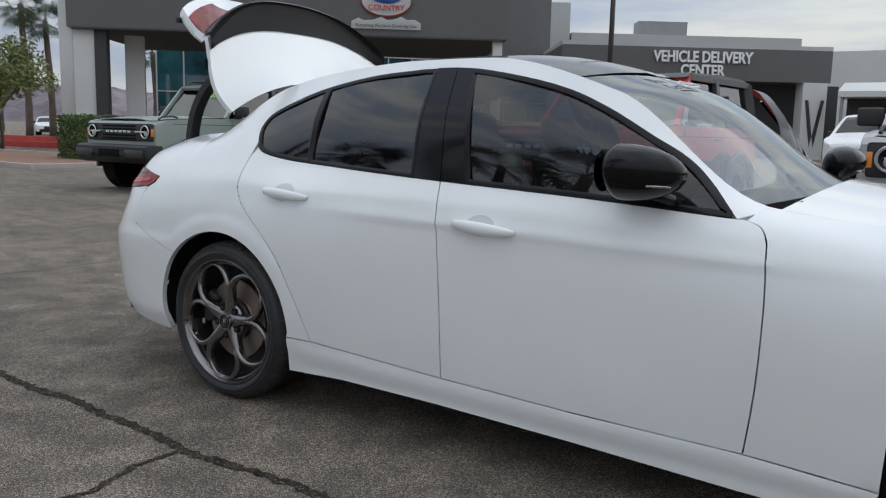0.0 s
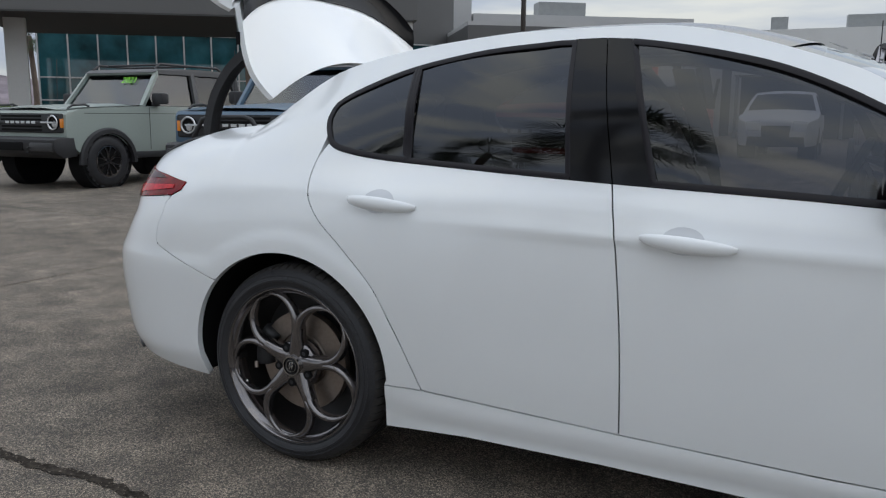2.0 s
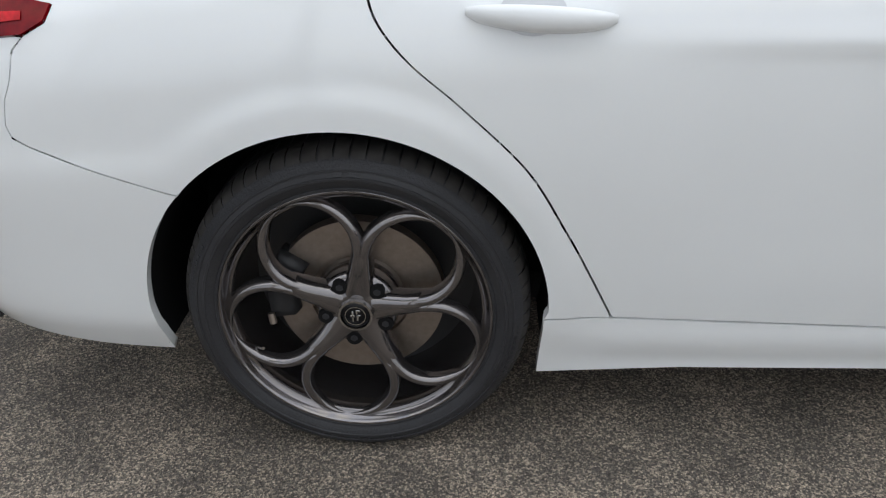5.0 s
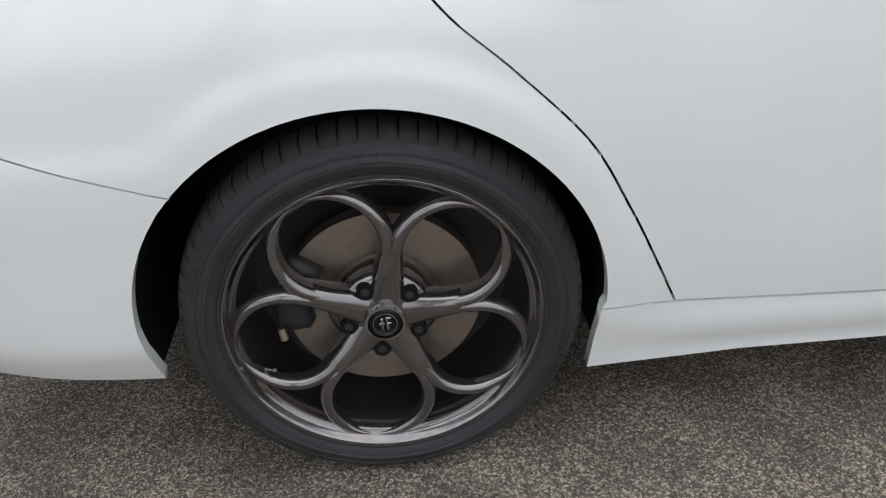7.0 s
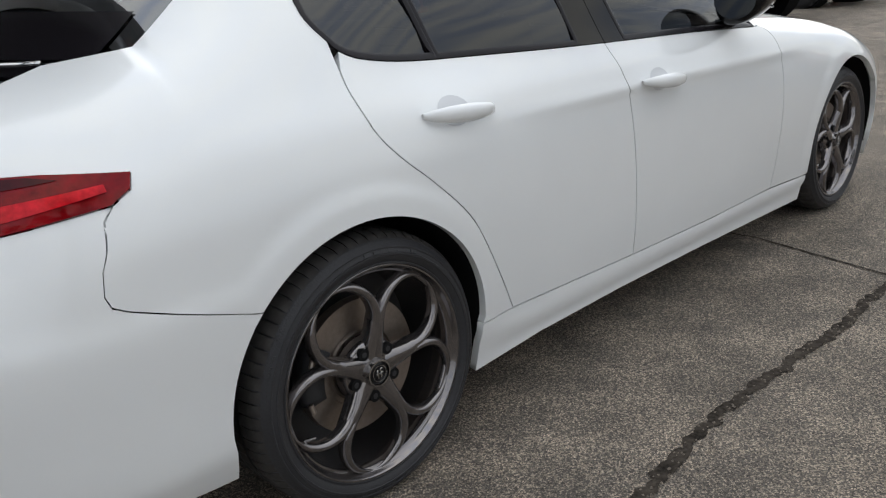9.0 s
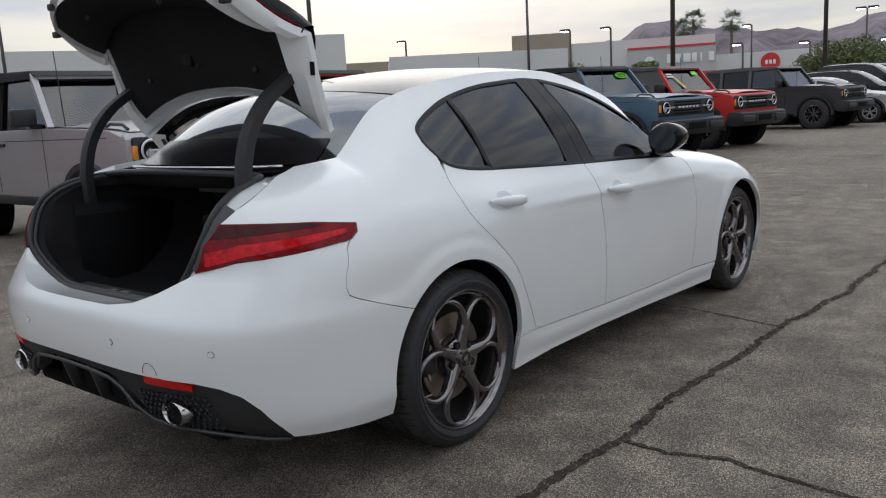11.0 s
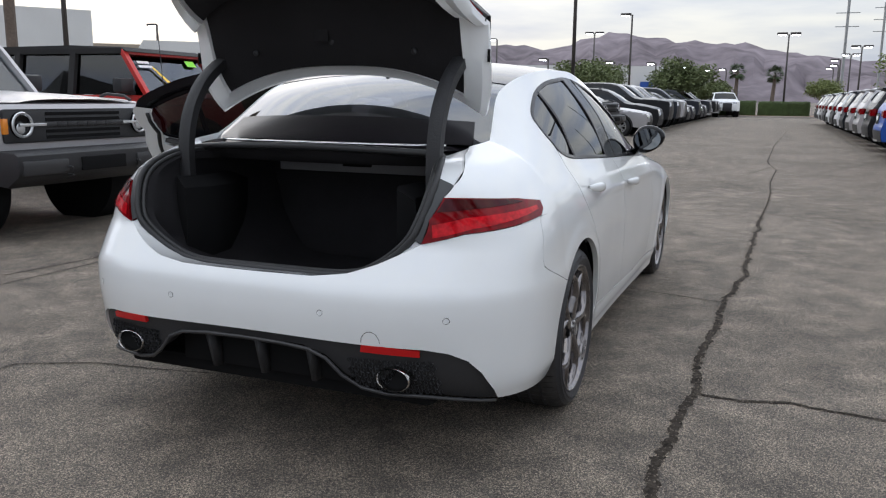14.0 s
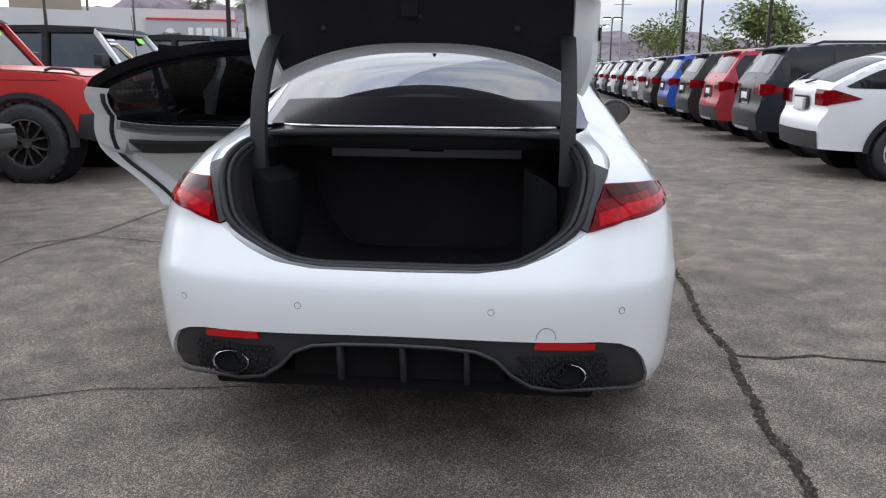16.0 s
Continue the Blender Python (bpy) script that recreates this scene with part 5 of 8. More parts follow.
def spoke_mesh():
    """One arm pointing up: a ridged stem that forks into two horns curling out to the rim."""
    bm = bmesh.new()

    def run(line):
        """line: (across, up, depth, half width, crest, back)."""
        pts = [Vector((a, d, r)) for a, r, d, *_ in line]
        out = []
        for i, (p, (_, _, _, w, crest, back)) in enumerate(zip(pts, line)):
            t = pts[min(i + 1, len(pts) - 1)] - pts[max(i - 1, 0)]
            t.y = 0
            t.normalize()
            sd, o = Vector((t.z, 0, -t.x)), Vector((0, -1, 0))
            out.append([p + sd * (u * w) + o * v for u, v in ((-1.15, -back), (-1, -.007), (-.72, crest * .35), (-.25, crest), (.25, crest), (.72, crest * .35), (1, -.007), (1.15, -back))])
        loft(bm, out)
    run([(0, .026, .004, .031, .004, .03), (0, .05, .003, .0275, .005, .03), (0, .075, 0, .0232, .006, .03), (0, .10, -.003, .0198, .0065, .03), (0, .12, -.0045, .0185, .006, .028), (0, .138, -.004, .0165, .004, .026), (0, .156, 0, .012, .001, .022)])
    for s in (1, -1):
        line = []
        for i in range(18):
            f = i / 17
            phi = radians(-30 + 152 * f)
            root = min(1, f / .21)
            w = .0134 * (1 - .36 * f) * (1 - max(0, f - .74) / .26 * .72) * (.5 + .5 * root)
            line.append((s * (.0929 - .0875 * math.cos(phi)), .1278 + .0885 * math.sin(phi), -.003 - .004 * math.sin(math.pi * min(1, f * 1.3)) + .006 * f * f + .010 * (1 - root), w, .0068 * (1 - .75 * f * f), .026 - .014 * f))
        run(line)
    bmesh.ops.recalc_face_normals(bm, faces=bm.faces[:])
    return finish("spoke", bm, GUNMETAL, True, 48)


SPOKE = []


def alloy_wheel(car, x, sgn, R):
    """Five-arm wheel with round openings between the forked arms."""
    if not SPOKE:
        SPOKE.append(spoke_mesh())
    face = .875 if x == 0 else .855
    w = new("wheel")
    w.parent = car
    w.matrix_local = Matrix.Translation((x, sgn * face, R - .005)) @ (Matrix.Rotation(math.pi, 4, "Z") if sgn > 0 else Matrix())
    spin = radians(81.5)
    bm = bmesh.new()
    lathe(bm, [(.250, .006), (.2565, -.010), (.259, -.0145), (.2625, -.0145), (.264, -.0125), (.270, -.0165), (.2795, -.0195), (.2805, -.0215), (.2850, -.0215), (.286, -.0190), (.2945, -.0165), (.2955, -.0178), (.2985, -.0175), (.2995, -.0150), (.311, -.008), (.3175, .002), (.3225, .014), (.3255, .032), (.3275, .06), (.3275, .21), (.320, .24), (.29, .255), (.25, .25)], 96)
    bmesh.ops.recalc_face_normals(bm, faces=bm.faces[:])
    tyre = part("tyre", bm, RUBBER, w, "low-profile black tyre")
    # shoulder and tread blocks between the cross grooves
    bm = bmesh.new()
    n = 70
    outline = ((-.004, .3135), (.004, .3205), (.015, .3262), (.032, .3295), (.055, .3308))
    for k in range(n):
        a0, a1 = 2 * math.pi * (k + .07) / n, 2 * math.pi * (k + .93) / n

        def at(a, o, r):
            return Vector((r * math.cos(a), o, r * math.sin(a)))
        top = [[bm.verts.new(at(a, o, r)) for a in (a0, a1)] for o, r in outline]
        low = [[bm.verts.new(at(a, o + .002, r - .0065)) for a in (a0, a1)] for o, r in outline]
        for i in range(len(outline) - 1):
            bm.faces.new((top[i][0], top[i][1], top[i + 1][1], top[i + 1][0]))
            for j in (0, 1):
                bm.faces.new((top[i][j], top[i + 1][j], low[i + 1][j], low[i][j]))
        bm.faces.new((top[0][0], top[0][1], low[0][1], low[0][0]))
        for o0, o1 in ((.066, .105), (.116, .155), (.166, .20)):
            bm.faces.new([bm.verts.new(at(a, o, .3309)) for a, o in ((a0, o0), (a1, o0), (a1, o1), (a0, o1))])
    bmesh.ops.recalc_face_normals(bm, faces=bm.faces[:])
    tagged(part("tread_block", bm, TREAD, w, angle=30), kind="stuff")
    # raised sidewall marks, unreadable
    bm = bmesh.new()
    for c0, step, count, wide, r0, r1 in ((62, 4.6, 7, 3.2, .287, .2945), (250, 4.6, 7, 3.2, .287, .2945), (150, 2.2, 9, 1.4, .3025, .3065), (335, 2.2, 10, 1.4, .3025, .3065)):
        for k in range(count):
            a0, a1 = radians(c0 + k * step), radians(c0 + k * step + wide)
            f = (k * 7 % 3) / 3 * (a1 - a0) * .3
            q = [Vector((r * math.cos(a), -.0195 + max(0, r - .288) * .45, r * math.sin(a))) for a, r in ((a0, r0), (a1 - f, r0), (a1 - f, r1), (a0, r1))]
            bm.faces.new([bm.verts.new(p) for p in q])
    bmesh.ops.recalc_face_normals(bm, faces=bm.faces[:])
    bmesh.ops.solidify(bm, geom=bm.faces[:], thickness=.0015)
    tagged(part("sidewall_mark", bm, RUBBER, tyre), kind="stuff")
    bm = bmesh.new()
    lathe(bm, [(.252, .016), (.2605, -.004), (.2600, -.0115), (.2570, -.0140), (.2535, -.0135), (.2505, -.009), (.2480, -.001), (.2430, .005), (.2385, .007), (.2365, .010), (.2340, .030), (.229, .060), (.224, .10), (.222, .16), (.224, .20)], 96)
    bmesh.ops.recalc_face_normals(bm, faces=bm.faces[:])
    part("rim", bm, GUNMETAL, w, "dark grey alloy rim", angle=30)
    for k in range(5):
        ob = new("spoke", SPOKE[0])
        ob.parent = w
        ob.matrix_local = Matrix.Rotation(math.pi / 2 - spin - k * 2 * math.pi / 5, 4, "Y")
    bm = bmesh.new()
    lathe(bm, [(.001, .000), (.034, .000), (.040, .002), (.052, .007), (.064, .010), (.074, .015), (.080, .026), (.082, .05)], 48)
    bmesh.ops.recalc_face_normals(bm, faces=bm.faces[:])
    hub = part("hub", bm, GUNMETAL, w)
    bm = bmesh.new()
    lathe(bm, [(.001, -.0095), (.024, -.009), (.0275, -.006)], 32)
    bmesh.ops.recalc_face_normals(bm, faces=bm.faces[:])
    part("centre_cap", bm, GLOSS_BLACK, w, "dark centre cap with a bright ring")
    for r0, r1 in ((.0285, .0325), (.0185, .0200)):
        bm = bmesh.new()
        lathe(bm, [(r0 - .001, -.003), (r0, -.0108), (r1, -.0108), (r1 + .001, -.001)], 32)
        bmesh.ops.recalc_face_normals(bm, faces=bm.faces[:])
        part("cap_ring", bm, CHROME, w)
    bm = bmesh.new()
    for a, b in (((-.0095, -.0025), (-.001, .0025)), ((-.0068, -.012), (-.0028, .011)), ((.002, -.011), (.006, .002)), ((.004, -.001), (.010, .003)), ((.001, .004), (.005, .013)), ((.003, .009), (.010, .013))):
        box(bm, (a[0], -.0118, a[1]), (b[0], -.009, b[1]), .0008, 1)
    part("cap_emblem", bm, CHROME, w)
    for k in range(5):
        a = spin + (k + .5) * 2 * math.pi / 5
        c = Vector((.060 * math.cos(a), .008, .060 * math.sin(a)))
        bm = bmesh.new()
        cyl(bm, c + Vector((0, .02, 0)), c + Vector((0, -.005, 0)), .0145, n=18)
        rec = part("bolt_recess", bm, DARK, w)
        bm = bmesh.new()
        cyl(bm, c + Vector((0, -.004, 0)), c + Vector((0, -.0065, 0)), .008, .0065, n=6)
        part("wheel_bolt", bm, PLASTIC, rec)
    bm = bmesh.new()
    lathe(bm, [(.05, .062), (.082, .062), (.086, .068), (.096, .068), (.098, .060), (.164, .060), (.166, .085), (.05, .085)], 64)
    bmesh.ops.recalc_face_normals(bm, faces=bm.faces[:])
    part("brake_disc", bm, STEEL, w, "worn steel brake disc")
    bm = bmesh.new()
    pts = [Vector((.150 * math.cos(a), .055, .150 * math.sin(a))) for a in [radians(d) for d in range(142, 194, 6)]]
    sweep(bm, pts, [(-.030, -.03), (.026, -.03), (.030, .0), (.022, .024), (-.024, .024), (-.032, .0)], up=(0, -1, 0))
    cal = part("brake_caliper", bm, PLASTIC, w, "black brake caliper")
    for d in (150, 186):
        bm = bmesh.new()
        a = radians(d)
        cyl(bm, Vector((.172 * math.cos(a), .028, .172 * math.sin(a))), Vector((.172 * math.cos(a + .12), .024, .172 * math.sin(a + .12))), .007, n=10)
        part("slide_pin", bm, STEEL, cal)
    bm = bmesh.new()
    a = radians(203)
    c = Vector((.226 * math.cos(a), .02, .226 * math.sin(a)))
    cyl(bm, c, c + Vector((-.022 * math.cos(a), -.022, -.022 * math.sin(a))), .0045, .0032, 10)
    part("tyre_valve", bm, CHROME, w)
    bm = bmesh.new()
    lathe(bm, [(.001, .15), (.228, .15)], 32)
    part("wheel_back", bm, SHEEN, w)


def wells(car):
    """Black inner arch liners."""
    for cx, cz, face in ((-.013, .345, .895), (2.722, .385, .890)):
        for s in (1, -1):
            bm = bmesh.new()
            rows = []
            for a in [radians(-15 + 210 * k / 30) for k in range(31)]:
                wide = .366 if cx < 1 else .392
                x, z = cx + wide * math.cos(a), max(cz + .362 * math.sin(a), .16)
                out = min(face, side(x, max(z, .3)), -skin(along(x, max(z, .3)), max(z, .3)).y if x < XC else 9) - .016
                rows.append([Vector((x, -s * out, z)), Vector((x, -s * .52, z))])
            grid(bm, rows)
            vs = [bm.verts.new(r[1]) for r in rows]
            bm.faces.new(vs)
            bmesh.ops.recalc_face_normals(bm, faces=bm.faces[:])
            part("wheel_arch_liner", bm, DARK, car)
    bm = bmesh.new()
    box(bm, (-.55, -.50, .20), (3.4, .50, .27), .03)
    part("underbody", bm, DARK, car)


make_car()


# ---- other vehicles, all facing -y in their own frame, origin on the ground under the front axle ----
def paint(name, color, metal=0.0):
    return material(name, color, 0.35, metal=metal, coat=0.15, vary=0.05, vary_scale=2, spec=.2 if max(color) < .1 else .5)


PAINTS = {
    "sage": paint("sage_green_paint", (0.30, 0.34, 0.31)),
    "blue": paint("steel_blue_paint", (0.075, 0.125, 0.185)),
    "silver": paint("silver_grey_paint", (0.42, 0.41, 0.42), 0.35),
    "red": paint("red_paint", (0.50, 0.028, 0.022)),
    "white": paint("clean_white_paint", (0.75, 0.76, 0.77)),
    "grey": paint("carbon_grey_paint", (0.055, 0.055, 0.06), 0.3),
    "black": paint("black_paint", (0.012, 0.012, 0.014)),
    "navy": paint("dark_blue_grey_paint", (0.016, 0.019, 0.026)),
    "royal": paint("royal_blue_paint", (0.015, 0.07, 0.36)),
    "maroon": paint("metallic_red_paint", (0.33, 0.018, 0.03), 0.2),
    "brown": paint("dark_brown_paint", (0.022, 0.019, 0.017)),
}
SOFT_TOP = material("black_soft_top_fabric", (0.022, 0.021, 0.021), 0.9, bump=0.3, grain=300, vary=0.2)
HARD_TOP = material("grey_hard_top", (0.085, 0.085, 0.088), 0.6, bump=0.1, grain=300, vary=0.1)
WHEEL_SILVER = material("silver_steel_wheel", (0.50, 0.50, 0.50), 0.4, metal=0.6, vary=0.1)
STICKER_GREEN = material("lime_sticker", (0.30, 0.85, 0.03), 0.5)
STICKER_WHITE = material("white_paper", (0.75, 0.75, 0.74), 0.7)
STICKER_YELLOW = material("yellow_sticker", (0.85, 0.60, 0.05), 0.6)
STICKER_BLUE = material("blue_sticker", (0.03, 0.07, 0.35), 0.6)
LETTER = material("light_letter_plastic", (0.62, 0.63, 0.64), 0.4)
SEEN_GLASS = tinted_glass("parked_vehicle_glass", (0.32, 0.36, 0.35), ior=1.7)
SCREEN_GLASS = tinted_glass("parked_vehicle_windscreen", (0.58, 0.64, 0.62), ior=2.0)


def plain_wheel(parent, x, y, r, width, style, face):
    """A wheel with tyre and rim; face: -1 or 1, the side that its outer face points to along x."""
    w = new("wheel")
    w.parent = parent
    w.matrix_local = Matrix.Translation((x, y, r)) @ Matrix.Rotation(radians(90 if face > 0 else -90), 4, "Z")
    bm = bmesh.new()
    rim = r * (.60 if style in ("steel", "beadlock", "bronze") else .66)
    lathe(bm, [(rim - .01, .02), (rim + .01, -.006), (r * .84, -.012), (r * .95, .006), (r, .04), (r, width - .04), (r * .95, width), (rim, width)], 40)
    if style in ("steel", "beadlock", "bronze"):
        lugs = bmesh.new()
        for k in range(26):
            a = 2 * math.pi * k / 26
            m = Matrix.Rotation(-a, 4, "Y") @ Matrix.Translation((r, 0, 0))
            box(lugs, (-.02, .004 + .02 * (k % 2), -.028), (.010, .11, .028), m=m)
        tagged(part("tread_lug", lugs, RUBBER, w), kind="stuff")
    bmesh.ops.recalc_face_normals(bm, faces=bm.faces[:])
    tyre = part("tyre", bm, RUBBER, w, "chunky black tyre" if r > .38 else "black road tyre")
    mat = WHEEL_SILVER if style in ("steel", "silver") else GUNMETAL
    bm = bmesh.new()
    lathe(bm, [(rim - .004, .03), (rim, -.002), (rim - .016, -.004), (rim - .03, .03), (rim - .04, .10), (rim * .55, .09), (rim * .5, .05), (rim * .2, .04), (.001, .03)] if style == "steel" else [(rim - .004, .03), (rim, -.002), (rim - .018, -.004), (rim - .03, .03), (rim - .05, .12)], 40)
    bmesh.ops.recalc_face_normals(bm, faces=bm.faces[:])
    rm = part("rim", bm, mat, w)
    bm = bmesh.new()
    if style == "steel":
        for k in range(14):
            a = 2 * math.pi * k / 14
            c = Vector((rim * .74 * math.cos(a), .062, rim * .74 * math.sin(a)))
            cyl(bm, c + Vector((0, .03, 0)), c + Vector((0, -.0, 0)), .020, n=10)
        tagged(part("vent_hole", bm, DARK, w), kind="stuff")
        bm = bmesh.new()
        cyl(bm, (0, .05, 0), (0, .0, 0), rim * .24, rim * .18, 20)
        part("hub_cap", bm, PLASTIC, w)
    else:
        n = 6 if style in ("beadlock", "bronze") else 5
        for k in range(n):
            a = math.pi / 2 + k * 2 * math.pi / n
            for s in (1, -1):
                p = [Vector((rr * math.cos(a + s * radians(d)), o, rr * math.sin(a + s * radians(d)))) for rr, d, o in ((rim * .12, 10, .02), (rim * .5, 8, .012), (rim * .78, 12, .010), (rim * .96, 15, .012))]
                sweep(bm, p, [(-.016, -.02), (-.012, .004), (.012, .004), (.016, -.02)], up=(0, -1, 0))
        cyl(bm, (0, .05, 0), (0, .005, 0), rim * .24, rim * .20, 20)
        part("spokes", bm, mat, w)
        bm = bmesh.new()
        cyl(bm, (0, .14, 0), (0, .13, 0), rim * .95, n=28)
        part("wheel_back", bm, DARK, w)
    return w


def prism(bm, poly, x0, x1, bevel=0.0, taper=None):
    """A side profile of (y, z) points extruded along x."""
    a = [bm.verts.new((x0, y, z)) for y, z in poly]
    b = [bm.verts.new((x1, y, z)) for y, z in poly]
    n = len(poly)
    f0, f1 = bm.faces.new(a), bm.faces.new(list(reversed(b)))
    for i in range(n):
        bm.faces.new((a[i], b[i], b[(i + 1) % n], a[(i + 1) % n]))
    if bevel:
        es = list(f0.edges) + list(f1.edges)
        bmesh.ops.bevel(bm, geom=es, offset=bevel, segments=2, affect="EDGES", profile=0.6)
    bmesh.ops.recalc_face_normals(bm, faces=bm.faces[:])


def sheet(name, pts, mat, parent, label="", thick=0.004):
    bm = bmesh.new()
    f = bm.faces.new([bm.verts.new(p) for p in pts])
    f.normal_update()
    n = f.normal.copy()
    r = bmesh.ops.extrude_face_region(bm, geom=[f])
    for v in (g for g in r["geom"] if isinstance(g, bmesh.types.BMVert)):
        v.co += n * thick
    bmesh.ops.recalc_face_normals(bm, faces=bm.faces[:])
    return part(name, bm, mat, parent, label, smooth=False)


def rod(name, pts, r, mat, parent, label="", n=8, square=False):
    bm = bmesh.new()
    sweep(bm, pts, [(-r, -r), (r, -r), (r, r), (-r, r)] if square else circle(r, n))
    bmesh.ops.recalc_face_normals(bm, faces=bm.faces[:])
    return part(name, bm, mat, parent, label)


def off_roader(label, color, x, y, top="soft", doors=4, wheels="beadlock", tyre=.41, sticker="", bull_bar=False, rack=False, window_paper=False, grille=None, turn=0.0):
    """Boxy off-road wagon with round lamps in a slotted grille."""
    col = PAINTS[color]
    car = thing("off_road_wagon", label, "car", "off-road wagons along the lot", Matrix.Translation((x, y, ground_z(x, y))) @ Matrix.Rotation(radians(turn), 4, "Z"))
    wb = 2.55 if doors == 2 else 2.95
    end = wb + .62
    R = tyre + .075

    def arch(cy, n=14):
        return [(cy + R * math.cos(a), max(.52, tyre + R * .94 * math.sin(a))) for a in [math.pi - (math.pi) * k / n for k in range(n + 1)]]
    prof = [(-.70, .66), (-.73, .80), (-.72, 1.10), (-.68, 1.155), (-.45, 1.185), (.10, 1.215), (.74, 1.235), (1.0, 1.24), (end - .02, 1.235), (end, 1.20), (end - .005, .75), (end - .06, .58)]
    low = list(reversed(arch(wb))) + [(wb - R - .06, .50), (R + .06, .50)] + list(reversed(arch(0))) + [(-R - .02, .58)]
    bm = bmesh.new()
    prism(bm, prof + low, -.925, .925, .035)
    body = part("body", bm, col, car, angle=30)
    # shoulder line, door seams and handles
    seams = [.86, 1.98] + ([2.92] if doors == 4 else [])
    for s in (1, -1):
        for sy in seams:
            box_part("door_seam", (s * .9245 - .002, sy - .004, .56), (s * .9245 + .002, sy + .004, 1.22), DARK, body)
        for sy in ([1.84] if doors == 2 else [1.84, 2.80]):
            box_part("door_handle", (s * .935 - .014, sy - .11, 1.065), (s * .935 + .014, sy + .06, 1.10), PLASTIC, body, bevel=.01)
        box_part("waist_groove", (s * .9248 - .002, -.40, 1.118), (s * .9248 + .002, end - .05, 1.124), DARK, body)
        box_part("rocker_step", (s * .90 - .05, R + .04, .43), (s * .90 + .05, wb - R - .04, .53), PLASTIC, car, bevel=.02)
        for cy in (0, wb):
            bm = bmesh.new()
            path = [Vector((s * .945, cy + (R + .02) * math.cos(a), tyre + (R + .02) * .94 * math.sin(a))) for a in [radians(-4 + 188 * k / 22) for k in range(23)]]
            sweep(bm, path, [(-.04, -.035), (.04, -.035), (.045, .01), (.02, .035), (-.04, .035)], up=(s, 0, 0))
            bmesh.ops.recalc_face_normals(bm, faces=bm.faces[:])
            part("wheel_flare", bm, PLASTIC if color != "silver" else SHEEN, body, "dark plastic wheel flare")
            plain_wheel(car, s * (.955 if tyre > .42 else .93), cy, tyre, .27, wheels, s)
            bm = bmesh.new()
            cyl(bm, (s * .60, cy, tyre + .02), (s * .905, cy, tyre + .02), R - .005, n=28)
            part("arch_cavity", bm, DARK, body)
    # bonnet with raised centre and black edge grips
    bm = bmesh.new()
    rows = [[Vector((xx, yy, zz + .012 + .03 * max(0, 1 - (xx / .62) ** 4))) for xx in [-.84 + 1.68 * k / 16 for k in range(17)]] for yy, zz in ((-.66, 1.158), (-.45, 1.188), (-.1, 1.208), (.3, 1.224), (.72, 1.238))]
    grid(bm, rows)
    bmesh.ops.recalc_face_normals(bm, faces=bm.faces[:])
    part("bonnet", bm, col, car)
    for s in (1, -1):
        rod("bonnet_grip", [Vector((s * .80, -.58, 1.19)), Vector((s * .80, -.50, 1.235)), Vector((s * .80, -.28, 1.25)), Vector((s * .80, -.20, 1.225))], .016, PLASTIC, body)
        rod("wiper", [Vector((s * .1 - .30, .74, 1.262)), Vector((s * .1 + .25, .78, 1.275))], .010, PLASTIC, car)
    # grille, lamps, bumper
    gm = grille or PLASTIC
    box_part("grille_panel", (-.87, -.748, .835), (.87, -.715, 1.115), gm, car, "dark slotted grille", bevel=.03)
    for k, z in enumerate((.875, .925, 1.025, 1.075)):
        box_part("grille_slot", (-.44, -.753, z - .014), (.44, -.746, z + .014), DARK, car)
    box_part("grille_bar", (-.56, -.765, .965), (.56, -.742, 1.005), SHEEN if gm is PLASTIC else gm, car, bevel=.008)
    for k in range(6):
        box_part("grille_letter", (-.33 + k * .115, -.770, .967), (-.25 + k * .115, -.764, 1.003), LETTER if color not in ("silver", "grey") else PLASTIC, car, bevel=.004)
    for s in (1, -1):
        bm = bmesh.new()
        lathe(bm, [(.001, -.745), (.070, -.752), (.085, -.758), (.088, -.775), (.108, -.775), (.112, -.74)], 28, centre=(s * .70, 0, .985))
        bmesh.ops.recalc_face_normals(bm, faces=bm.faces[:])
        hl = part("headlamp", bm, GLOSS_BLACK, car, "round headlamp with a light ring")
        bm = bmesh.new()
        lathe(bm, [(.084, -.772), (.092, -.782), (.104, -.782), (.110, -.772)], 28, centre=(s * .70, 0, .985))
        bmesh.ops.recalc_face_normals(bm, faces=bm.faces[:])
        part("light_ring", bm, LAMP_CLEAR, hl)
        box_part("light_bar", (min(s * .46, s * .74), -.785, .972), (max(s * .46, s * .74), -.765, .998), LAMP_CLEAR, hl, bevel=.005)
        bm = bmesh.new()
        bmesh.ops.create_uvsphere(bm, u_segments=12, v_segments=8, radius=.05, matrix=Matrix.Translation((s * .70, -.745, .955)) @ Matrix.Diagonal((1, .4, 1, 1)))
        part("lens", bm, LAMP_CLEAR, hl)
        box_part("side_marker", (s * .85 - .025, -.752, .91), (s * .85 + .025, -.70, 1.04), AMBER, car, bevel=.008)
    bm = bmesh.new()
    prism(bm, [(-.93, .56), (-.955, .62), (-.945, .74), (-.90, .77), (-.60, .78), (-.55, .50), (-.80, .47)], -.93, .93, .03)
    bump = part("front_bumper", bm, PLASTIC, car, "heavy black front bumper")
    for s in (1, -1):
        box_part("bumper_cap", (s * .66 - .24, -.968, .575), (s * .66 + .24, -.93, .70), SHEEN, bump, bevel=.02)
        rod("tow_hook", [Vector((s * .42, -.95, .55)), Vector((s * .42, -1.0, .56)), Vector((s * .42, -1.0, .62)), Vector((s * .42, -.95, .63))], .014, SHEEN, bump)
    box_part("plate_recess", (-.27, -.965, .58), (.27, -.940, .70), DARK, bump, bevel=.01)
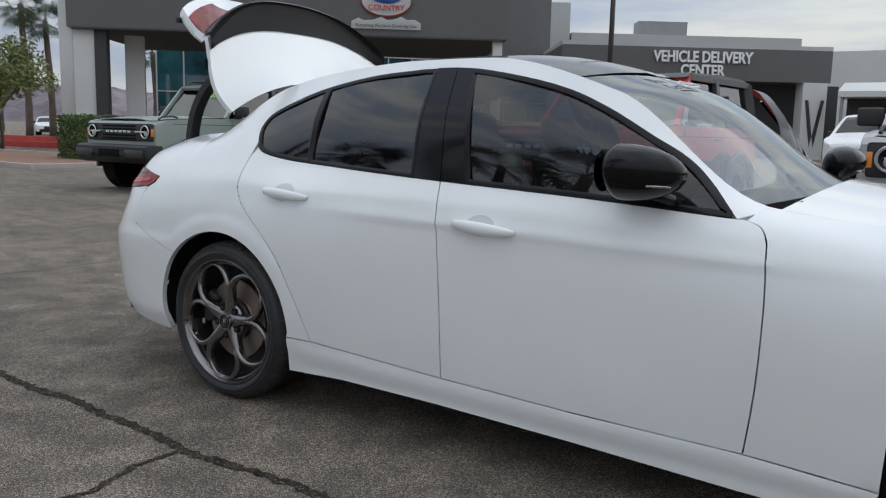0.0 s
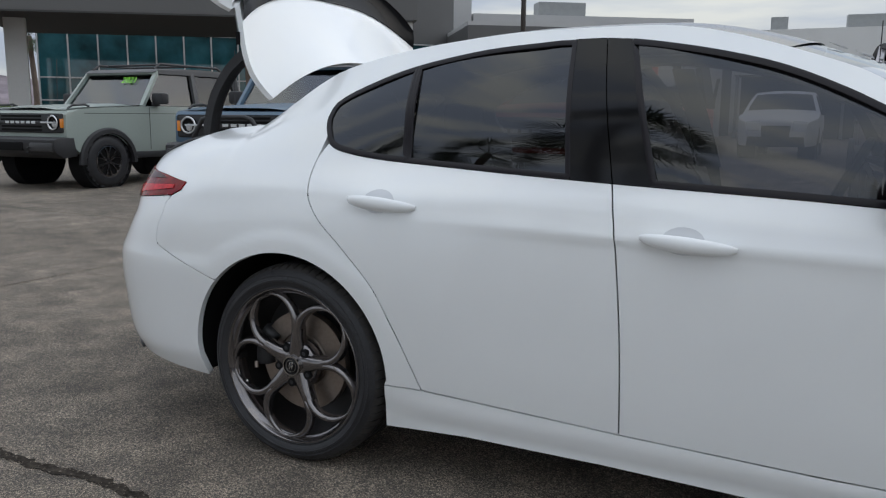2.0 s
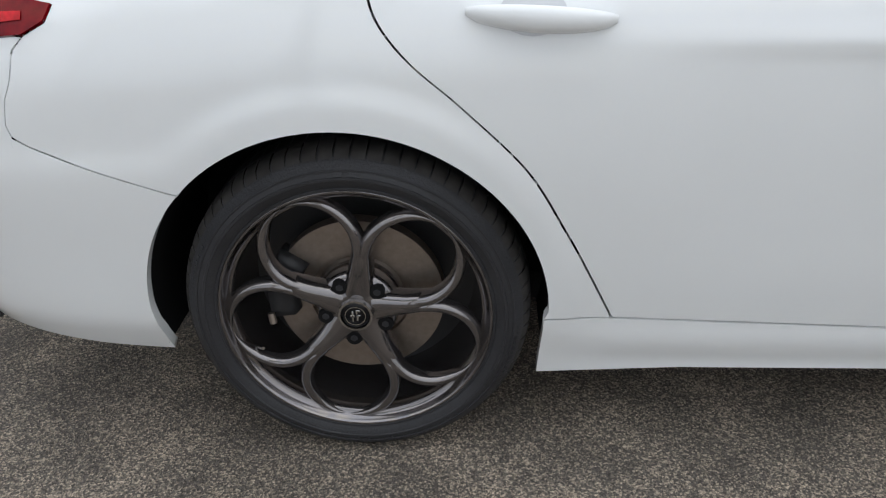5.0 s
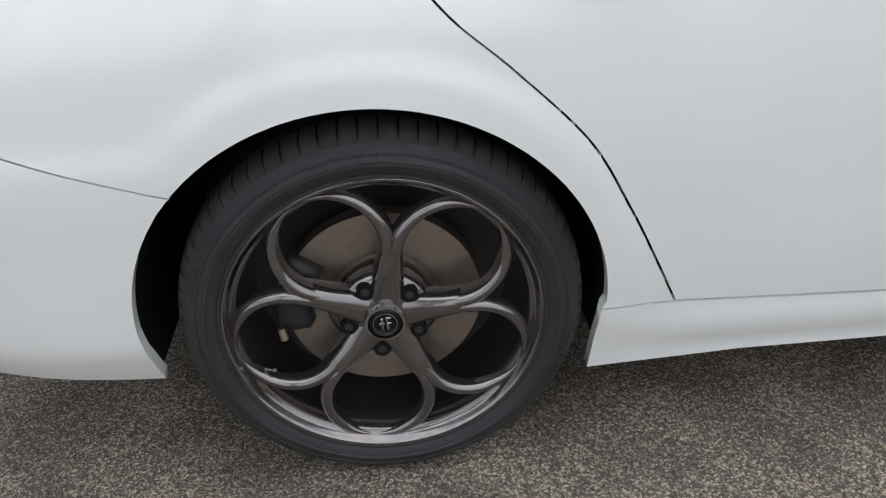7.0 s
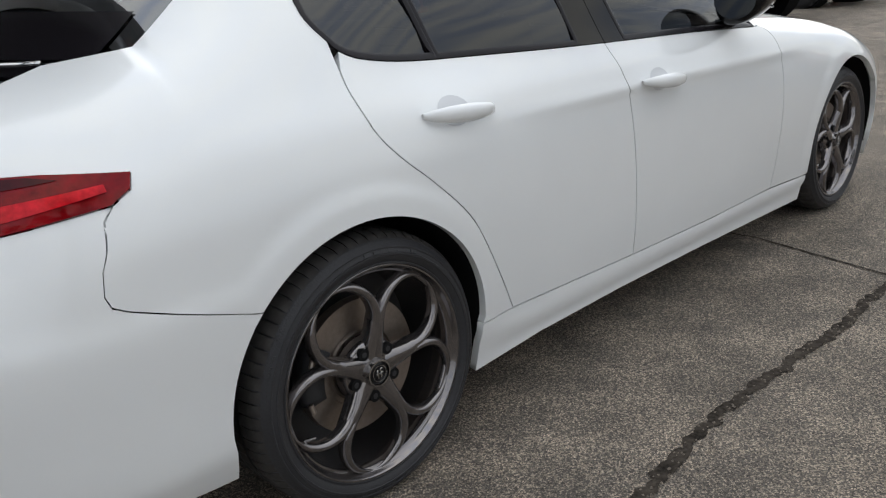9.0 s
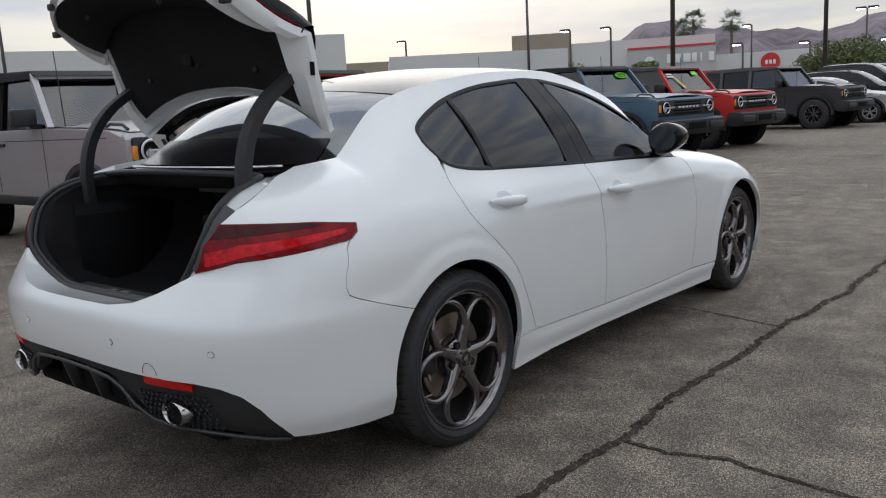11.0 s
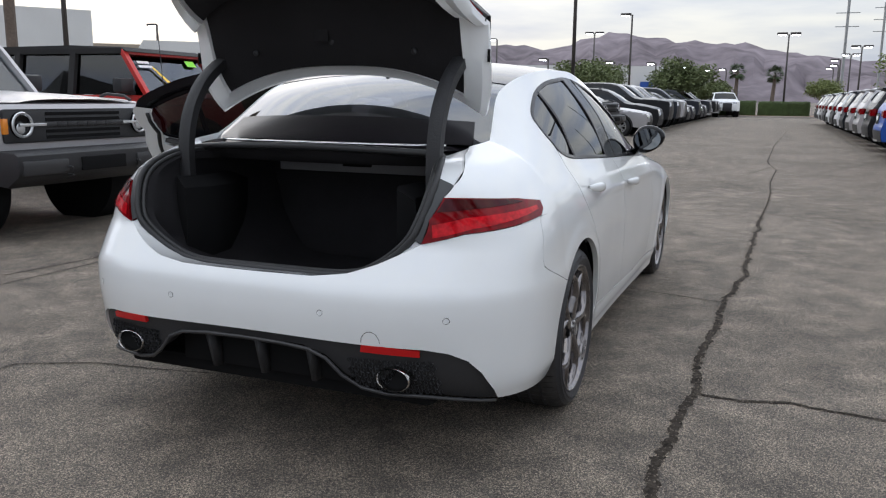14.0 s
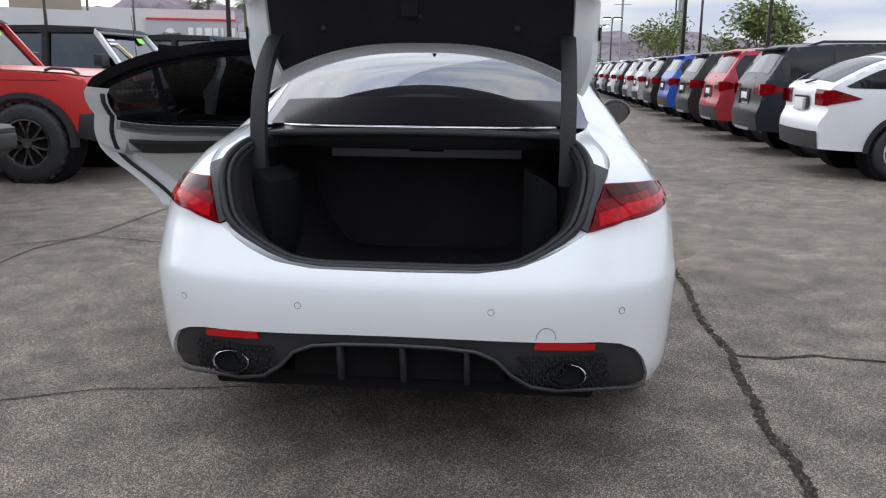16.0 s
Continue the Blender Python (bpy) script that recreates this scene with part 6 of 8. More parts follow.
    if bull_bar:
        rod("bull_bar", [Vector(p) for p in ((-.50, -.95, .74), (-.47, -1.0, .85), (-.33, -1.02, 1.06), (-.24, -1.02, 1.09), (.24, -1.02, 1.09), (.33, -1.02, 1.06), (.47, -1.0, .85), (.50, -.95, .74))], .028, PLASTIC, bump, "black tubular bull bar", n=10)
    # cabin: pillars, roof and panes
    zt = 1.80
    y0, y1, ye, yt = .76, 1.20, end - .02, end - .10
    wl, wt = .875, .775
    frame_mat = col
    topm = SOFT_TOP if top == "soft" else HARD_TOP

    def side_at(yy, z, s, out=0.0):
        k = (z - 1.235) / (zt - 1.235)
        return Vector((s * (wl + (wt - wl) * k + out), yy, z))
    bm = bmesh.new()
    prism(bm, [(y1 - .10, zt - .01), (y1 + .02, zt + .05), (y1 + .8, zt + .075), (yt - .3, zt + .065), (yt + .02, zt + .03), (yt + .04, zt - .03)], -wt - .03, wt + .03, .035)
    roof = part("roof", bm, topm, car, "black fabric soft top" if top == "soft" else "grey moulded hard top")
    # windscreen frame
    for s in (1, -1):
        a, b = side_at(y0, 1.235, s), side_at(y1, zt, s)
        rod("windscreen_pillar", [a, b], .031, frame_mat, car, square=True)
    rod("windscreen_header", [side_at(y1 - .01, zt - .01, 1), side_at(y1 - .01, zt - .01, -1)], .030, frame_mat, car, square=True)
    ws = sheet("windscreen", [side_at(y0 + .03, 1.25, -1, -.03), side_at(y0 + .03, 1.25, 1, -.03), side_at(y1, zt - .03, 1, -.03), side_at(y1, zt - .03, -1, -.03)], SCREEN_GLASS, car)
    posts = [1.98] + ([2.92] if doors == 4 else []) + [ye - .02]
    for s in (1, -1):
        prev_low, prev_top = y0 + .05, y1 + .05
        for i, p in enumerate(posts):
            wide = .045 if i < len(posts) - 1 else .06
            rod("roof_post", [side_at(p, 1.235, s, -.01), side_at(min(p, yt), zt, s, -.01)], wide, topm if i or top != "soft" else SOFT_TOP, car, square=True)
            q = [side_at(prev_low, 1.245, s, -.02), side_at(p - .05, 1.245, s, -.02), side_at(min(p, yt) - .05, zt - .03, s, -.02), side_at(prev_top, zt - .03, s, -.02)]
            pane = sheet("side_window", q, SEEN_GLASS if not (top == "hard" and i) else CARGLASS, car)
            if window_paper and s < 0 and i == 1:
                c = side_at((prev_low + p) / 2, 1.50, s, .004)
                sheet("price_sheet", [c + Vector((0, -.17, -.20)), c + Vector((0, .17, -.20)), c + Vector((-s * .07, .17, .20)), c + Vector((-s * .07, -.17, .20))], STICKER_WHITE, pane, "white printed price sheet")
            prev_low = prev_top = p + .05
        rod("cant_rail", [side_at(y1, zt, s), side_at(yt, zt, s)], .035, topm, car, square=True)
        # mirror
        box_part("door_mirror", (s * 1.03 - .12, .93, 1.27), (s * 1.03 + .12, 1.07, 1.45), PLASTIC, car, bevel=.035)
        box_part("mirror_arm", (s * .92 - .04, .95, 1.24), (s * .92 + .06, 1.05, 1.29), PLASTIC, car, bevel=.01)
    sheet("rear_window", [side_at(ye, 1.245, 1, -.05), side_at(ye, 1.245, -1, -.05), side_at(yt, zt - .03, -1, -.05), side_at(yt, zt - .03, 1, -.05)], CARGLASS, car)
    box_part("cabin_tub", (-.84, .80, .70), (.84, end - .05, 1.20), SEAT, car)
    for sy in (1.45,) + ((2.45,) if doors == 4 else (2.3,)):
        for s in (1, -1):
            bm = bmesh.new()
            box(bm, (s * .38 - .23, sy, 1.0), (s * .38 + .23, sy + .16, 1.48), .05, 2)
            box(bm, (s * .38 - .12, sy + .03, 1.46), (s * .38 + .12, sy + .13, 1.64), .04, 2)
            part("seat", bm, SEAT, car)
    box_part("dashboard", (-.80, .80, 1.15), (.80, 1.02, 1.27), SEAT, car, bevel=.03)
    rod("antenna", [Vector((-.82, .55, 1.22)), Vector((-.82, .60, 2.0))], .005, PLASTIC, car)
    sl = (Vector(side_at(y1, zt, 1)) - side_at(y0, 1.235, 1)).normalized()
    if sticker:
        c = side_at(y0, 1.235, 1) * .5 + side_at(y1, zt, 1) * .5
        face = Matrix(((1, 0, 0, 0), (0, sl.y, -sl.z, 0), (0, sl.z, sl.y, 0), (0, 0, 0, 1)))
        base = Matrix.Translation((.42, y0 + (y1 - y0) * .74 - .012, 1.235 + (zt - 1.235) * .74 + .008)) @ face
        if sticker == "oval":
            bm = bmesh.new()
            vs = [bm.verts.new((.20 * math.cos(a), .075 * math.sin(a), 0)) for a in [2 * math.pi * k / 28 for k in range(28)]]
            bm.faces.new(vs)
            bmesh.ops.solidify(bm, geom=bm.faces[:], thickness=.002)
            o = part("year_sticker", bm, STICKER_GREEN, ws, "lime green oval year sticker")
            o.matrix_local = base
            text_mesh("sticker_year", "2022", .13, base @ Matrix.Translation((0, -.045, .003)), PLASTIC, o if False else ws, .001)
        elif sticker == "year":
            text_mesh("sticker_year", "2021", .17, base @ Matrix.Translation((-.12, -.05, .003)), STICKER_GREEN, ws, .001)
        else:
            for dx, dy, w, h, m in ((.02, .02, .20, .10, STICKER_GREEN), (-.98, .0, .22, .04, STICKER_WHITE), (-.98, -.07, .26, .04, STICKER_WHITE)):
                bm = bmesh.new()
                box(bm, (dx - w / 2, dy - h / 2, 0), (dx + w / 2, dy + h / 2, .003))
                o = part("windscreen_sticker", bm, m, ws)
                o.matrix_local = base
            bm = bmesh.new()
            bm.faces.new([bm.verts.new(p) for p in ((-.72, -.40, .002), (-.64, -.40, .002), (-.84, -.06, .002), (-.88, -.07, .002))])
            o = part("windscreen_flag", bm, STICKER_YELLOW, ws)
            o.matrix_local = base
    if rack:
        for s in (1, -1):
            rod("roof_rail", [Vector((s * .70, y1 + .02, zt + .05)), Vector((s * .70, y1 + .15, zt + .13)), Vector((s * .70, yt - .35, zt + .13)), Vector((s * .70, yt - .2, zt + .05))], .022, PLASTIC, roof)
        for yy in (y1 + .35, y1 + .95):
            rod("rack_bar", [Vector((-.70, yy, zt + .135)), Vector((.70, yy, zt + .135))], .018, PLASTIC, roof)
    return car


def box_part(name, lo, hi, mat, parent, label="", bevel=0.0):
    bm = bmesh.new()
    box(bm, lo, hi, bevel)
    return part(name, bm, mat, parent, label, angle=30)


def shell_car(label, color, x, y, kind="suv", turn=0.0, scale=1.0, cladding=True, roof=None, wheels="silver"):
    """A rounded car: side skins x = half(y, z) with cut arches, and a crowned strip along its upper outline."""
    col = PAINTS[color]
    m = Matrix.Translation((x, y, ground_z(x, y))) @ Matrix.Rotation(radians(turn), 4, "Z") @ Matrix.Scale(scale, 4)
    car = thing("parked_car" if kind != "pickup" else "pickup_truck", label, "car", "cars parked along the lane", m)
    wb, tyre = {"suv": (2.68, .355), "coupe": (2.64, .345), "saloon": (2.75, .33), "pickup": (3.55, .40)}[kind]
    outline = {
        "suv": ((-.88, .32), (-.93, .55), (-.90, .80), (-.80, .93), (-.2, 1.06), (.30, 1.12), (.72, 1.38), (1.10, 1.58), (1.6, 1.66), (2.4, 1.665), (3.05, 1.62), (3.22, 1.585), (3.46, 1.22), (3.55, 1.06), (3.58, .80), (3.62, .62), (3.58, .38)),
        "coupe": ((-.88, .32), (-.93, .55), (-.90, .78), (-.80, .90), (-.2, 1.02), (.25, 1.07), (.72, 1.32), (1.15, 1.50), (1.6, 1.555), (2.2, 1.53), (2.75, 1.42), (3.05, 1.33), (3.42, 1.13), (3.50, 1.02), (3.50, .82), (3.58, .64), (3.55, .36)),
        "saloon": ((-.85, .28), (-.90, .50), (-.88, .70), (-.75, .80), (-.1, .90), (.35, .97), (.80, 1.20), (1.15, 1.36), (1.6, 1.44), (2.1, 1.43), (2.6, 1.30), (3.05, 1.10), (3.55, 1.05), (3.70, .98), (3.74, .70), (3.70, .32)),
        "pickup": ((-.95, .48), (-1.0, .75), (-.98, 1.10), (-.88, 1.22), (-.2, 1.28), (.40, 1.32), (.85, 1.62), (1.2, 1.85), (1.7, 1.92), (2.5, 1.92), (3.0, 1.86), (3.25, 1.40), (3.5, 1.36), (4.7, 1.36), (4.75, 1.2), (4.75, .65)),
    }[kind]
    out = smooth_line(outline, 4)
    R = tyre + .06
    W = .92 if kind != "pickup" else 1.0
    yf, yr = outline[0][0] - .06, max(p[0] for p in outline) + .02
    zmax = max(p[1] for p in outline)
    belt = {"suv": 1.06, "coupe": 1.03, "saloon": .94, "pickup": 1.25}[kind]

    def half(yy, z):
        e = min(1, max(0, (yy - yf) / .55)), min(1, max(0, (yr - yy) / .50))
        plan = (1 - .30 * (1 - e[0]) ** 2.2) * (1 - .22 * (1 - e[1]) ** 2.2)
        t = max(0, (z - belt) / (zmax - belt))
        low = max(0, (.55 - z) / .4)
        return W * plan * (1 - .24 * t ** 1.2 - .04 * low + .012 * math.sin(max(0, min(1, (z - .45) / .6)) * math.pi))
    zl = outline[0][1]

    def arch(cy, n=16):
        return [(cy + R * math.cos(a), max(zl, tyre + R * math.sin(a))) for a in [math.pi * k / n for k in range(n + 1)]]
    poly = list(out) + list(p for p in arch(wb)) + list(p for p in arch(0))

    def skin_mesh(poly2, s, lift=0.0, step=.09):
        bm = flat_panel(poly2, step, step)
        for v in bm.verts:
            yy, z = v.co.x, v.co.z
            v.co = Vector((s * (half(yy, z) + lift), yy, z))
        bmesh.ops.recalc_face_normals(bm, faces=bm.faces[:])
        if sum(f.normal.x * f.calc_area() for f in bm.faces) * s < 0:
            bmesh.ops.reverse_faces(bm, faces=bm.faces[:])
        return bm

    def strip(i0, i1, t0, t1, lift=0.0, n=10, line=out):
        bm = bmesh.new()
        rows = []
        for i in range(i0, i1 + 1):
            yy, z = line[i]
            a, b = line[max(0, i - 1)], line[min(len(line) - 1, i + 1)]
            nx = Vector((0, -(b[1] - a[1]), (b[0] - a[0]))).normalized()
            row = []
            for k in range(n + 1):
                t = t0 + (t1 - t0) * k / n
                cr = (1 - t * t) * .05
                row.append(Vector((half(yy, z) * t, yy, z)) + nx * (lift + cr))
            rows.append(row)
        grid(bm, rows)
        bmesh.ops.recalc_face_normals(bm, faces=bm.faces[:])
        return bm
    n4 = 4
    bm = skin_mesh(poly, 1)
    b2 = strip(0, len(out) - 1, -1, 1)
    tmp = bpy.data.meshes.new("tmp")
    for extra in (skin_mesh(poly, -1), b2):
        extra.to_mesh(tmp)
        extra.free()
        bm.from_mesh(tmp)
    bmesh.ops.remove_doubles(bm, verts=bm.verts[:], dist=.002)
    bmesh.ops.recalc_face_normals(bm, faces=bm.faces[:])
    body = part("body", bm, col, car, angle=35)
    idx = {"suv": (5, 7, 11, 12), "coupe": (5, 7, 10, 12), "saloon": (5, 7, 9, 11), "pickup": (5, 7, 10, 11)}[kind]
    part("windscreen", strip(idx[0] * 4 + 1, idx[1] * 4, -.90, .90, .004), CARGLASS_DARK, car)
    part("rear_window", strip(idx[2] * 4 + 1, idx[3] * 4, -.84, .84, .005), CARGLASS_DARK, car)
    if roof:
        part("roof_skin", strip(idx[1] * 4 + 1, idx[2] * 4, -.98, .98, .004), PAINTS[roof], car)
    top = [p for p in out if outline[idx[0]][0] + .25 < p[0] < outline[idx[3]][0] - .06 and p[1] > belt + .03]
    dlo = [(top[0][0], belt + .02)] + [(a, b - .075) for a, b in top if b - .075 > belt + .05] + [(top[-1][0] - .05, belt + .05)]
    mid = (top[0][0] + top[-1][0]) / 2
    for s in (1, -1):
        cuts = [dlo[0][0], mid - .18, mid + .62, dlo[-1][0] + .3]
        for c0, c1 in zip(cuts, cuts[1:]):
            piece = clip(clip(dlo, 0, c0 + .025, False), 0, c1 - .025, True)
            if len(piece) > 2:
                part("side_window", skin_mesh(piece, s, .004), CARGLASS_DARK, car)
        if cladding:
            band = [(R + .04, zl - .02), (wb - R - .04, zl - .02), (wb - R - .02, zl + .16), (R + .02, zl + .14)]
            part("sill_cladding", skin_mesh(band, s, .012), PLASTIC, body)
            for cy in (0, wb):
                ring = [(cy + (R + .06) * math.cos(a), tyre + (R + .06) * math.sin(a)) for a in [radians(-2 + 184 * k / 18) for k in range(19)]] + [(cy + (R - .01) * math.cos(a), tyre + (R - .01) * math.sin(a)) for a in [radians(182 - 184 * k / 18) for k in range(19)]]
                part("arch_cladding", skin_mesh(ring, s, .014), PLASTIC, body)
        for cy in (0, wb):
            hw = half(cy, tyre + .1)
            plain_wheel(car, s * (hw + .012), cy, tyre, .22, wheels, s)
            bm = bmesh.new()
            cyl(bm, (s * (hw - .42), cy, tyre), (s * (hw - .035), cy, tyre), R - .004, n=24)
            part("arch_cavity", bm, DARK, body)
        # tail and head lamps
        ze = belt
        yr2 = max(p[0] for p in out)
        lamp = [(yr2 - .42, ze - .07), (yr2 - .02, ze - .16), (yr2 - .02, ze + .015), (yr2 - .12, ze + .03)]
        lamp = [q for q in lamp]
        part("tail_lamp", skin_mesh(clip(lamp, 0, yr2 - .015, True), s, .008, .06), LAMP_RED, car, "red tail lamp")
        j0 = min(range(len(out) // 2, len(out)), key=lambda i: abs(out[i][1] - (ze + .01)))
        j1 = min(range(j0, len(out)), key=lambda i: abs(out[i][1] - (ze - .15)))
        part("tail_lamp", strip(j0, max(j1, j0 + 1), *(sorted((s * .55, s * .99))), .008, 4), LAMP_RED, car, "red tail lamp")
        h0 = min(range(len(out) // 3), key=lambda i: abs(out[i][1] - (outline[2][1] - .10)))
        h1 = min(range(len(out) // 3), key=lambda i: abs(out[i][1] - (outline[2][1] + .06)))
        part("headlamp", strip(min(h0, h1), max(h0, h1) + 1, *(sorted((s * .52, s * .98))), .008, 4), LAMP_CLEAR, car, "clear headlamp")
        box_part("door_mirror", (s * (W + .02) - .10, outline[idx[0]][0] + .38, belt + .02), (s * (W + .02) + .10, outline[idx[0]][0] + .52, belt + .17), PLASTIC, car, bevel=.04)
        for sy in (outline[idx[0]][0] + .25, mid + .20, mid + 1.1):
            if sy < wb - R + .35:
                seam = [(sy - .004, zl + .14), (sy + .004, zl + .14), (sy + .004, belt), (sy - .004, belt)]
                part("door_seam", skin_mesh(seam, s, .002), DARK, body)
    # bumpers, grille, plate
    def band(z0, z1, rear):
        rng = range(len(out) // 2, len(out)) if rear else range(0, len(out) // 2)
        a = min(rng, key=lambda i: abs(out[i][1] - z0) + (0 if (out[i][0] > wb if rear else out[i][0] < -.5) else 9))
        b = min(rng, key=lambda i: abs(out[i][1] - z1) + (0 if (out[i][0] > wb if rear else out[i][0] < -.5) else 9))
        return min(a, b), max(a, b)
    a, b = band(.64 if kind == "suv" else .56, .30, True)
    part("lower_bumper", strip(a, b, -.99, .99, .010), PLASTIC if cladding else col, car)
    a, b = band(outline[0][1], .52, False)
    part("lower_bumper", strip(a, max(b, a + 1), -.97, .97, .010), PLASTIC, car)
    a, b = band(.52, outline[2][1] - .02, False)
    part("grille", strip(a, max(b, a + 1), -.48, .48, .014), GRILLE, car, "dark grille")
    yy = max(p[0] for p in out)
    if kind in ("suv", "coupe"):
        a, b = band(.99, .76, True)
        part("plate_recess", strip(a, max(b, a + 1), -.36, .36, .012, 6), GLOSS_BLACK, car, "black plate recess")
        a, b = band(.45, .36, True)
        part("skid_plate", strip(a, max(b, a + 1), -.55, .55, .018, 6), WHEEL_SILVER if kind == "suv" else PLASTIC, car, "silver skid plate" if kind == "suv" else "")
        rod("rear_wiper", [Vector((.02, yy - .06, 1.13)), Vector((-.28, yy - .08, 1.17))], .012, PLASTIC, car)
    box_part("number_plate", (-.16, yy + .012 - .05, .80), (.16, yy + .016, .95), STICKER_WHITE, car, bevel=.004)
    if kind in ("suv",) and cladding:
        for s in (1, -1):
            rod("roof_rail", [Vector((s * .60, 1.3, zmax - .02)), Vector((s * .60, 1.45, zmax + .045)), Vector((s * .60, 2.7, zmax + .04)), Vector((s * .60, 2.95, zmax - .04))], .018, PLASTIC, car)
        bm = bmesh.new()
        box(bm, (-.62, 3.12, 1.585), (.62, 3.36, 1.625), .015)
        part("tailgate_spoiler", bm, col, car)
    return car


CARGLASS_DARK = material("dark_vehicle_glass", (0.012, 0.014, 0.015), 0.06, spec=0.34)
GRILLE = material("dark_grille_mesh", (0.03, 0.03, 0.032), 0.35, metal=0.3, bump=0.8, grain=60, vary=0.3, vary_scale=40)

off_roader("sage green two-door off-road wagon with grey hard top", "sage", -9.48, 5.89, "hard", 2, "bronze", .40, "year", rack=True, turn=.5)
off_roader("steel blue off-road wagon with black bull bar", "blue", -5.33, 5.70, "hard", 4, "beadlock", .43, "", bull_bar=True, rack=True, turn=10)
off_roader("silver off-road wagon with black soft top and steel wheels", "silver", 2.56, 5.03, "soft", 4, "steel", .395, "oval", window_paper=True, turn=1)
off_roader("red off-road wagon with soft top and big tyres", "red", 6.02, 5.06, "soft", 4, "beadlock", .445, "mixed", window_paper=True, turn=2)
off_roader("red two-door off-road wagon with grey hard top", "red", -1.32, 5.18, "hard", 2, "beadlock", .42, "year", turn=-6)
off_roader("white off-road wagon with black soft top", "white", 9.4, 4.85, "soft", 4, "beadlock", .43, "mixed")
off_roader("steel blue off-road wagon with lime windscreen sticker", "blue", 12.5, 4.25, "soft", 4, "beadlock", .43, "oval", window_paper=True, turn=-10)
off_roader("red off-road wagon with dark roof", "red", 15.9, 4.15, "hard", 4, "beadlock", .44, "mixed", window_paper=True, turn=-10)
off_roader("carbon grey off-road wagon with black wheels", "grey", 23.6, 4.0, "hard", 4, "beadlock", .43, "", window_paper=True, turn=-8)
ROW = (("silver", "saloon", "silver saloon"), ("black", "suv", "black crossover"), ("black", "pickup", "black pickup truck"), ("navy", "pickup", "dark blue pickup truck"),
       ("silver", "pickup", "silver pickup truck"), ("black", "pickup", "black pickup truck"), ("grey", "suv", "grey crossover"), ("silver", "suv", "silver crossover"))
for i in range(15):
    c, kind, lab = ROW[(i * 5 + i // 8) % 8] if i > 3 else ROW[i]
    shell_car(lab + " parked nose-out in the row", c, 26.7 + 2.72 * i, 3.35 - .012 * i, kind, wheels="silver" if kind == "saloon" else "alloy")
shell_car("white pickup truck at the lane's far end", "white", 66.0, 1.9, "pickup", turn=-80)
# the row across the lane shows its tails
TAILS = (("white", "coupe", "white coupe-like crossover with black roof"), ("navy", "suv", "dark blue-grey crossover with black cladding"), ("maroon", "suv", "metallic red crossover"), ("brown", "suv", "dark brown crossover"),
         ("royal", "suv", "royal blue crossover"), ("black", "suv", "black crossover"), ("silver", "suv", "silver crossover"), ("silver", "suv", "silver crossover"), ("navy", "suv", "dark blue-grey crossover"),
         ("white", "suv", "white crossover"), ("grey", "suv", "grey crossover"), ("white", "suv", "white crossover"), ("black", "suv", "black crossover"), ("silver", "suv", "silver crossover"), ("white", "suv", "white crossover"), ("navy", "suv", "dark blue-grey crossover"))
for i, (c, kind, lab) in enumerate(TAILS):
    wb = 2.64 if kind == "coupe" else 2.68
    shell_car(lab + " parked nose-in", c, 7.6 + 2.72 * i - .05 * min(i, 4), -4.80 - wb, kind, roof="black" if i == 0 else None, cladding=True)
shell_car("white people carrier parked far across the lot", "white", -.30, 21.9, "suv", scale=1.12, cladding=False)
shell_car("pale blue pickup truck seen across the lot", "white", 2.6, 19.5, "pickup")
shell_car("white saloon parked beyond the planted island", "white", -60.0, 33.4, "saloon", turn=60, cladding=False)
shell_car("red crossover parked beyond the planted island", "red", -65.0, 38.6, "suv", turn=60)


# ---- buildings ----
STUCCO_WHITE = material("white_stucco", (0.62, 0.62, 0.61), 0.85, bump=0.2, grain=25, vary=0.06, vary_scale=0.4)
STUCCO_GREY = material("light_grey_stucco", (0.46, 0.46, 0.46), 0.85, bump=0.2, grain=25, vary=0.06, vary_scale=0.4)
STUCCO_BEIGE = material("beige_stucco", (0.33, 0.28, 0.22), 0.85, bump=0.2, grain=25, vary=0.08, vary_scale=0.4)
FASCIA = material("dark_grey_ribbed_metal", (0.105, 0.104, 0.103), 0.5, vary=0.05, vary_scale=1)
SIGN_RED = material("sign_red", (0.55, 0.03, 0.03), 0.5)
SIGN_BLUE = material("sign_blue", (0.02, 0.07, 0.32), 0.4)
SIGN_WHITE = material("sign_white", (0.80, 0.80, 0.79), 0.5)
# strong blotches in the base colour stand in for reflected sky and palms
SHOWROOM = material("teal_glass_painted_reflections", (0.022, 0.075, 0.090), 0.04, spec=1.0, vary=0.9, vary_scale=0.35, grain=0.9)
MULLION = material("pale_window_frame", (0.45, 0.46, 0.46), 0.5)
# near-black: shade under canopies and indoors put into the colour, also dark trim
SHADE_AND_TRIM = material("near_black_shade_and_trim", (0.05, 0.05, 0.05), 0.8)
KERB = material("concrete_kerb", (0.36, 0.33, 0.30), 0.9, bump=0.3, grain=40, vary=0.15)
KERB_RED = material("red_painted_kerb", (0.45, 0.05, 0.04), 0.7, vary=0.2)
GRAVEL = material("red_brown_gravel", (0.22, 0.13, 0.09), 0.95, bump=0.8, grain=30, vary=0.35, vary_scale=4)
POLE = material("dark_bronze_pole", (0.045, 0.038, 0.034), 0.5)
LENS = material("lamp_lens", (1.0, 0.96, 0.88), 0.4, emit=6.0)
GALV = material("galvanised_pole", (0.30, 0.31, 0.31), 0.55, metal=0.4, vary=0.1)
LEAF = material("desert_tree_leaf", (0.115, 0.14, 0.05), 0.7, vary=0.35, vary_scale=1.5, grain=8)
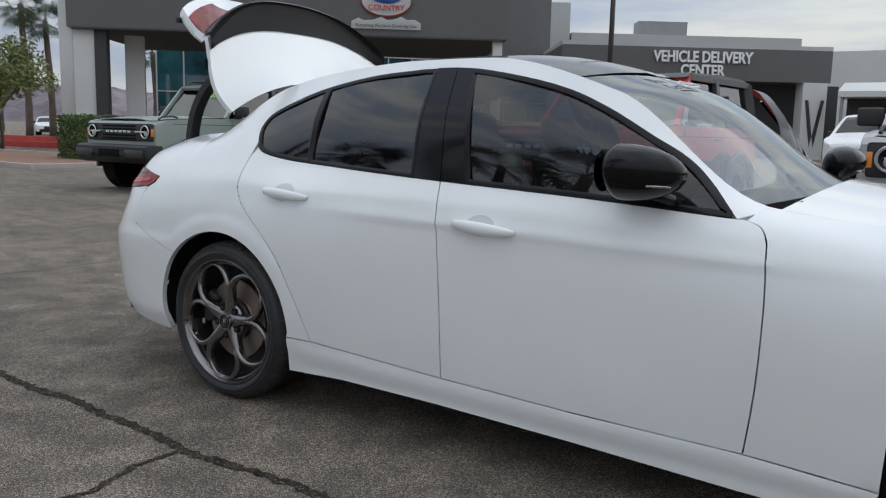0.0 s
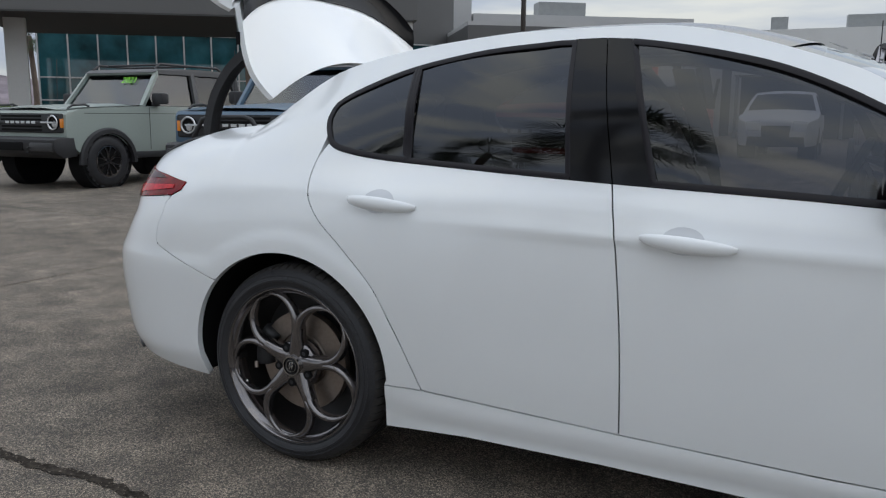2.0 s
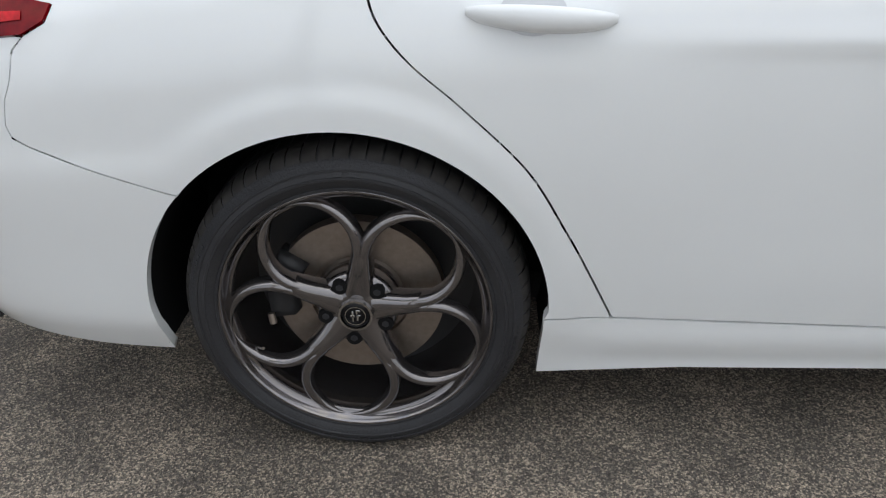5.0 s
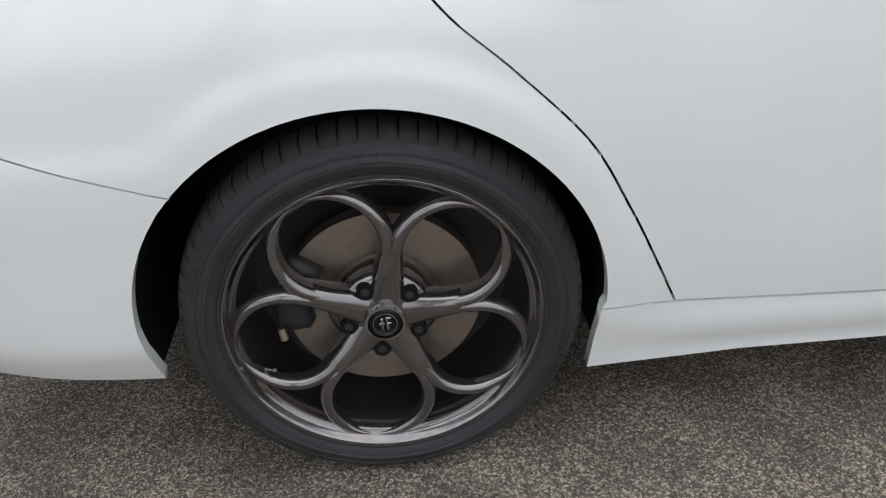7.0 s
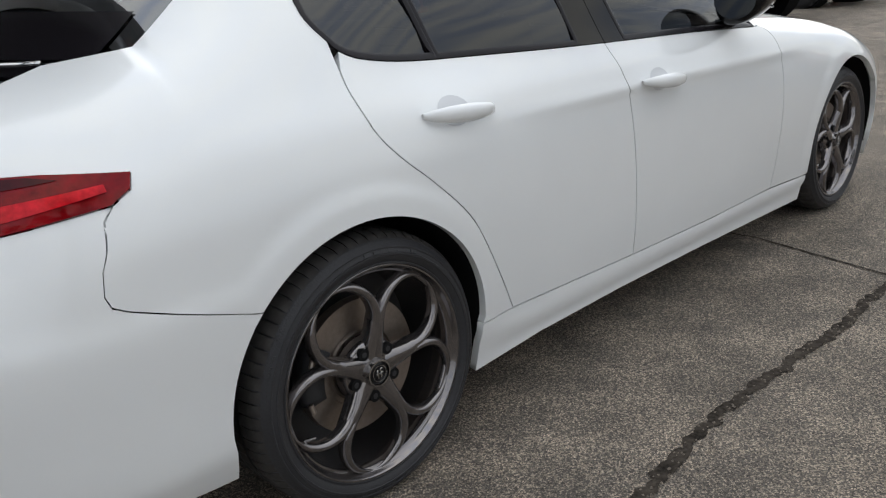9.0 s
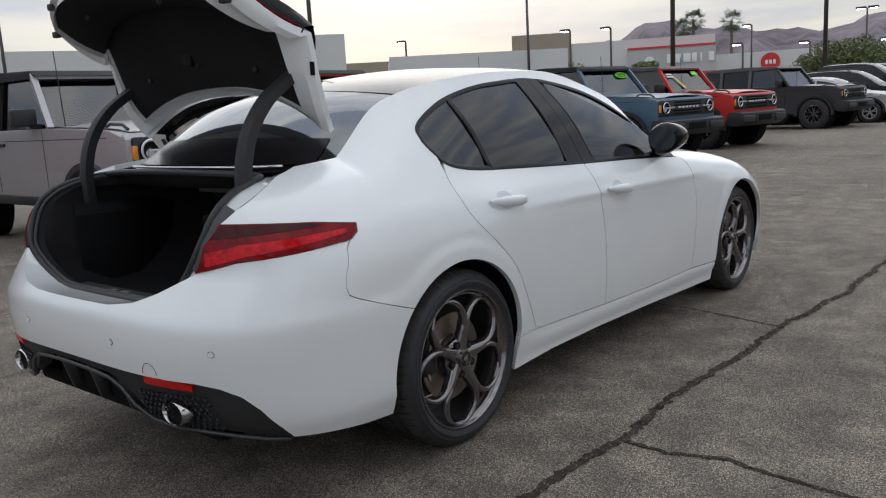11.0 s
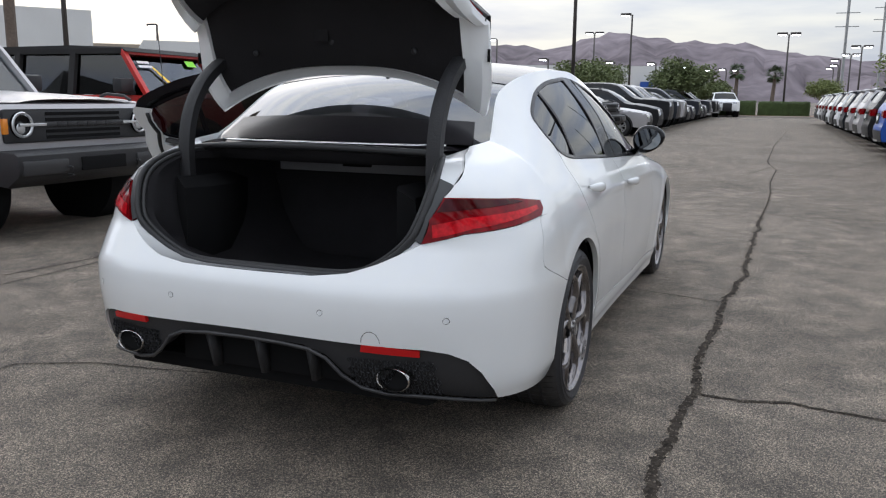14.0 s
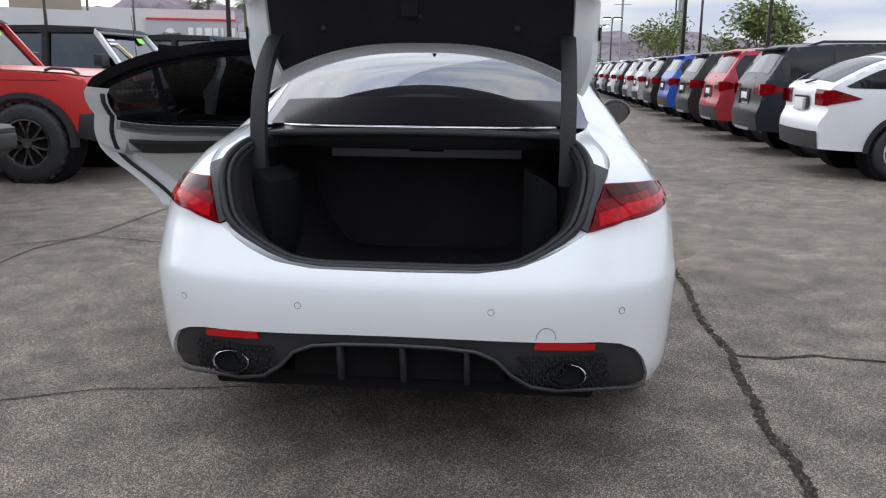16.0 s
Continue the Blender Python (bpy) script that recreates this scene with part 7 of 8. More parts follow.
LEAF_PALE = material("pale_spring_leaf", (0.16, 0.19, 0.06), 0.7, vary=0.3, vary_scale=1.5, grain=8)
HEDGE = material("hedge_leaf", (0.075, 0.115, 0.032), 0.7, vary=0.4, vary_scale=3, grain=12)
PALM = material("palm_leaf", (0.05, 0.075, 0.03), 0.6, vary=0.3)
BARK = material("grey_brown_bark", (0.13, 0.10, 0.08), 0.9, bump=0.6, grain=20, vary=0.3)
# rock colour lightened to carry the distance haze
ROCK = material("hazed_desert_mountain", (0.20, 0.175, 0.19), 1.0, vary=0.45, vary_scale=0.006, grain=0.03, spec=0.0)


def block(name, label, p, q, z0, z1, depth, mat, category="building", parent=None, kind=""):
    """A box whose front runs from p to q (plan points) and whose body lies away from the car."""
    p, q = Vector((*p, 0)), Vector((*q, 0))
    d = (q - p).normalized()
    n = Vector((-d.y, d.x, 0))
    if n.dot(p + q) < 0:
        n = -n
    bm = bmesh.new()
    vs = [bm.verts.new(v) for v in (p + Vector((0, 0, z0)), q + Vector((0, 0, z0)), q + n * depth + Vector((0, 0, z0)), p + n * depth + Vector((0, 0, z0)),
                                    p + Vector((0, 0, z1)), q + Vector((0, 0, z1)), q + n * depth + Vector((0, 0, z1)), p + n * depth + Vector((0, 0, z1)))]
    for f in ((0, 1, 2, 3), (7, 6, 5, 4), (0, 4, 5, 1), (1, 5, 6, 2), (2, 6, 7, 3), (3, 7, 4, 0)):
        bm.faces.new([vs[i] for i in f])
    bmesh.ops.recalc_face_normals(bm, faces=bm.faces[:])
    ob = part(name, bm, mat, parent, "" if not parent else label, smooth=False)
    if not parent:
        tagged(ob, label, category, kind=kind)
    return ob


def on_wall(p, q, s, z, out=0.06):
    """Pose on a wall from p to q, at a share s of its length, facing the car."""
    p, q = Vector((*p, 0)), Vector((*q, 0))
    d = (q - p).normalized()
    n = Vector((d.y, -d.x, 0))
    if n.dot(p + q) > 0:
        n, d = n, d
    flip = n.dot(-(p + q)) > 0
    if not flip:
        n = -n
    right = Vector((0, 0, 1)).cross(n).normalized()
    c = p.lerp(q, s) + n * out
    return Matrix(((right.x, 0, n.x, c.x), (right.y, 0, n.y, c.y), (0, 1, 0, z), (0, 0, 0, 1)))


def dealership():
    house = thing("dealership_building", "grey showroom building with a deep entrance canopy and glass front", "building")
    A, B = (-28.4, 15.9), (-14.3, 26.4)
    a, b = Vector(A), Vector(B)
    block("canopy_fascia", "plain dark grey canopy fascia", A, B, 4.86, 9.2, 9.0, FASCIA, parent=house)
    # the soffit's shade is put into its colour
    block("shaded_soffit", "", (a + (b - a) * .01)[:], (a + (b - a) * .99)[:], 4.80, 4.87, 8.8, SHADE_AND_TRIM, parent=house)
    # end tower and columns
    block("end_tower", "white panelled end column", (-28.95, 15.9), (-28.5, 16.2), 0, 9.6, .5, STUCCO_WHITE, parent=house)
    block("end_panel", "white panelled end column", (-28.40, 16.15), (-27.85, 16.75), 0, 4.8, .8, STUCCO_WHITE, parent=house)
    block("dark_column", "", (-27.8, 16.7), (-27.45, 17.0), 0, 4.8, .5, SHADE_AND_TRIM, parent=house)
    block("white_column", "white canopy column", (-28.4, 18.5), (-27.9, 19.1), 0, 4.8, .7, STUCCO_WHITE, parent=house)
    block("slim_post", "white canopy post", (-14.9, 26.3), (-14.6, 26.55), 0, 4.8, .25, STUCCO_WHITE, parent=house)
    block("brown_post", "brown steel post", (-21.0, 23.9), (-20.7, 24.15), 0, 4.8, .25, BARK, parent=house)
    # glass front
    P, Q = (-37.4, 26.8), (-21.5, 44.5)
    wall = block("glass_wall", "teal showroom glass with reflections put into its colour", P, Q, .1, 5.5, .3, SHOWROOM, parent=house)
    L = (Vector(Q) - Vector(P)).length
    n = 16
    for k in range(n + 1):
        bm = bmesh.new()
        box(bm, (-.04, 0, -.03), (.04, 5.4, .05))
        part("mullion", bm, MULLION, wall).matrix_world = on_wall(P, Q, k / n, .1, .02)
    for z in (.2, 1.8, 3.0, 5.45):
        bm = bmesh.new()
        box(bm, (-L / 2, -.035, -.03), (L / 2, .035, .05))
        part("transom", bm, MULLION, wall).matrix_world = on_wall(P, Q, .5, z, .025)
    block("roof_band", "dark grey ribbed roof band", P, Q, 5.5, 9.5, 6.0, FASCIA, parent=house)
    # oval sign with lettering drawn as plain bars, and the slogan strip
    sgn = thing("wall_sign", "white oval sign with blue and red lettering shapes", "sign")
    m0 = on_wall(A, B, .72, 6.22, .10)
    for name, rx, rz, mat, o in (("sign_rim", 1.02, .62, SIGN_RED, 0), ("sign_face", .98, .57, SIGN_WHITE, .02), ("blue_oval", .62, .28, SIGN_BLUE, .045)):
        bm = bmesh.new()
        vs = [bm.verts.new((rx * math.cos(t), rz * math.sin(t) + (.17 if name == "blue_oval" else 0), o)) for t in [2 * math.pi * k / 40 for k in range(40)]]
        f = bm.faces.new(vs)
        bmesh.ops.solidify(bm, geom=[f], thickness=.02)
        part(name, bm, mat, sgn).matrix_world = m0
    text_mesh("sign_lettering", "COUNTRY", .30, m0 @ Matrix.Translation((0, -.37, .05)), SIGN_RED, sgn, .01)
    bm = bmesh.new()
    box(bm, (-.36, .12, .05), (.36, .24, .065), .02)
    part("sign_script_bar", bm, SIGN_WHITE, sgn).matrix_world = m0
    strip = thing("slogan_sign", "white slogan strip with a mountain outline", "sign")
    m1 = on_wall(A, B, .72, 5.12, .10)
    bm = bmesh.new()
    top = [(-1.4, .0), (-1.4, .28), (-1.1, .42), (-.9, .33), (-.5, .36), (-.2, .48), (.05, .36), (.35, .40), (.6, .50), (.85, .38), (1.15, .40), (1.4, .26), (1.4, .0)]
    f = bm.faces.new([bm.verts.new((x, z, 0)) for x, z in top])
    bmesh.ops.solidify(bm, geom=[f], thickness=.03)
    part("strip_face", bm, SIGN_WHITE, strip).matrix_world = m1
    text_mesh("strip_lettering", "Everything We Do is Driven By You", .165, m1 @ Matrix.Translation((0, .08, .03)), SHADE_AND_TRIM, strip, .006)


dealership()


def delivery_centre():
    house = thing("delivery_centre", "low grey building with a dark sign band and white lettering", "building")
    P, Q = (-17.6, 38.3), (-5.3, 47.0)
    band = block("sign_band", "dark grey sign band", P, Q, 4.25, 6.0, 8.0, FASCIA, parent=house)
    p, q = Vector(P), Vector(Q)
    cap = block("band_cap", "", P, Q, 6.0, 6.22, 8.0, STUCCO_GREY, parent=house)
    # wall under the band, coloured near-black for the shade there
    block("shaded_back_wall", "", (p + (q - p) * .02 + Vector((0, 3)))[:], (q + Vector((0, 3)))[:], 0, 4.25, 4, SHADE_AND_TRIM, parent=house)
    block("entrance_pier", "white pier with a dark chevron", (-6.5, 46.0), (-5.4, 46.8), 0, 4.25, .9, STUCCO_WHITE, parent=house)
    m = on_wall((-6.5, 46.0), (-5.4, 46.8), .5, .4, .03)
    for sx in (1, -1):
        bm = bmesh.new()
        vs = [bm.verts.new(v) for v in ((0, .9, 0), (sx * .35, 2.9, 0), (sx * .55, 2.9, 0), (sx * .12, .3, 0))]
        f = bm.faces.new(vs)
        bmesh.ops.solidify(bm, geom=[f], thickness=.03)
        part("pier_chevron", bm, FASCIA, house).matrix_world = m
    text_mesh("lettering_upper", "VEHICLE DELIVERY", .83, on_wall(P, Q, .518, 5.22, .08) @ Matrix.Diagonal((.79, 1, 1, 1)), SIGN_WHITE, band, .05, bold=.022)
    text_mesh("lettering_lower", "CENTER", .83, on_wall(P, Q, .518, 4.5, .08) @ Matrix.Diagonal((.79, 1, 1, 1)), SIGN_WHITE, band, .05, bold=.022)


delivery_centre()
block("warehouse", "grey block building behind the showroom", (-28.5, 48.0), (-23.3, 51.1), 0, 10.35, 14, STUCCO_GREY)
block("warehouse", "long pale grey workshop building", (-23.2, 51.2), (-9.6, 60.8), 0, 8.3, 14, STUCCO_GREY)
block("warehouse", "long pale grey workshop building", (-10, 63.5), (16, 64.5), 0, 7.6, 14, STUCCO_WHITE)
block("rooftop_unit", "grey rooftop air-conditioning unit", (-19.5, 54.5), (-16.6, 56.5), 8.25, 9.3, 1.5, GALV, "air conditioner")
block("rooftop_unit", "grey rooftop air-conditioning unit", (-4.6, 64.6), (-3.4, 64.7), 7.59, 8.6, 1.2, GALV, "air conditioner")
block("rooftop_unit", "grey rooftop air-conditioning unit", (.6, 65.0), (3.2, 65.2), 7.59, 8.6, 1.2, GALV, "air conditioner")
block("warehouse", "white rendered workshop with flat roof", (8.0, 57.0), (28.0, 49.5), 0, 6.15, 16, STUCCO_WHITE)
block("warehouse", "taller white rendered workshop", (28.4, 48.9), (39.5, 40.6), 0, 6.7, 16, STUCCO_WHITE)
block("warehouse", "white rendered workshop with flat roof", (41.5, 38.2), (50.5, 28.8), 0, 4.9, 14, STUCCO_WHITE)
block("warehouse", "beige flat-roofed block beyond the lot", (55.0, 68.0), (64.0, 58.4), 0, 6.3, 20, STUCCO_BEIGE)
block("warehouse", "white low block beyond the lot", (64.3, 58.0), (71.4, 49.0), 0, 6.45, 20, STUCCO_WHITE)
block("warehouse", "tall beige block beyond the lot", (71.8, 48.4), (75.2, 43.1), 0, 8.2, 26, STUCCO_BEIGE)


def carport():
    th = thing("workshop_shelter", "white gabled vehicle shelter, its inside a block of painted shade", "building")
    bm = bmesh.new()
    prism(bm, [(44.5, 3.4), (44.5, 3.7), (46.5, 4.25), (48.5, 3.7), (48.5, 3.4)], -4.5, 6.5)
    part("gable_roof", bm, STUCCO_WHITE, th)
    # solid near-black block stands in for the shade inside the shelter
    block("shelter_shade_block", "", (-4.3, 46.5), (6.3, 46.5), 0, 3.4, 1.6, SHADE_AND_TRIM, parent=th)
    for x in (-4.3, 1.0, 6.2):
        rod("post", [Vector((x, 44.7, 0)), Vector((x, 44.7, 3.4))], .08, GALV, th)


carport()


def far_showroom():
    house = thing("far_showroom", "white dealership with grey and red front band", "building")
    P, Q = (75.4, 43.2), (81.7, 30.0)
    block("hall", "", P, Q, 0, 7.0, 25, STUCCO_WHITE, parent=house)
    P2, Q2 = (77.4, 37.6), (80.9, 29.6)
    block("front_band", "grey sign band", P2, Q2, 3.3, 5.9, 1.2, STUCCO_GREY, parent=house)
    block("red_edge", "red band edge", (77.3, 37.6), (80.8, 29.6), 3.05, 3.3, 1.2, SIGN_RED, parent=house)
    block("red_edge", "red band edge", (77.3, 37.6), (80.8, 29.6), 5.9, 6.08, 1.2, SIGN_RED, parent=house)
    block("front_glass", "", (77.8, 37.6), (81.2, 30.0), .1, 3.05, .4, SHOWROOM, parent=house)
    m = on_wall(P2, Q2, .70, 4.3, .06)
    for k, w in enumerate((.62, .7, .9, .62, .25, .7)):
        bm = bmesh.new()
        box(bm, (-2.2 + k * .82, 0, 0), (-2.2 + k * .82 + w * .8, .9, .05), .05)
        part("sign_letter_block", bm, SIGN_WHITE, house).matrix_world = m
    bm = bmesh.new()
    cyl(bm, (0, .4, 0), (0, .4, .06), .5, n=24)
    part("round_emblem", bm, SIGN_WHITE, house).matrix_world = on_wall(P2, Q2, .25, 4.2, .06)
    house2 = thing("far_showroom", "long white dealership with a round red emblem", "building")
    P, Q = (88.5, 36.0), (97.0, 9.0)
    block("hall", "", P, Q, 0, 5.2, 25, STUCCO_WHITE, parent=house2)
    block("blue_panel", "blue entrance panel", (95.2, 13.0), (95.6, 11.6), .1, 3.4, .4, SIGN_BLUE, parent=house2)
    m = on_wall(P, Q, .315, 4.03, .08)
    bm = bmesh.new()
    cyl(bm, (0, 0, 0), (0, 0, .08), 1.0, n=28)
    part("emblem", bm, SIGN_RED, house2).matrix_world = m
    bm = bmesh.new()
    for dx in (-.4, 0, .4):
        box(bm, (dx - .14, -.22, .07), (dx + .14, .22, .12), .03)
    part("emblem_bars", bm, SIGN_WHITE, house2).matrix_world = m


far_showroom()


# ---- planted island, hedges, kerbs ----
def island(name, x0, x1, y0, y1, label):
    th = thing(name, label, "kerb")
    z = max(ground_z(x0, y0), ground_z(x1, y0), ground_z(x1, y1), ground_z(x0, y1))
    zl = min(ground_z(x0, y0), ground_z(x1, y0)) - .05
    box_part("gravel_bed", (x0 + .16, y0 + .16, zl), (x1 - .16, y1 - .16, z + .09), GRAVEL, th)
    for lo, hi in (((x0, y0), (x1, y0 + .16)), ((x0, y1 - .16), (x1, y1)), ((x0, y0 + .16), (x0 + .16, y1 - .16)), ((x1 - .16, y0 + .16), (x1, y1 - .16))):
        box_part("kerb_stone", (*lo, zl), (*hi, z + .13), KERB, th, bevel=.02)
    tagged(th, kind="structure")


island("planted_island", -46, -15.9, 7.2, 12.0, "gravel island with concrete kerb")
island("planted_island", 66, 74, -14, 5.6, "planted island closing the lane")
for k, (p, q) in enumerate((((-46, 18.5), (-34, 21.2)), ((-36, 15.0), (-26, 17.0)))):
    block("red_kerb", "red painted kerb beyond the island", p, q, 0, .25 + .1 * (1 - k), .2, KERB_RED, "kerb", kind="structure")


def leaf_cloud(bm, centre, radii, count, size, rnd, flat=0.0):
    """Many small leaf faces spread through an uneven volume."""
    c = Vector(centre)
    for _ in range(count):
        while True:
            p = Vector((rnd.uniform(-1, 1), rnd.uniform(-1, 1), rnd.uniform(-1, 1)))
            k = p.length
            if .25 < k < 1.0 and k < .72 + .35 * noise.noise(p * 2.2 + c):
                break
        q = c + Vector((p.x * radii[0], p.y * radii[1], p.z * radii[2]))
        u = Vector((rnd.gauss(0, 1), rnd.gauss(0, 1), rnd.gauss(0, 1) * .7)).normalized()
        v = u.cross(Vector((rnd.gauss(0, 1), rnd.gauss(0, 1), rnd.gauss(0, 1)))).normalized()
        s = size * rnd.uniform(.6, 1.4)
        bm.faces.new([bm.verts.new(q + u * s), bm.verts.new(q + v * s * .45), bm.verts.new(q - u * s), bm.verts.new(q - v * s * .45)])


def tree(x, y, height, spread, seed, mat=None, density=1.0, label="leafy desert tree beside the lot"):
    rnd = random.Random(seed)
    th = thing("tree", label, "tree", "", Matrix.Translation((x, y, ground_z(x, y))))
    bm = bmesh.new()
    crown = bmesh.new()
    h0 = height * .32

    def limb(p, d, length, r, depth):
        pts = [p]
        for k in range(4):
            d = (d + Vector((rnd.gauss(0, .16), rnd.gauss(0, .16), rnd.gauss(.05, .1)))).normalized()
            pts.append(pts[-1] + d * length / 4)
        sweep(bm, pts, circle(r, 6), scale=lambda t: 1 - .55 * t)
        if depth == 0:
            leaf_cloud(crown, pts[-1], (spread * .24, spread * .24, spread * .19), int(260 * density), .06 * spread / 2.6, rnd)
            leaf_cloud(crown, pts[2], (spread * .16, spread * .16, spread * .13), int(90 * density), .06 * spread / 2.6, rnd)
            return
        for k in range(3 if depth > 1 else 3):
            a = rnd.uniform(0, 6.28)
            nd = (d * .7 + Vector((math.cos(a), math.sin(a), rnd.uniform(.1, .5))) * .75).normalized()
            limb(pts[-1 - (k % 2)], nd, length * rnd.uniform(.62, .82), r * .55, depth - 1)
    for k in range(3):
        a = k * 2.1 + rnd.random()
        limb(Vector((.08 * math.cos(a), .08 * math.sin(a), 0)), Vector((math.cos(a) * .35, math.sin(a) * .35, 1)).normalized(), h0 * 1.3, height * .018, 2)
    part("trunk", bm, BARK, th)
    part("crown", crown, mat or LEAF, th, smooth=False)


tree(-29.6, 13.7, 4.2, 4.0, 1, LEAF_PALE, .75)
tree(55.8, 10.5, 4.2, 4.6, 2)
tree(56.9, 4.6, 4.1, 5.0, 3)
tree(45.0, 9.0, 3.6, 3.8, 4)
tree(66.0, 29.5, 4.2, 5.0, 5)
tree(60.5, 36.5, 4.6, 6.0, 6, LEAF_PALE, .45, "half-bare desert tree by the showroom")
tree(52.0, -14.8, 5.9, 7.0, 7, LEAF_PALE, .40, "half-bare spring tree beyond the parked cars")
tree(57.0, -10.0, 5.0, 5.6, 8, LEAF_PALE, .22, "half-bare spring tree beyond the parked cars")
tree(70.5, -5.4, 3.2, 3.4, 9, LEAF_PALE, .8)
tree(71.0, 3.4, 3.0, 4.6, 10)


def hedge(x0, x1, y0, y1, h, seed, base=0.0):
    rnd = random.Random(seed)
    z = ground_z((x0 + x1) / 2, (y0 + y1) / 2) + base
    th = thing("hedge", "clipped green box hedge", "hedge")
    box_part("hedge_core", (x0 + .08, y0 + .08, z), (x1 - .08, y1 - .08, z + h - .08), HEDGE, th)
    bm = bmesh.new()
    area = 2 * ((x1 - x0) + (y1 - y0)) * h + (x1 - x0) * (y1 - y0)
    for _ in range(min(9000, int(area * 900))):
        f = rnd.random() * area
        if f < (x1 - x0) * (y1 - y0):
            p = Vector((rnd.uniform(x0, x1), rnd.uniform(y0, y1), z + h))
        elif rnd.random() < (x1 - x0) / ((x1 - x0) + (y1 - y0)):
            p = Vector((rnd.uniform(x0, x1), rnd.choice((y0, y1)), z + rnd.random() * h))
        else:
            p = Vector((rnd.choice((x0, x1)), rnd.uniform(y0, y1), z + rnd.random() * h))
        p += Vector((rnd.gauss(0, .035), rnd.gauss(0, .035), rnd.gauss(0, .035)))
        u = Vector((rnd.gauss(0, 1), rnd.gauss(0, 1), rnd.gauss(0, 1))).normalized()
        v = u.orthogonal()
        bm.faces.new([bm.verts.new(p + u * .035), bm.verts.new(p + v * .018), bm.verts.new(p - u * .035), bm.verts.new(p - v * .018)])
    part("hedge_leaves", bm, HEDGE, th, smooth=False)


hedge(-19.6, -18.1, 10.1, 11.3, 1.2, 1, .05)
hedge(70.6, 71.8, -.2, 3.6, 1.25, 2)
hedge(70.6, 71.8, -4.4, -.5, 1.2, 3)
hedge(-27.0, -20.8, 7.8, 8.6, .35, 4, .1)


def palm(x, y, height, seed, crown=1.9):
    rnd = random.Random(seed)
    th = thing("palm_tree", "tall fan palm with a shaggy crown", "tree", "palms round the lot", Matrix.Translation((x, y, ground_z(x, y))))
    bm = bmesh.new()
    pts = [Vector((.12 * math.sin(k * .5), .08 * math.cos(k * .4), height * k / 8)) for k in range(9)]
    sweep(bm, pts, circle(.22, 10), scale=lambda t: 1.15 - .35 * t)
    part("trunk", bm, BARK, th)
    bm = bmesh.new()
    top = pts[-1]
    for k in range(46):
        a = rnd.uniform(0, 6.28)
        el = rnd.uniform(-.9, 1.2)
        d = Vector((math.cos(a) * math.cos(el), math.sin(a) * math.cos(el), math.sin(el)))
        stem = crown * rnd.uniform(.40, .55)
        base = top + d * stem
        fan = crown * rnd.uniform(.45, .6)
        side_v = d.cross(Vector((0, 0, 1))).normalized()
        upv = side_v.cross(d)
        bm.faces.new([bm.verts.new(p) for p in (top + side_v * .02, base + side_v * .012, base - side_v * .012, top - side_v * .02)])
        for j in range(15):
            t = radians(-80 + 160 * j / 14)
            tip = base + (d * math.cos(t) + side_v * math.sin(t)) * fan * (1 - .15 * abs(math.sin(t))) - Vector((0, 0, .18 * fan * (1 + abs(math.sin(t)))))
            w = upv * .0 + (side_v * math.cos(t) - d * math.sin(t)) * .028
            mid = base.lerp(tip, .55)
            bm.faces.new([bm.verts.new(base), bm.verts.new(mid + w), bm.verts.new(tip), bm.verts.new(mid - w)])
    part("crown", bm, PALM, th, smooth=False)


for k, (x, y, h) in enumerate(((-50.0, 26.2, 8.5), (-50.5, 28.1, 7.7), (-58, 36, 8.0), (-56, 40.5, 7.0), (103, 42.5, 9.6), (100, 40.0, 10.2), (104, 36.6, 9.9), (95, -1.5, 4.2), (97, 2.5, 4.6), (-1.9, -7.6, 8.7), (-7.0, -11.0, 9.6), (-11.0, -9.0, 8.4), (-14.0, -11.5, 9.0))):
    palm(x, y, h, 40 + k, 2.6 if y < -5 else (1.3 if h < 5 else 1.9))


def lamp_post(x, y, h, heads=1, r=.085, mat=None, base=0.0, lit=True):
    z = ground_z(x, y) + base
    th = thing("lamp_post", "dark bronze lot light on a square pole", "street lamp", "lot lights", Matrix.Translation((x, y, z)))
    bm = bmesh.new()
    sweep(bm, [Vector((0, 0, 0)), Vector((0, 0, h))], [(-r, -r), (r, -r), (r, r), (-r, r)], up=(0, 1, 0), scale=lambda t: 1 - .3 * t)
    part("pole", bm, mat or POLE, th)
    bm = bmesh.new()
    cyl(bm, (0, 0, -.05), (0, 0, .55), .28, n=16)
    part("pole_base", bm, KERB, th)
    for s in ((1,), (1, -1))[heads - 1] if heads else ():
        bm = bmesh.new()
        y0, y1 = sorted((s * .10, s * .92))
        box(bm, (-.20, y0, h - .05), (.20, y1, h + .13), .03)
        head = part("lamp_head", bm, mat or POLE, th)
        if lit:
            box_part("lamp_lens", (-.15, (.25 if s > 0 else -.83), h - .13), (.15, (.83 if s > 0 else -.25), h - .052), LENS, head, bevel=.01)


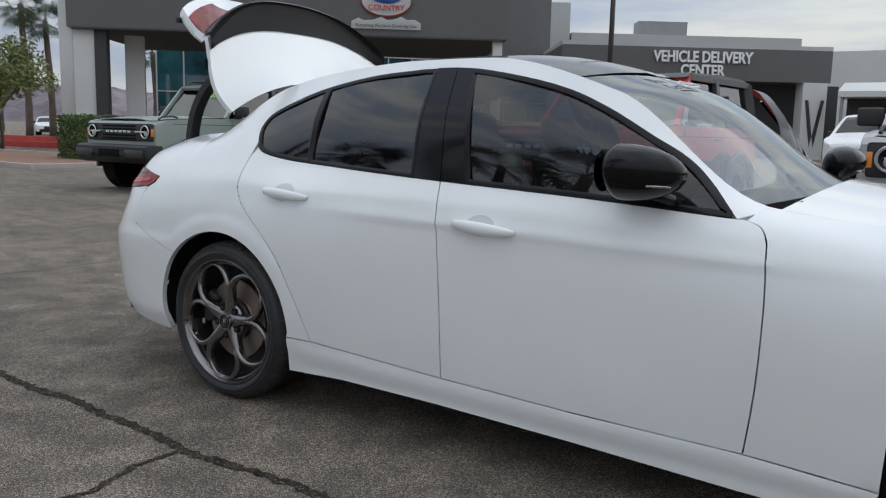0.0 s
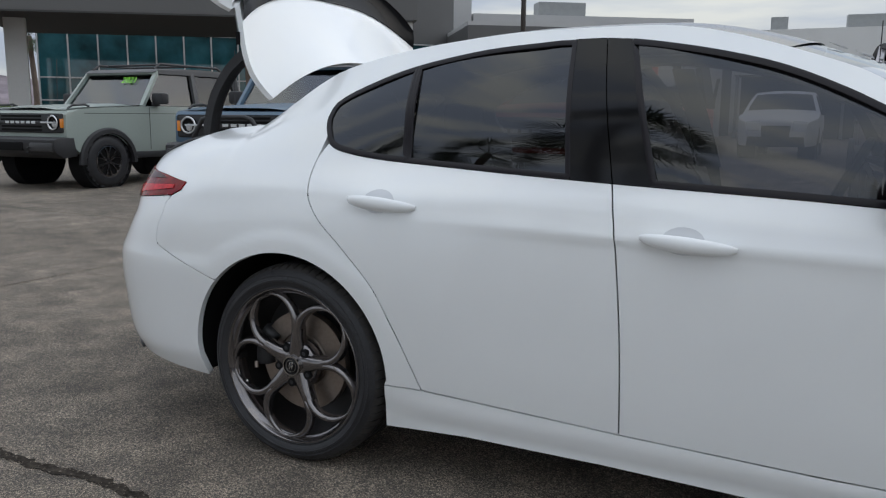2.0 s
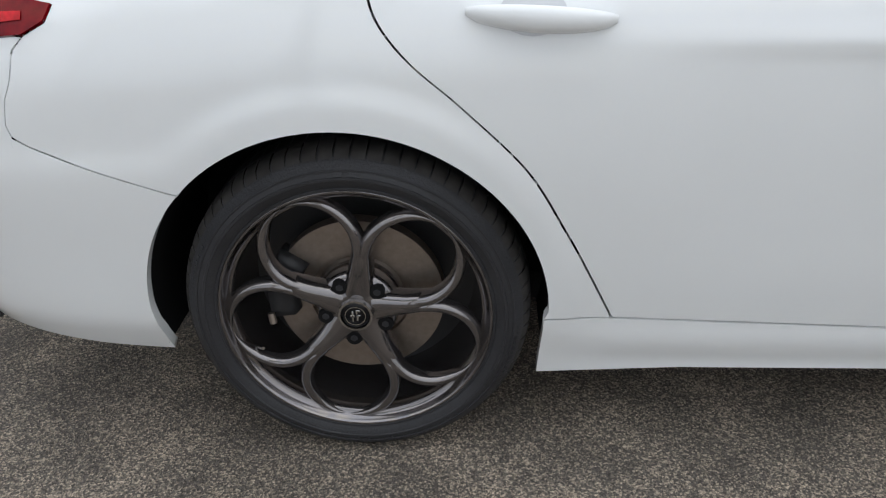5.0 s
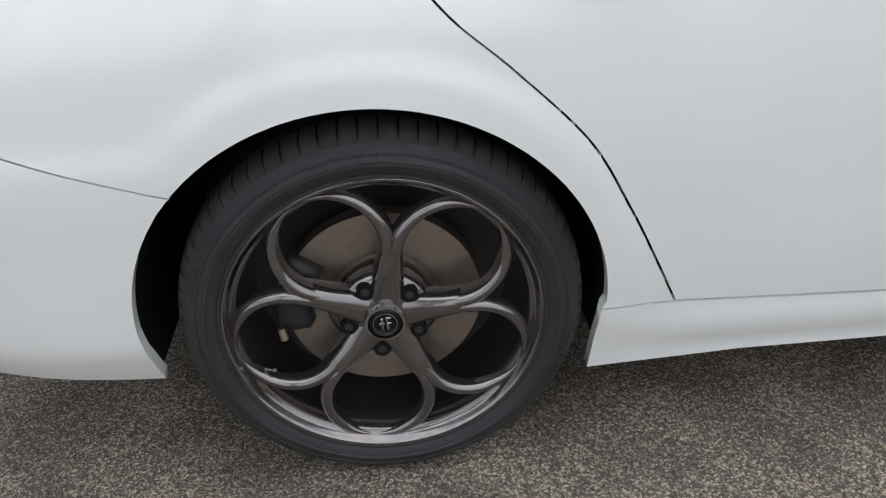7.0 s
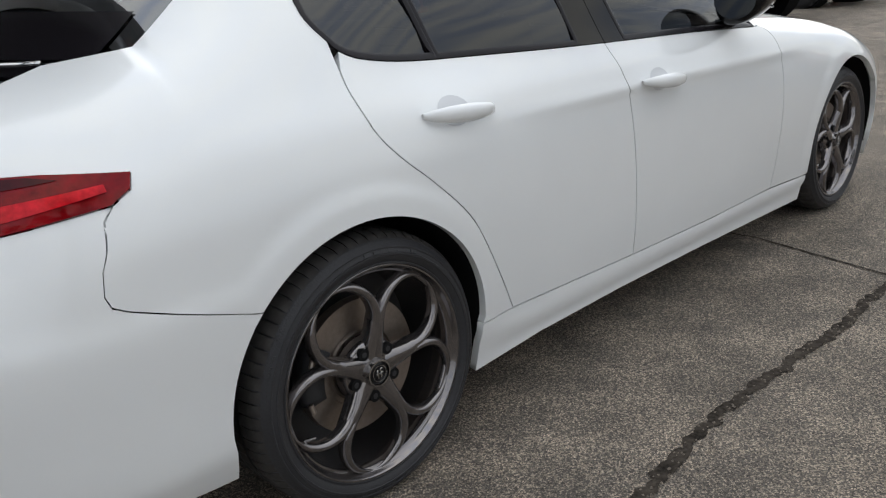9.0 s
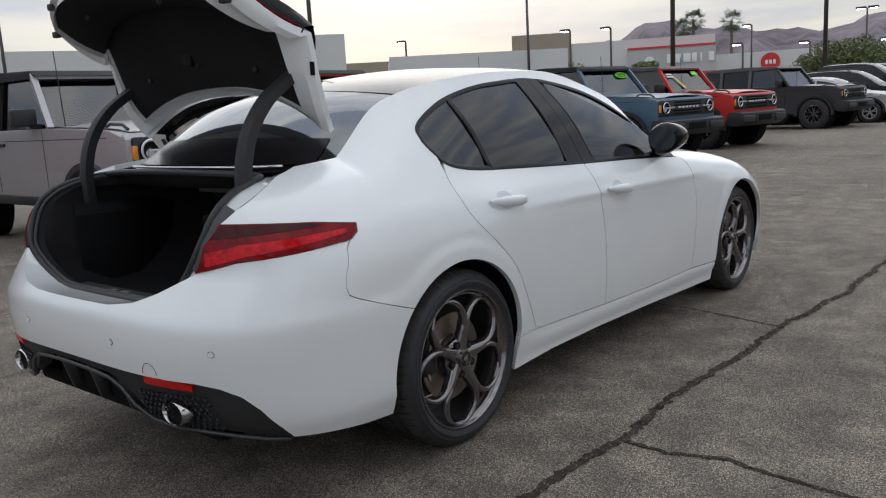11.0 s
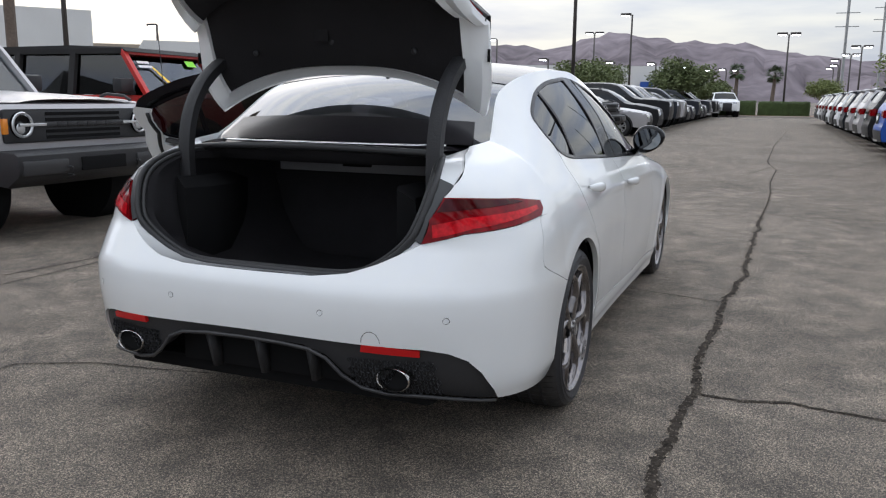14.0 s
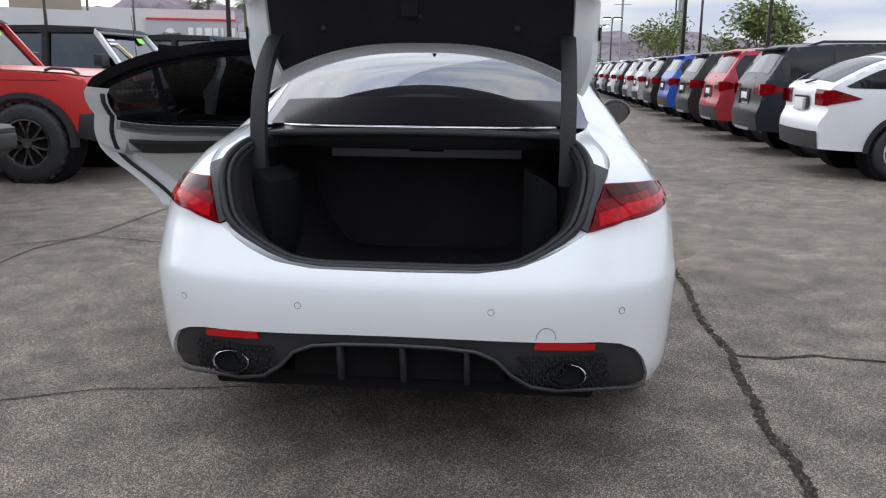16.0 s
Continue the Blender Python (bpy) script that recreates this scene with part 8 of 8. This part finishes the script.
for p in ((-9.75, 26.3, 11.0, 0), (38.0, 7.9, 12.5, 1), (32.2, 12.6, 12.6, 1), (47.6, 30.3, 8.4, 2), (66.0, 9.6, 8.1, 1), (80.0, 15.5, 7.8, 2), (82.0, 26.4, 7.5, 1),
          (72.0, -2.4, 6.8, 2), (96.0, -9.0, 6.3, 2), (36.5, -7.6, 11.5, 0), (70.5, -13.0, 8.5, 1), (55.6, -12.2, 9.2, 1), (40.0, -12.4, 10.5, 0), (24.5, 27.3, 11.7, 0),
          (17.8, 45.2, 8.7, 2), (53.7, 47.5, 7.1, 1), (60, 34.2, 7.0, 1), (62, 31.4, 7.0, 1), (70, 23.0, 5.1, 1), (74, 18.6, 5.0, 1), (78, 13.0, 4.9, 1), (82, 9.6, 4.9, 1), (88, 7.0, 4.8, 1),
          (95, 5.0, 4.7, 1), (104, 4.0, 5.1, 1), (115, 3.0, 5.4, 1), (88, -7.5, 5.4, 1), (101, -8.2, 5.4, 1), (116, -8.6, 5.6, 1), (82, -8.8, 6.3, 2)):
    lamp_post(*p)
th = thing("utility_pole", "weathered wooden pole by the workshops", "pole", "", Matrix.Translation((13.1, 17.3, ground_z(13, 17))))
rod("pole", [Vector((0, 0, 0)), Vector((0, 0, 11))], .14, BARK, th)
for x, y, h in ((150, -12, 19), (175, -20, 20), (140, -26, 19), (120, -22, 17)):
    th = thing("power_pylon", "slim steel power pole far off", "pole", "", Matrix.Translation((x, y, ground_z(x, y))))
    rod("pole", [Vector((0, 0, 0)), Vector((0, 0, h))], .22, GALV, th)
    for dz in (1.0, 3.2, 5.4):
        rod("crossarm", [Vector((0, -1.8, h - dz)), Vector((0, 1.8, h - dz))], .07, GALV, th)


# ---- mountains ----
def mountains(name, az0, az1, heights, dist, label):
    """A bare ridge; heights are (azimuth, crest height) pairs."""
    f = pchip([a for a, _ in heights], [h for _, h in heights])
    bm = bmesh.new()
    rows = []
    n = 160
    for i in range(n + 1):
        az = az0 + (az1 - az0) * i / n
        c, s = math.cos(radians(az)), math.sin(radians(az))
        row = []
        for k in range(15):
            t = k / 14
            r = dist - 420 * (1 - t)
            h = f(az) * (t ** .8)
            gul = noise.noise(Vector((az * .55, t * 2.0, 1))) * 26 + noise.noise(Vector((az * 1.9, t * 4, 5))) * 12
            h += gul * math.sin(math.pi * t) * f(az) / 110 + ((noise.noise(Vector((az * 3.0, 0, 9))) * 6 + noise.noise(Vector((az * .9, 0, 4))) * 9) if k == 14 else 0)
            rr = r + noise.noise(Vector((az * .8, t * 3, 3))) * 60 * math.sin(math.pi * t)
            row.append(Vector((rr * c, rr * s, h - 3 * (1 - t))))
        rows.append(row)
    grid(bm, rows)
    bmesh.ops.recalc_face_normals(bm, faces=bm.faces[:])
    ob = part(name, bm, ROCK)
    tagged(ob, label, "mountain", kind="structure")


mountains("mountain_ridge", -40, 60, ((-40, 30), (-25, 42), (-13.5, 53), (-10.7, 67), (-7.4, 65), (-1.9, 79), (3.5, 99), (5.4, 101), (10.1, 117), (11.7, 109), (15, 90), (18, 97), (20.5, 105), (25.5, 124), (27, 105), (30, 85), (40, 55), (60, 40)), 1500, "bare purple-brown desert mountains, paled by haze in their colour")
mountains("mountain_ridge", 128, 180, ((128, 25), (140, 50), (150, 62), (160, 52), (180, 25)), 1500, "bare purple-brown desert mountains, paled by haze in their colour")
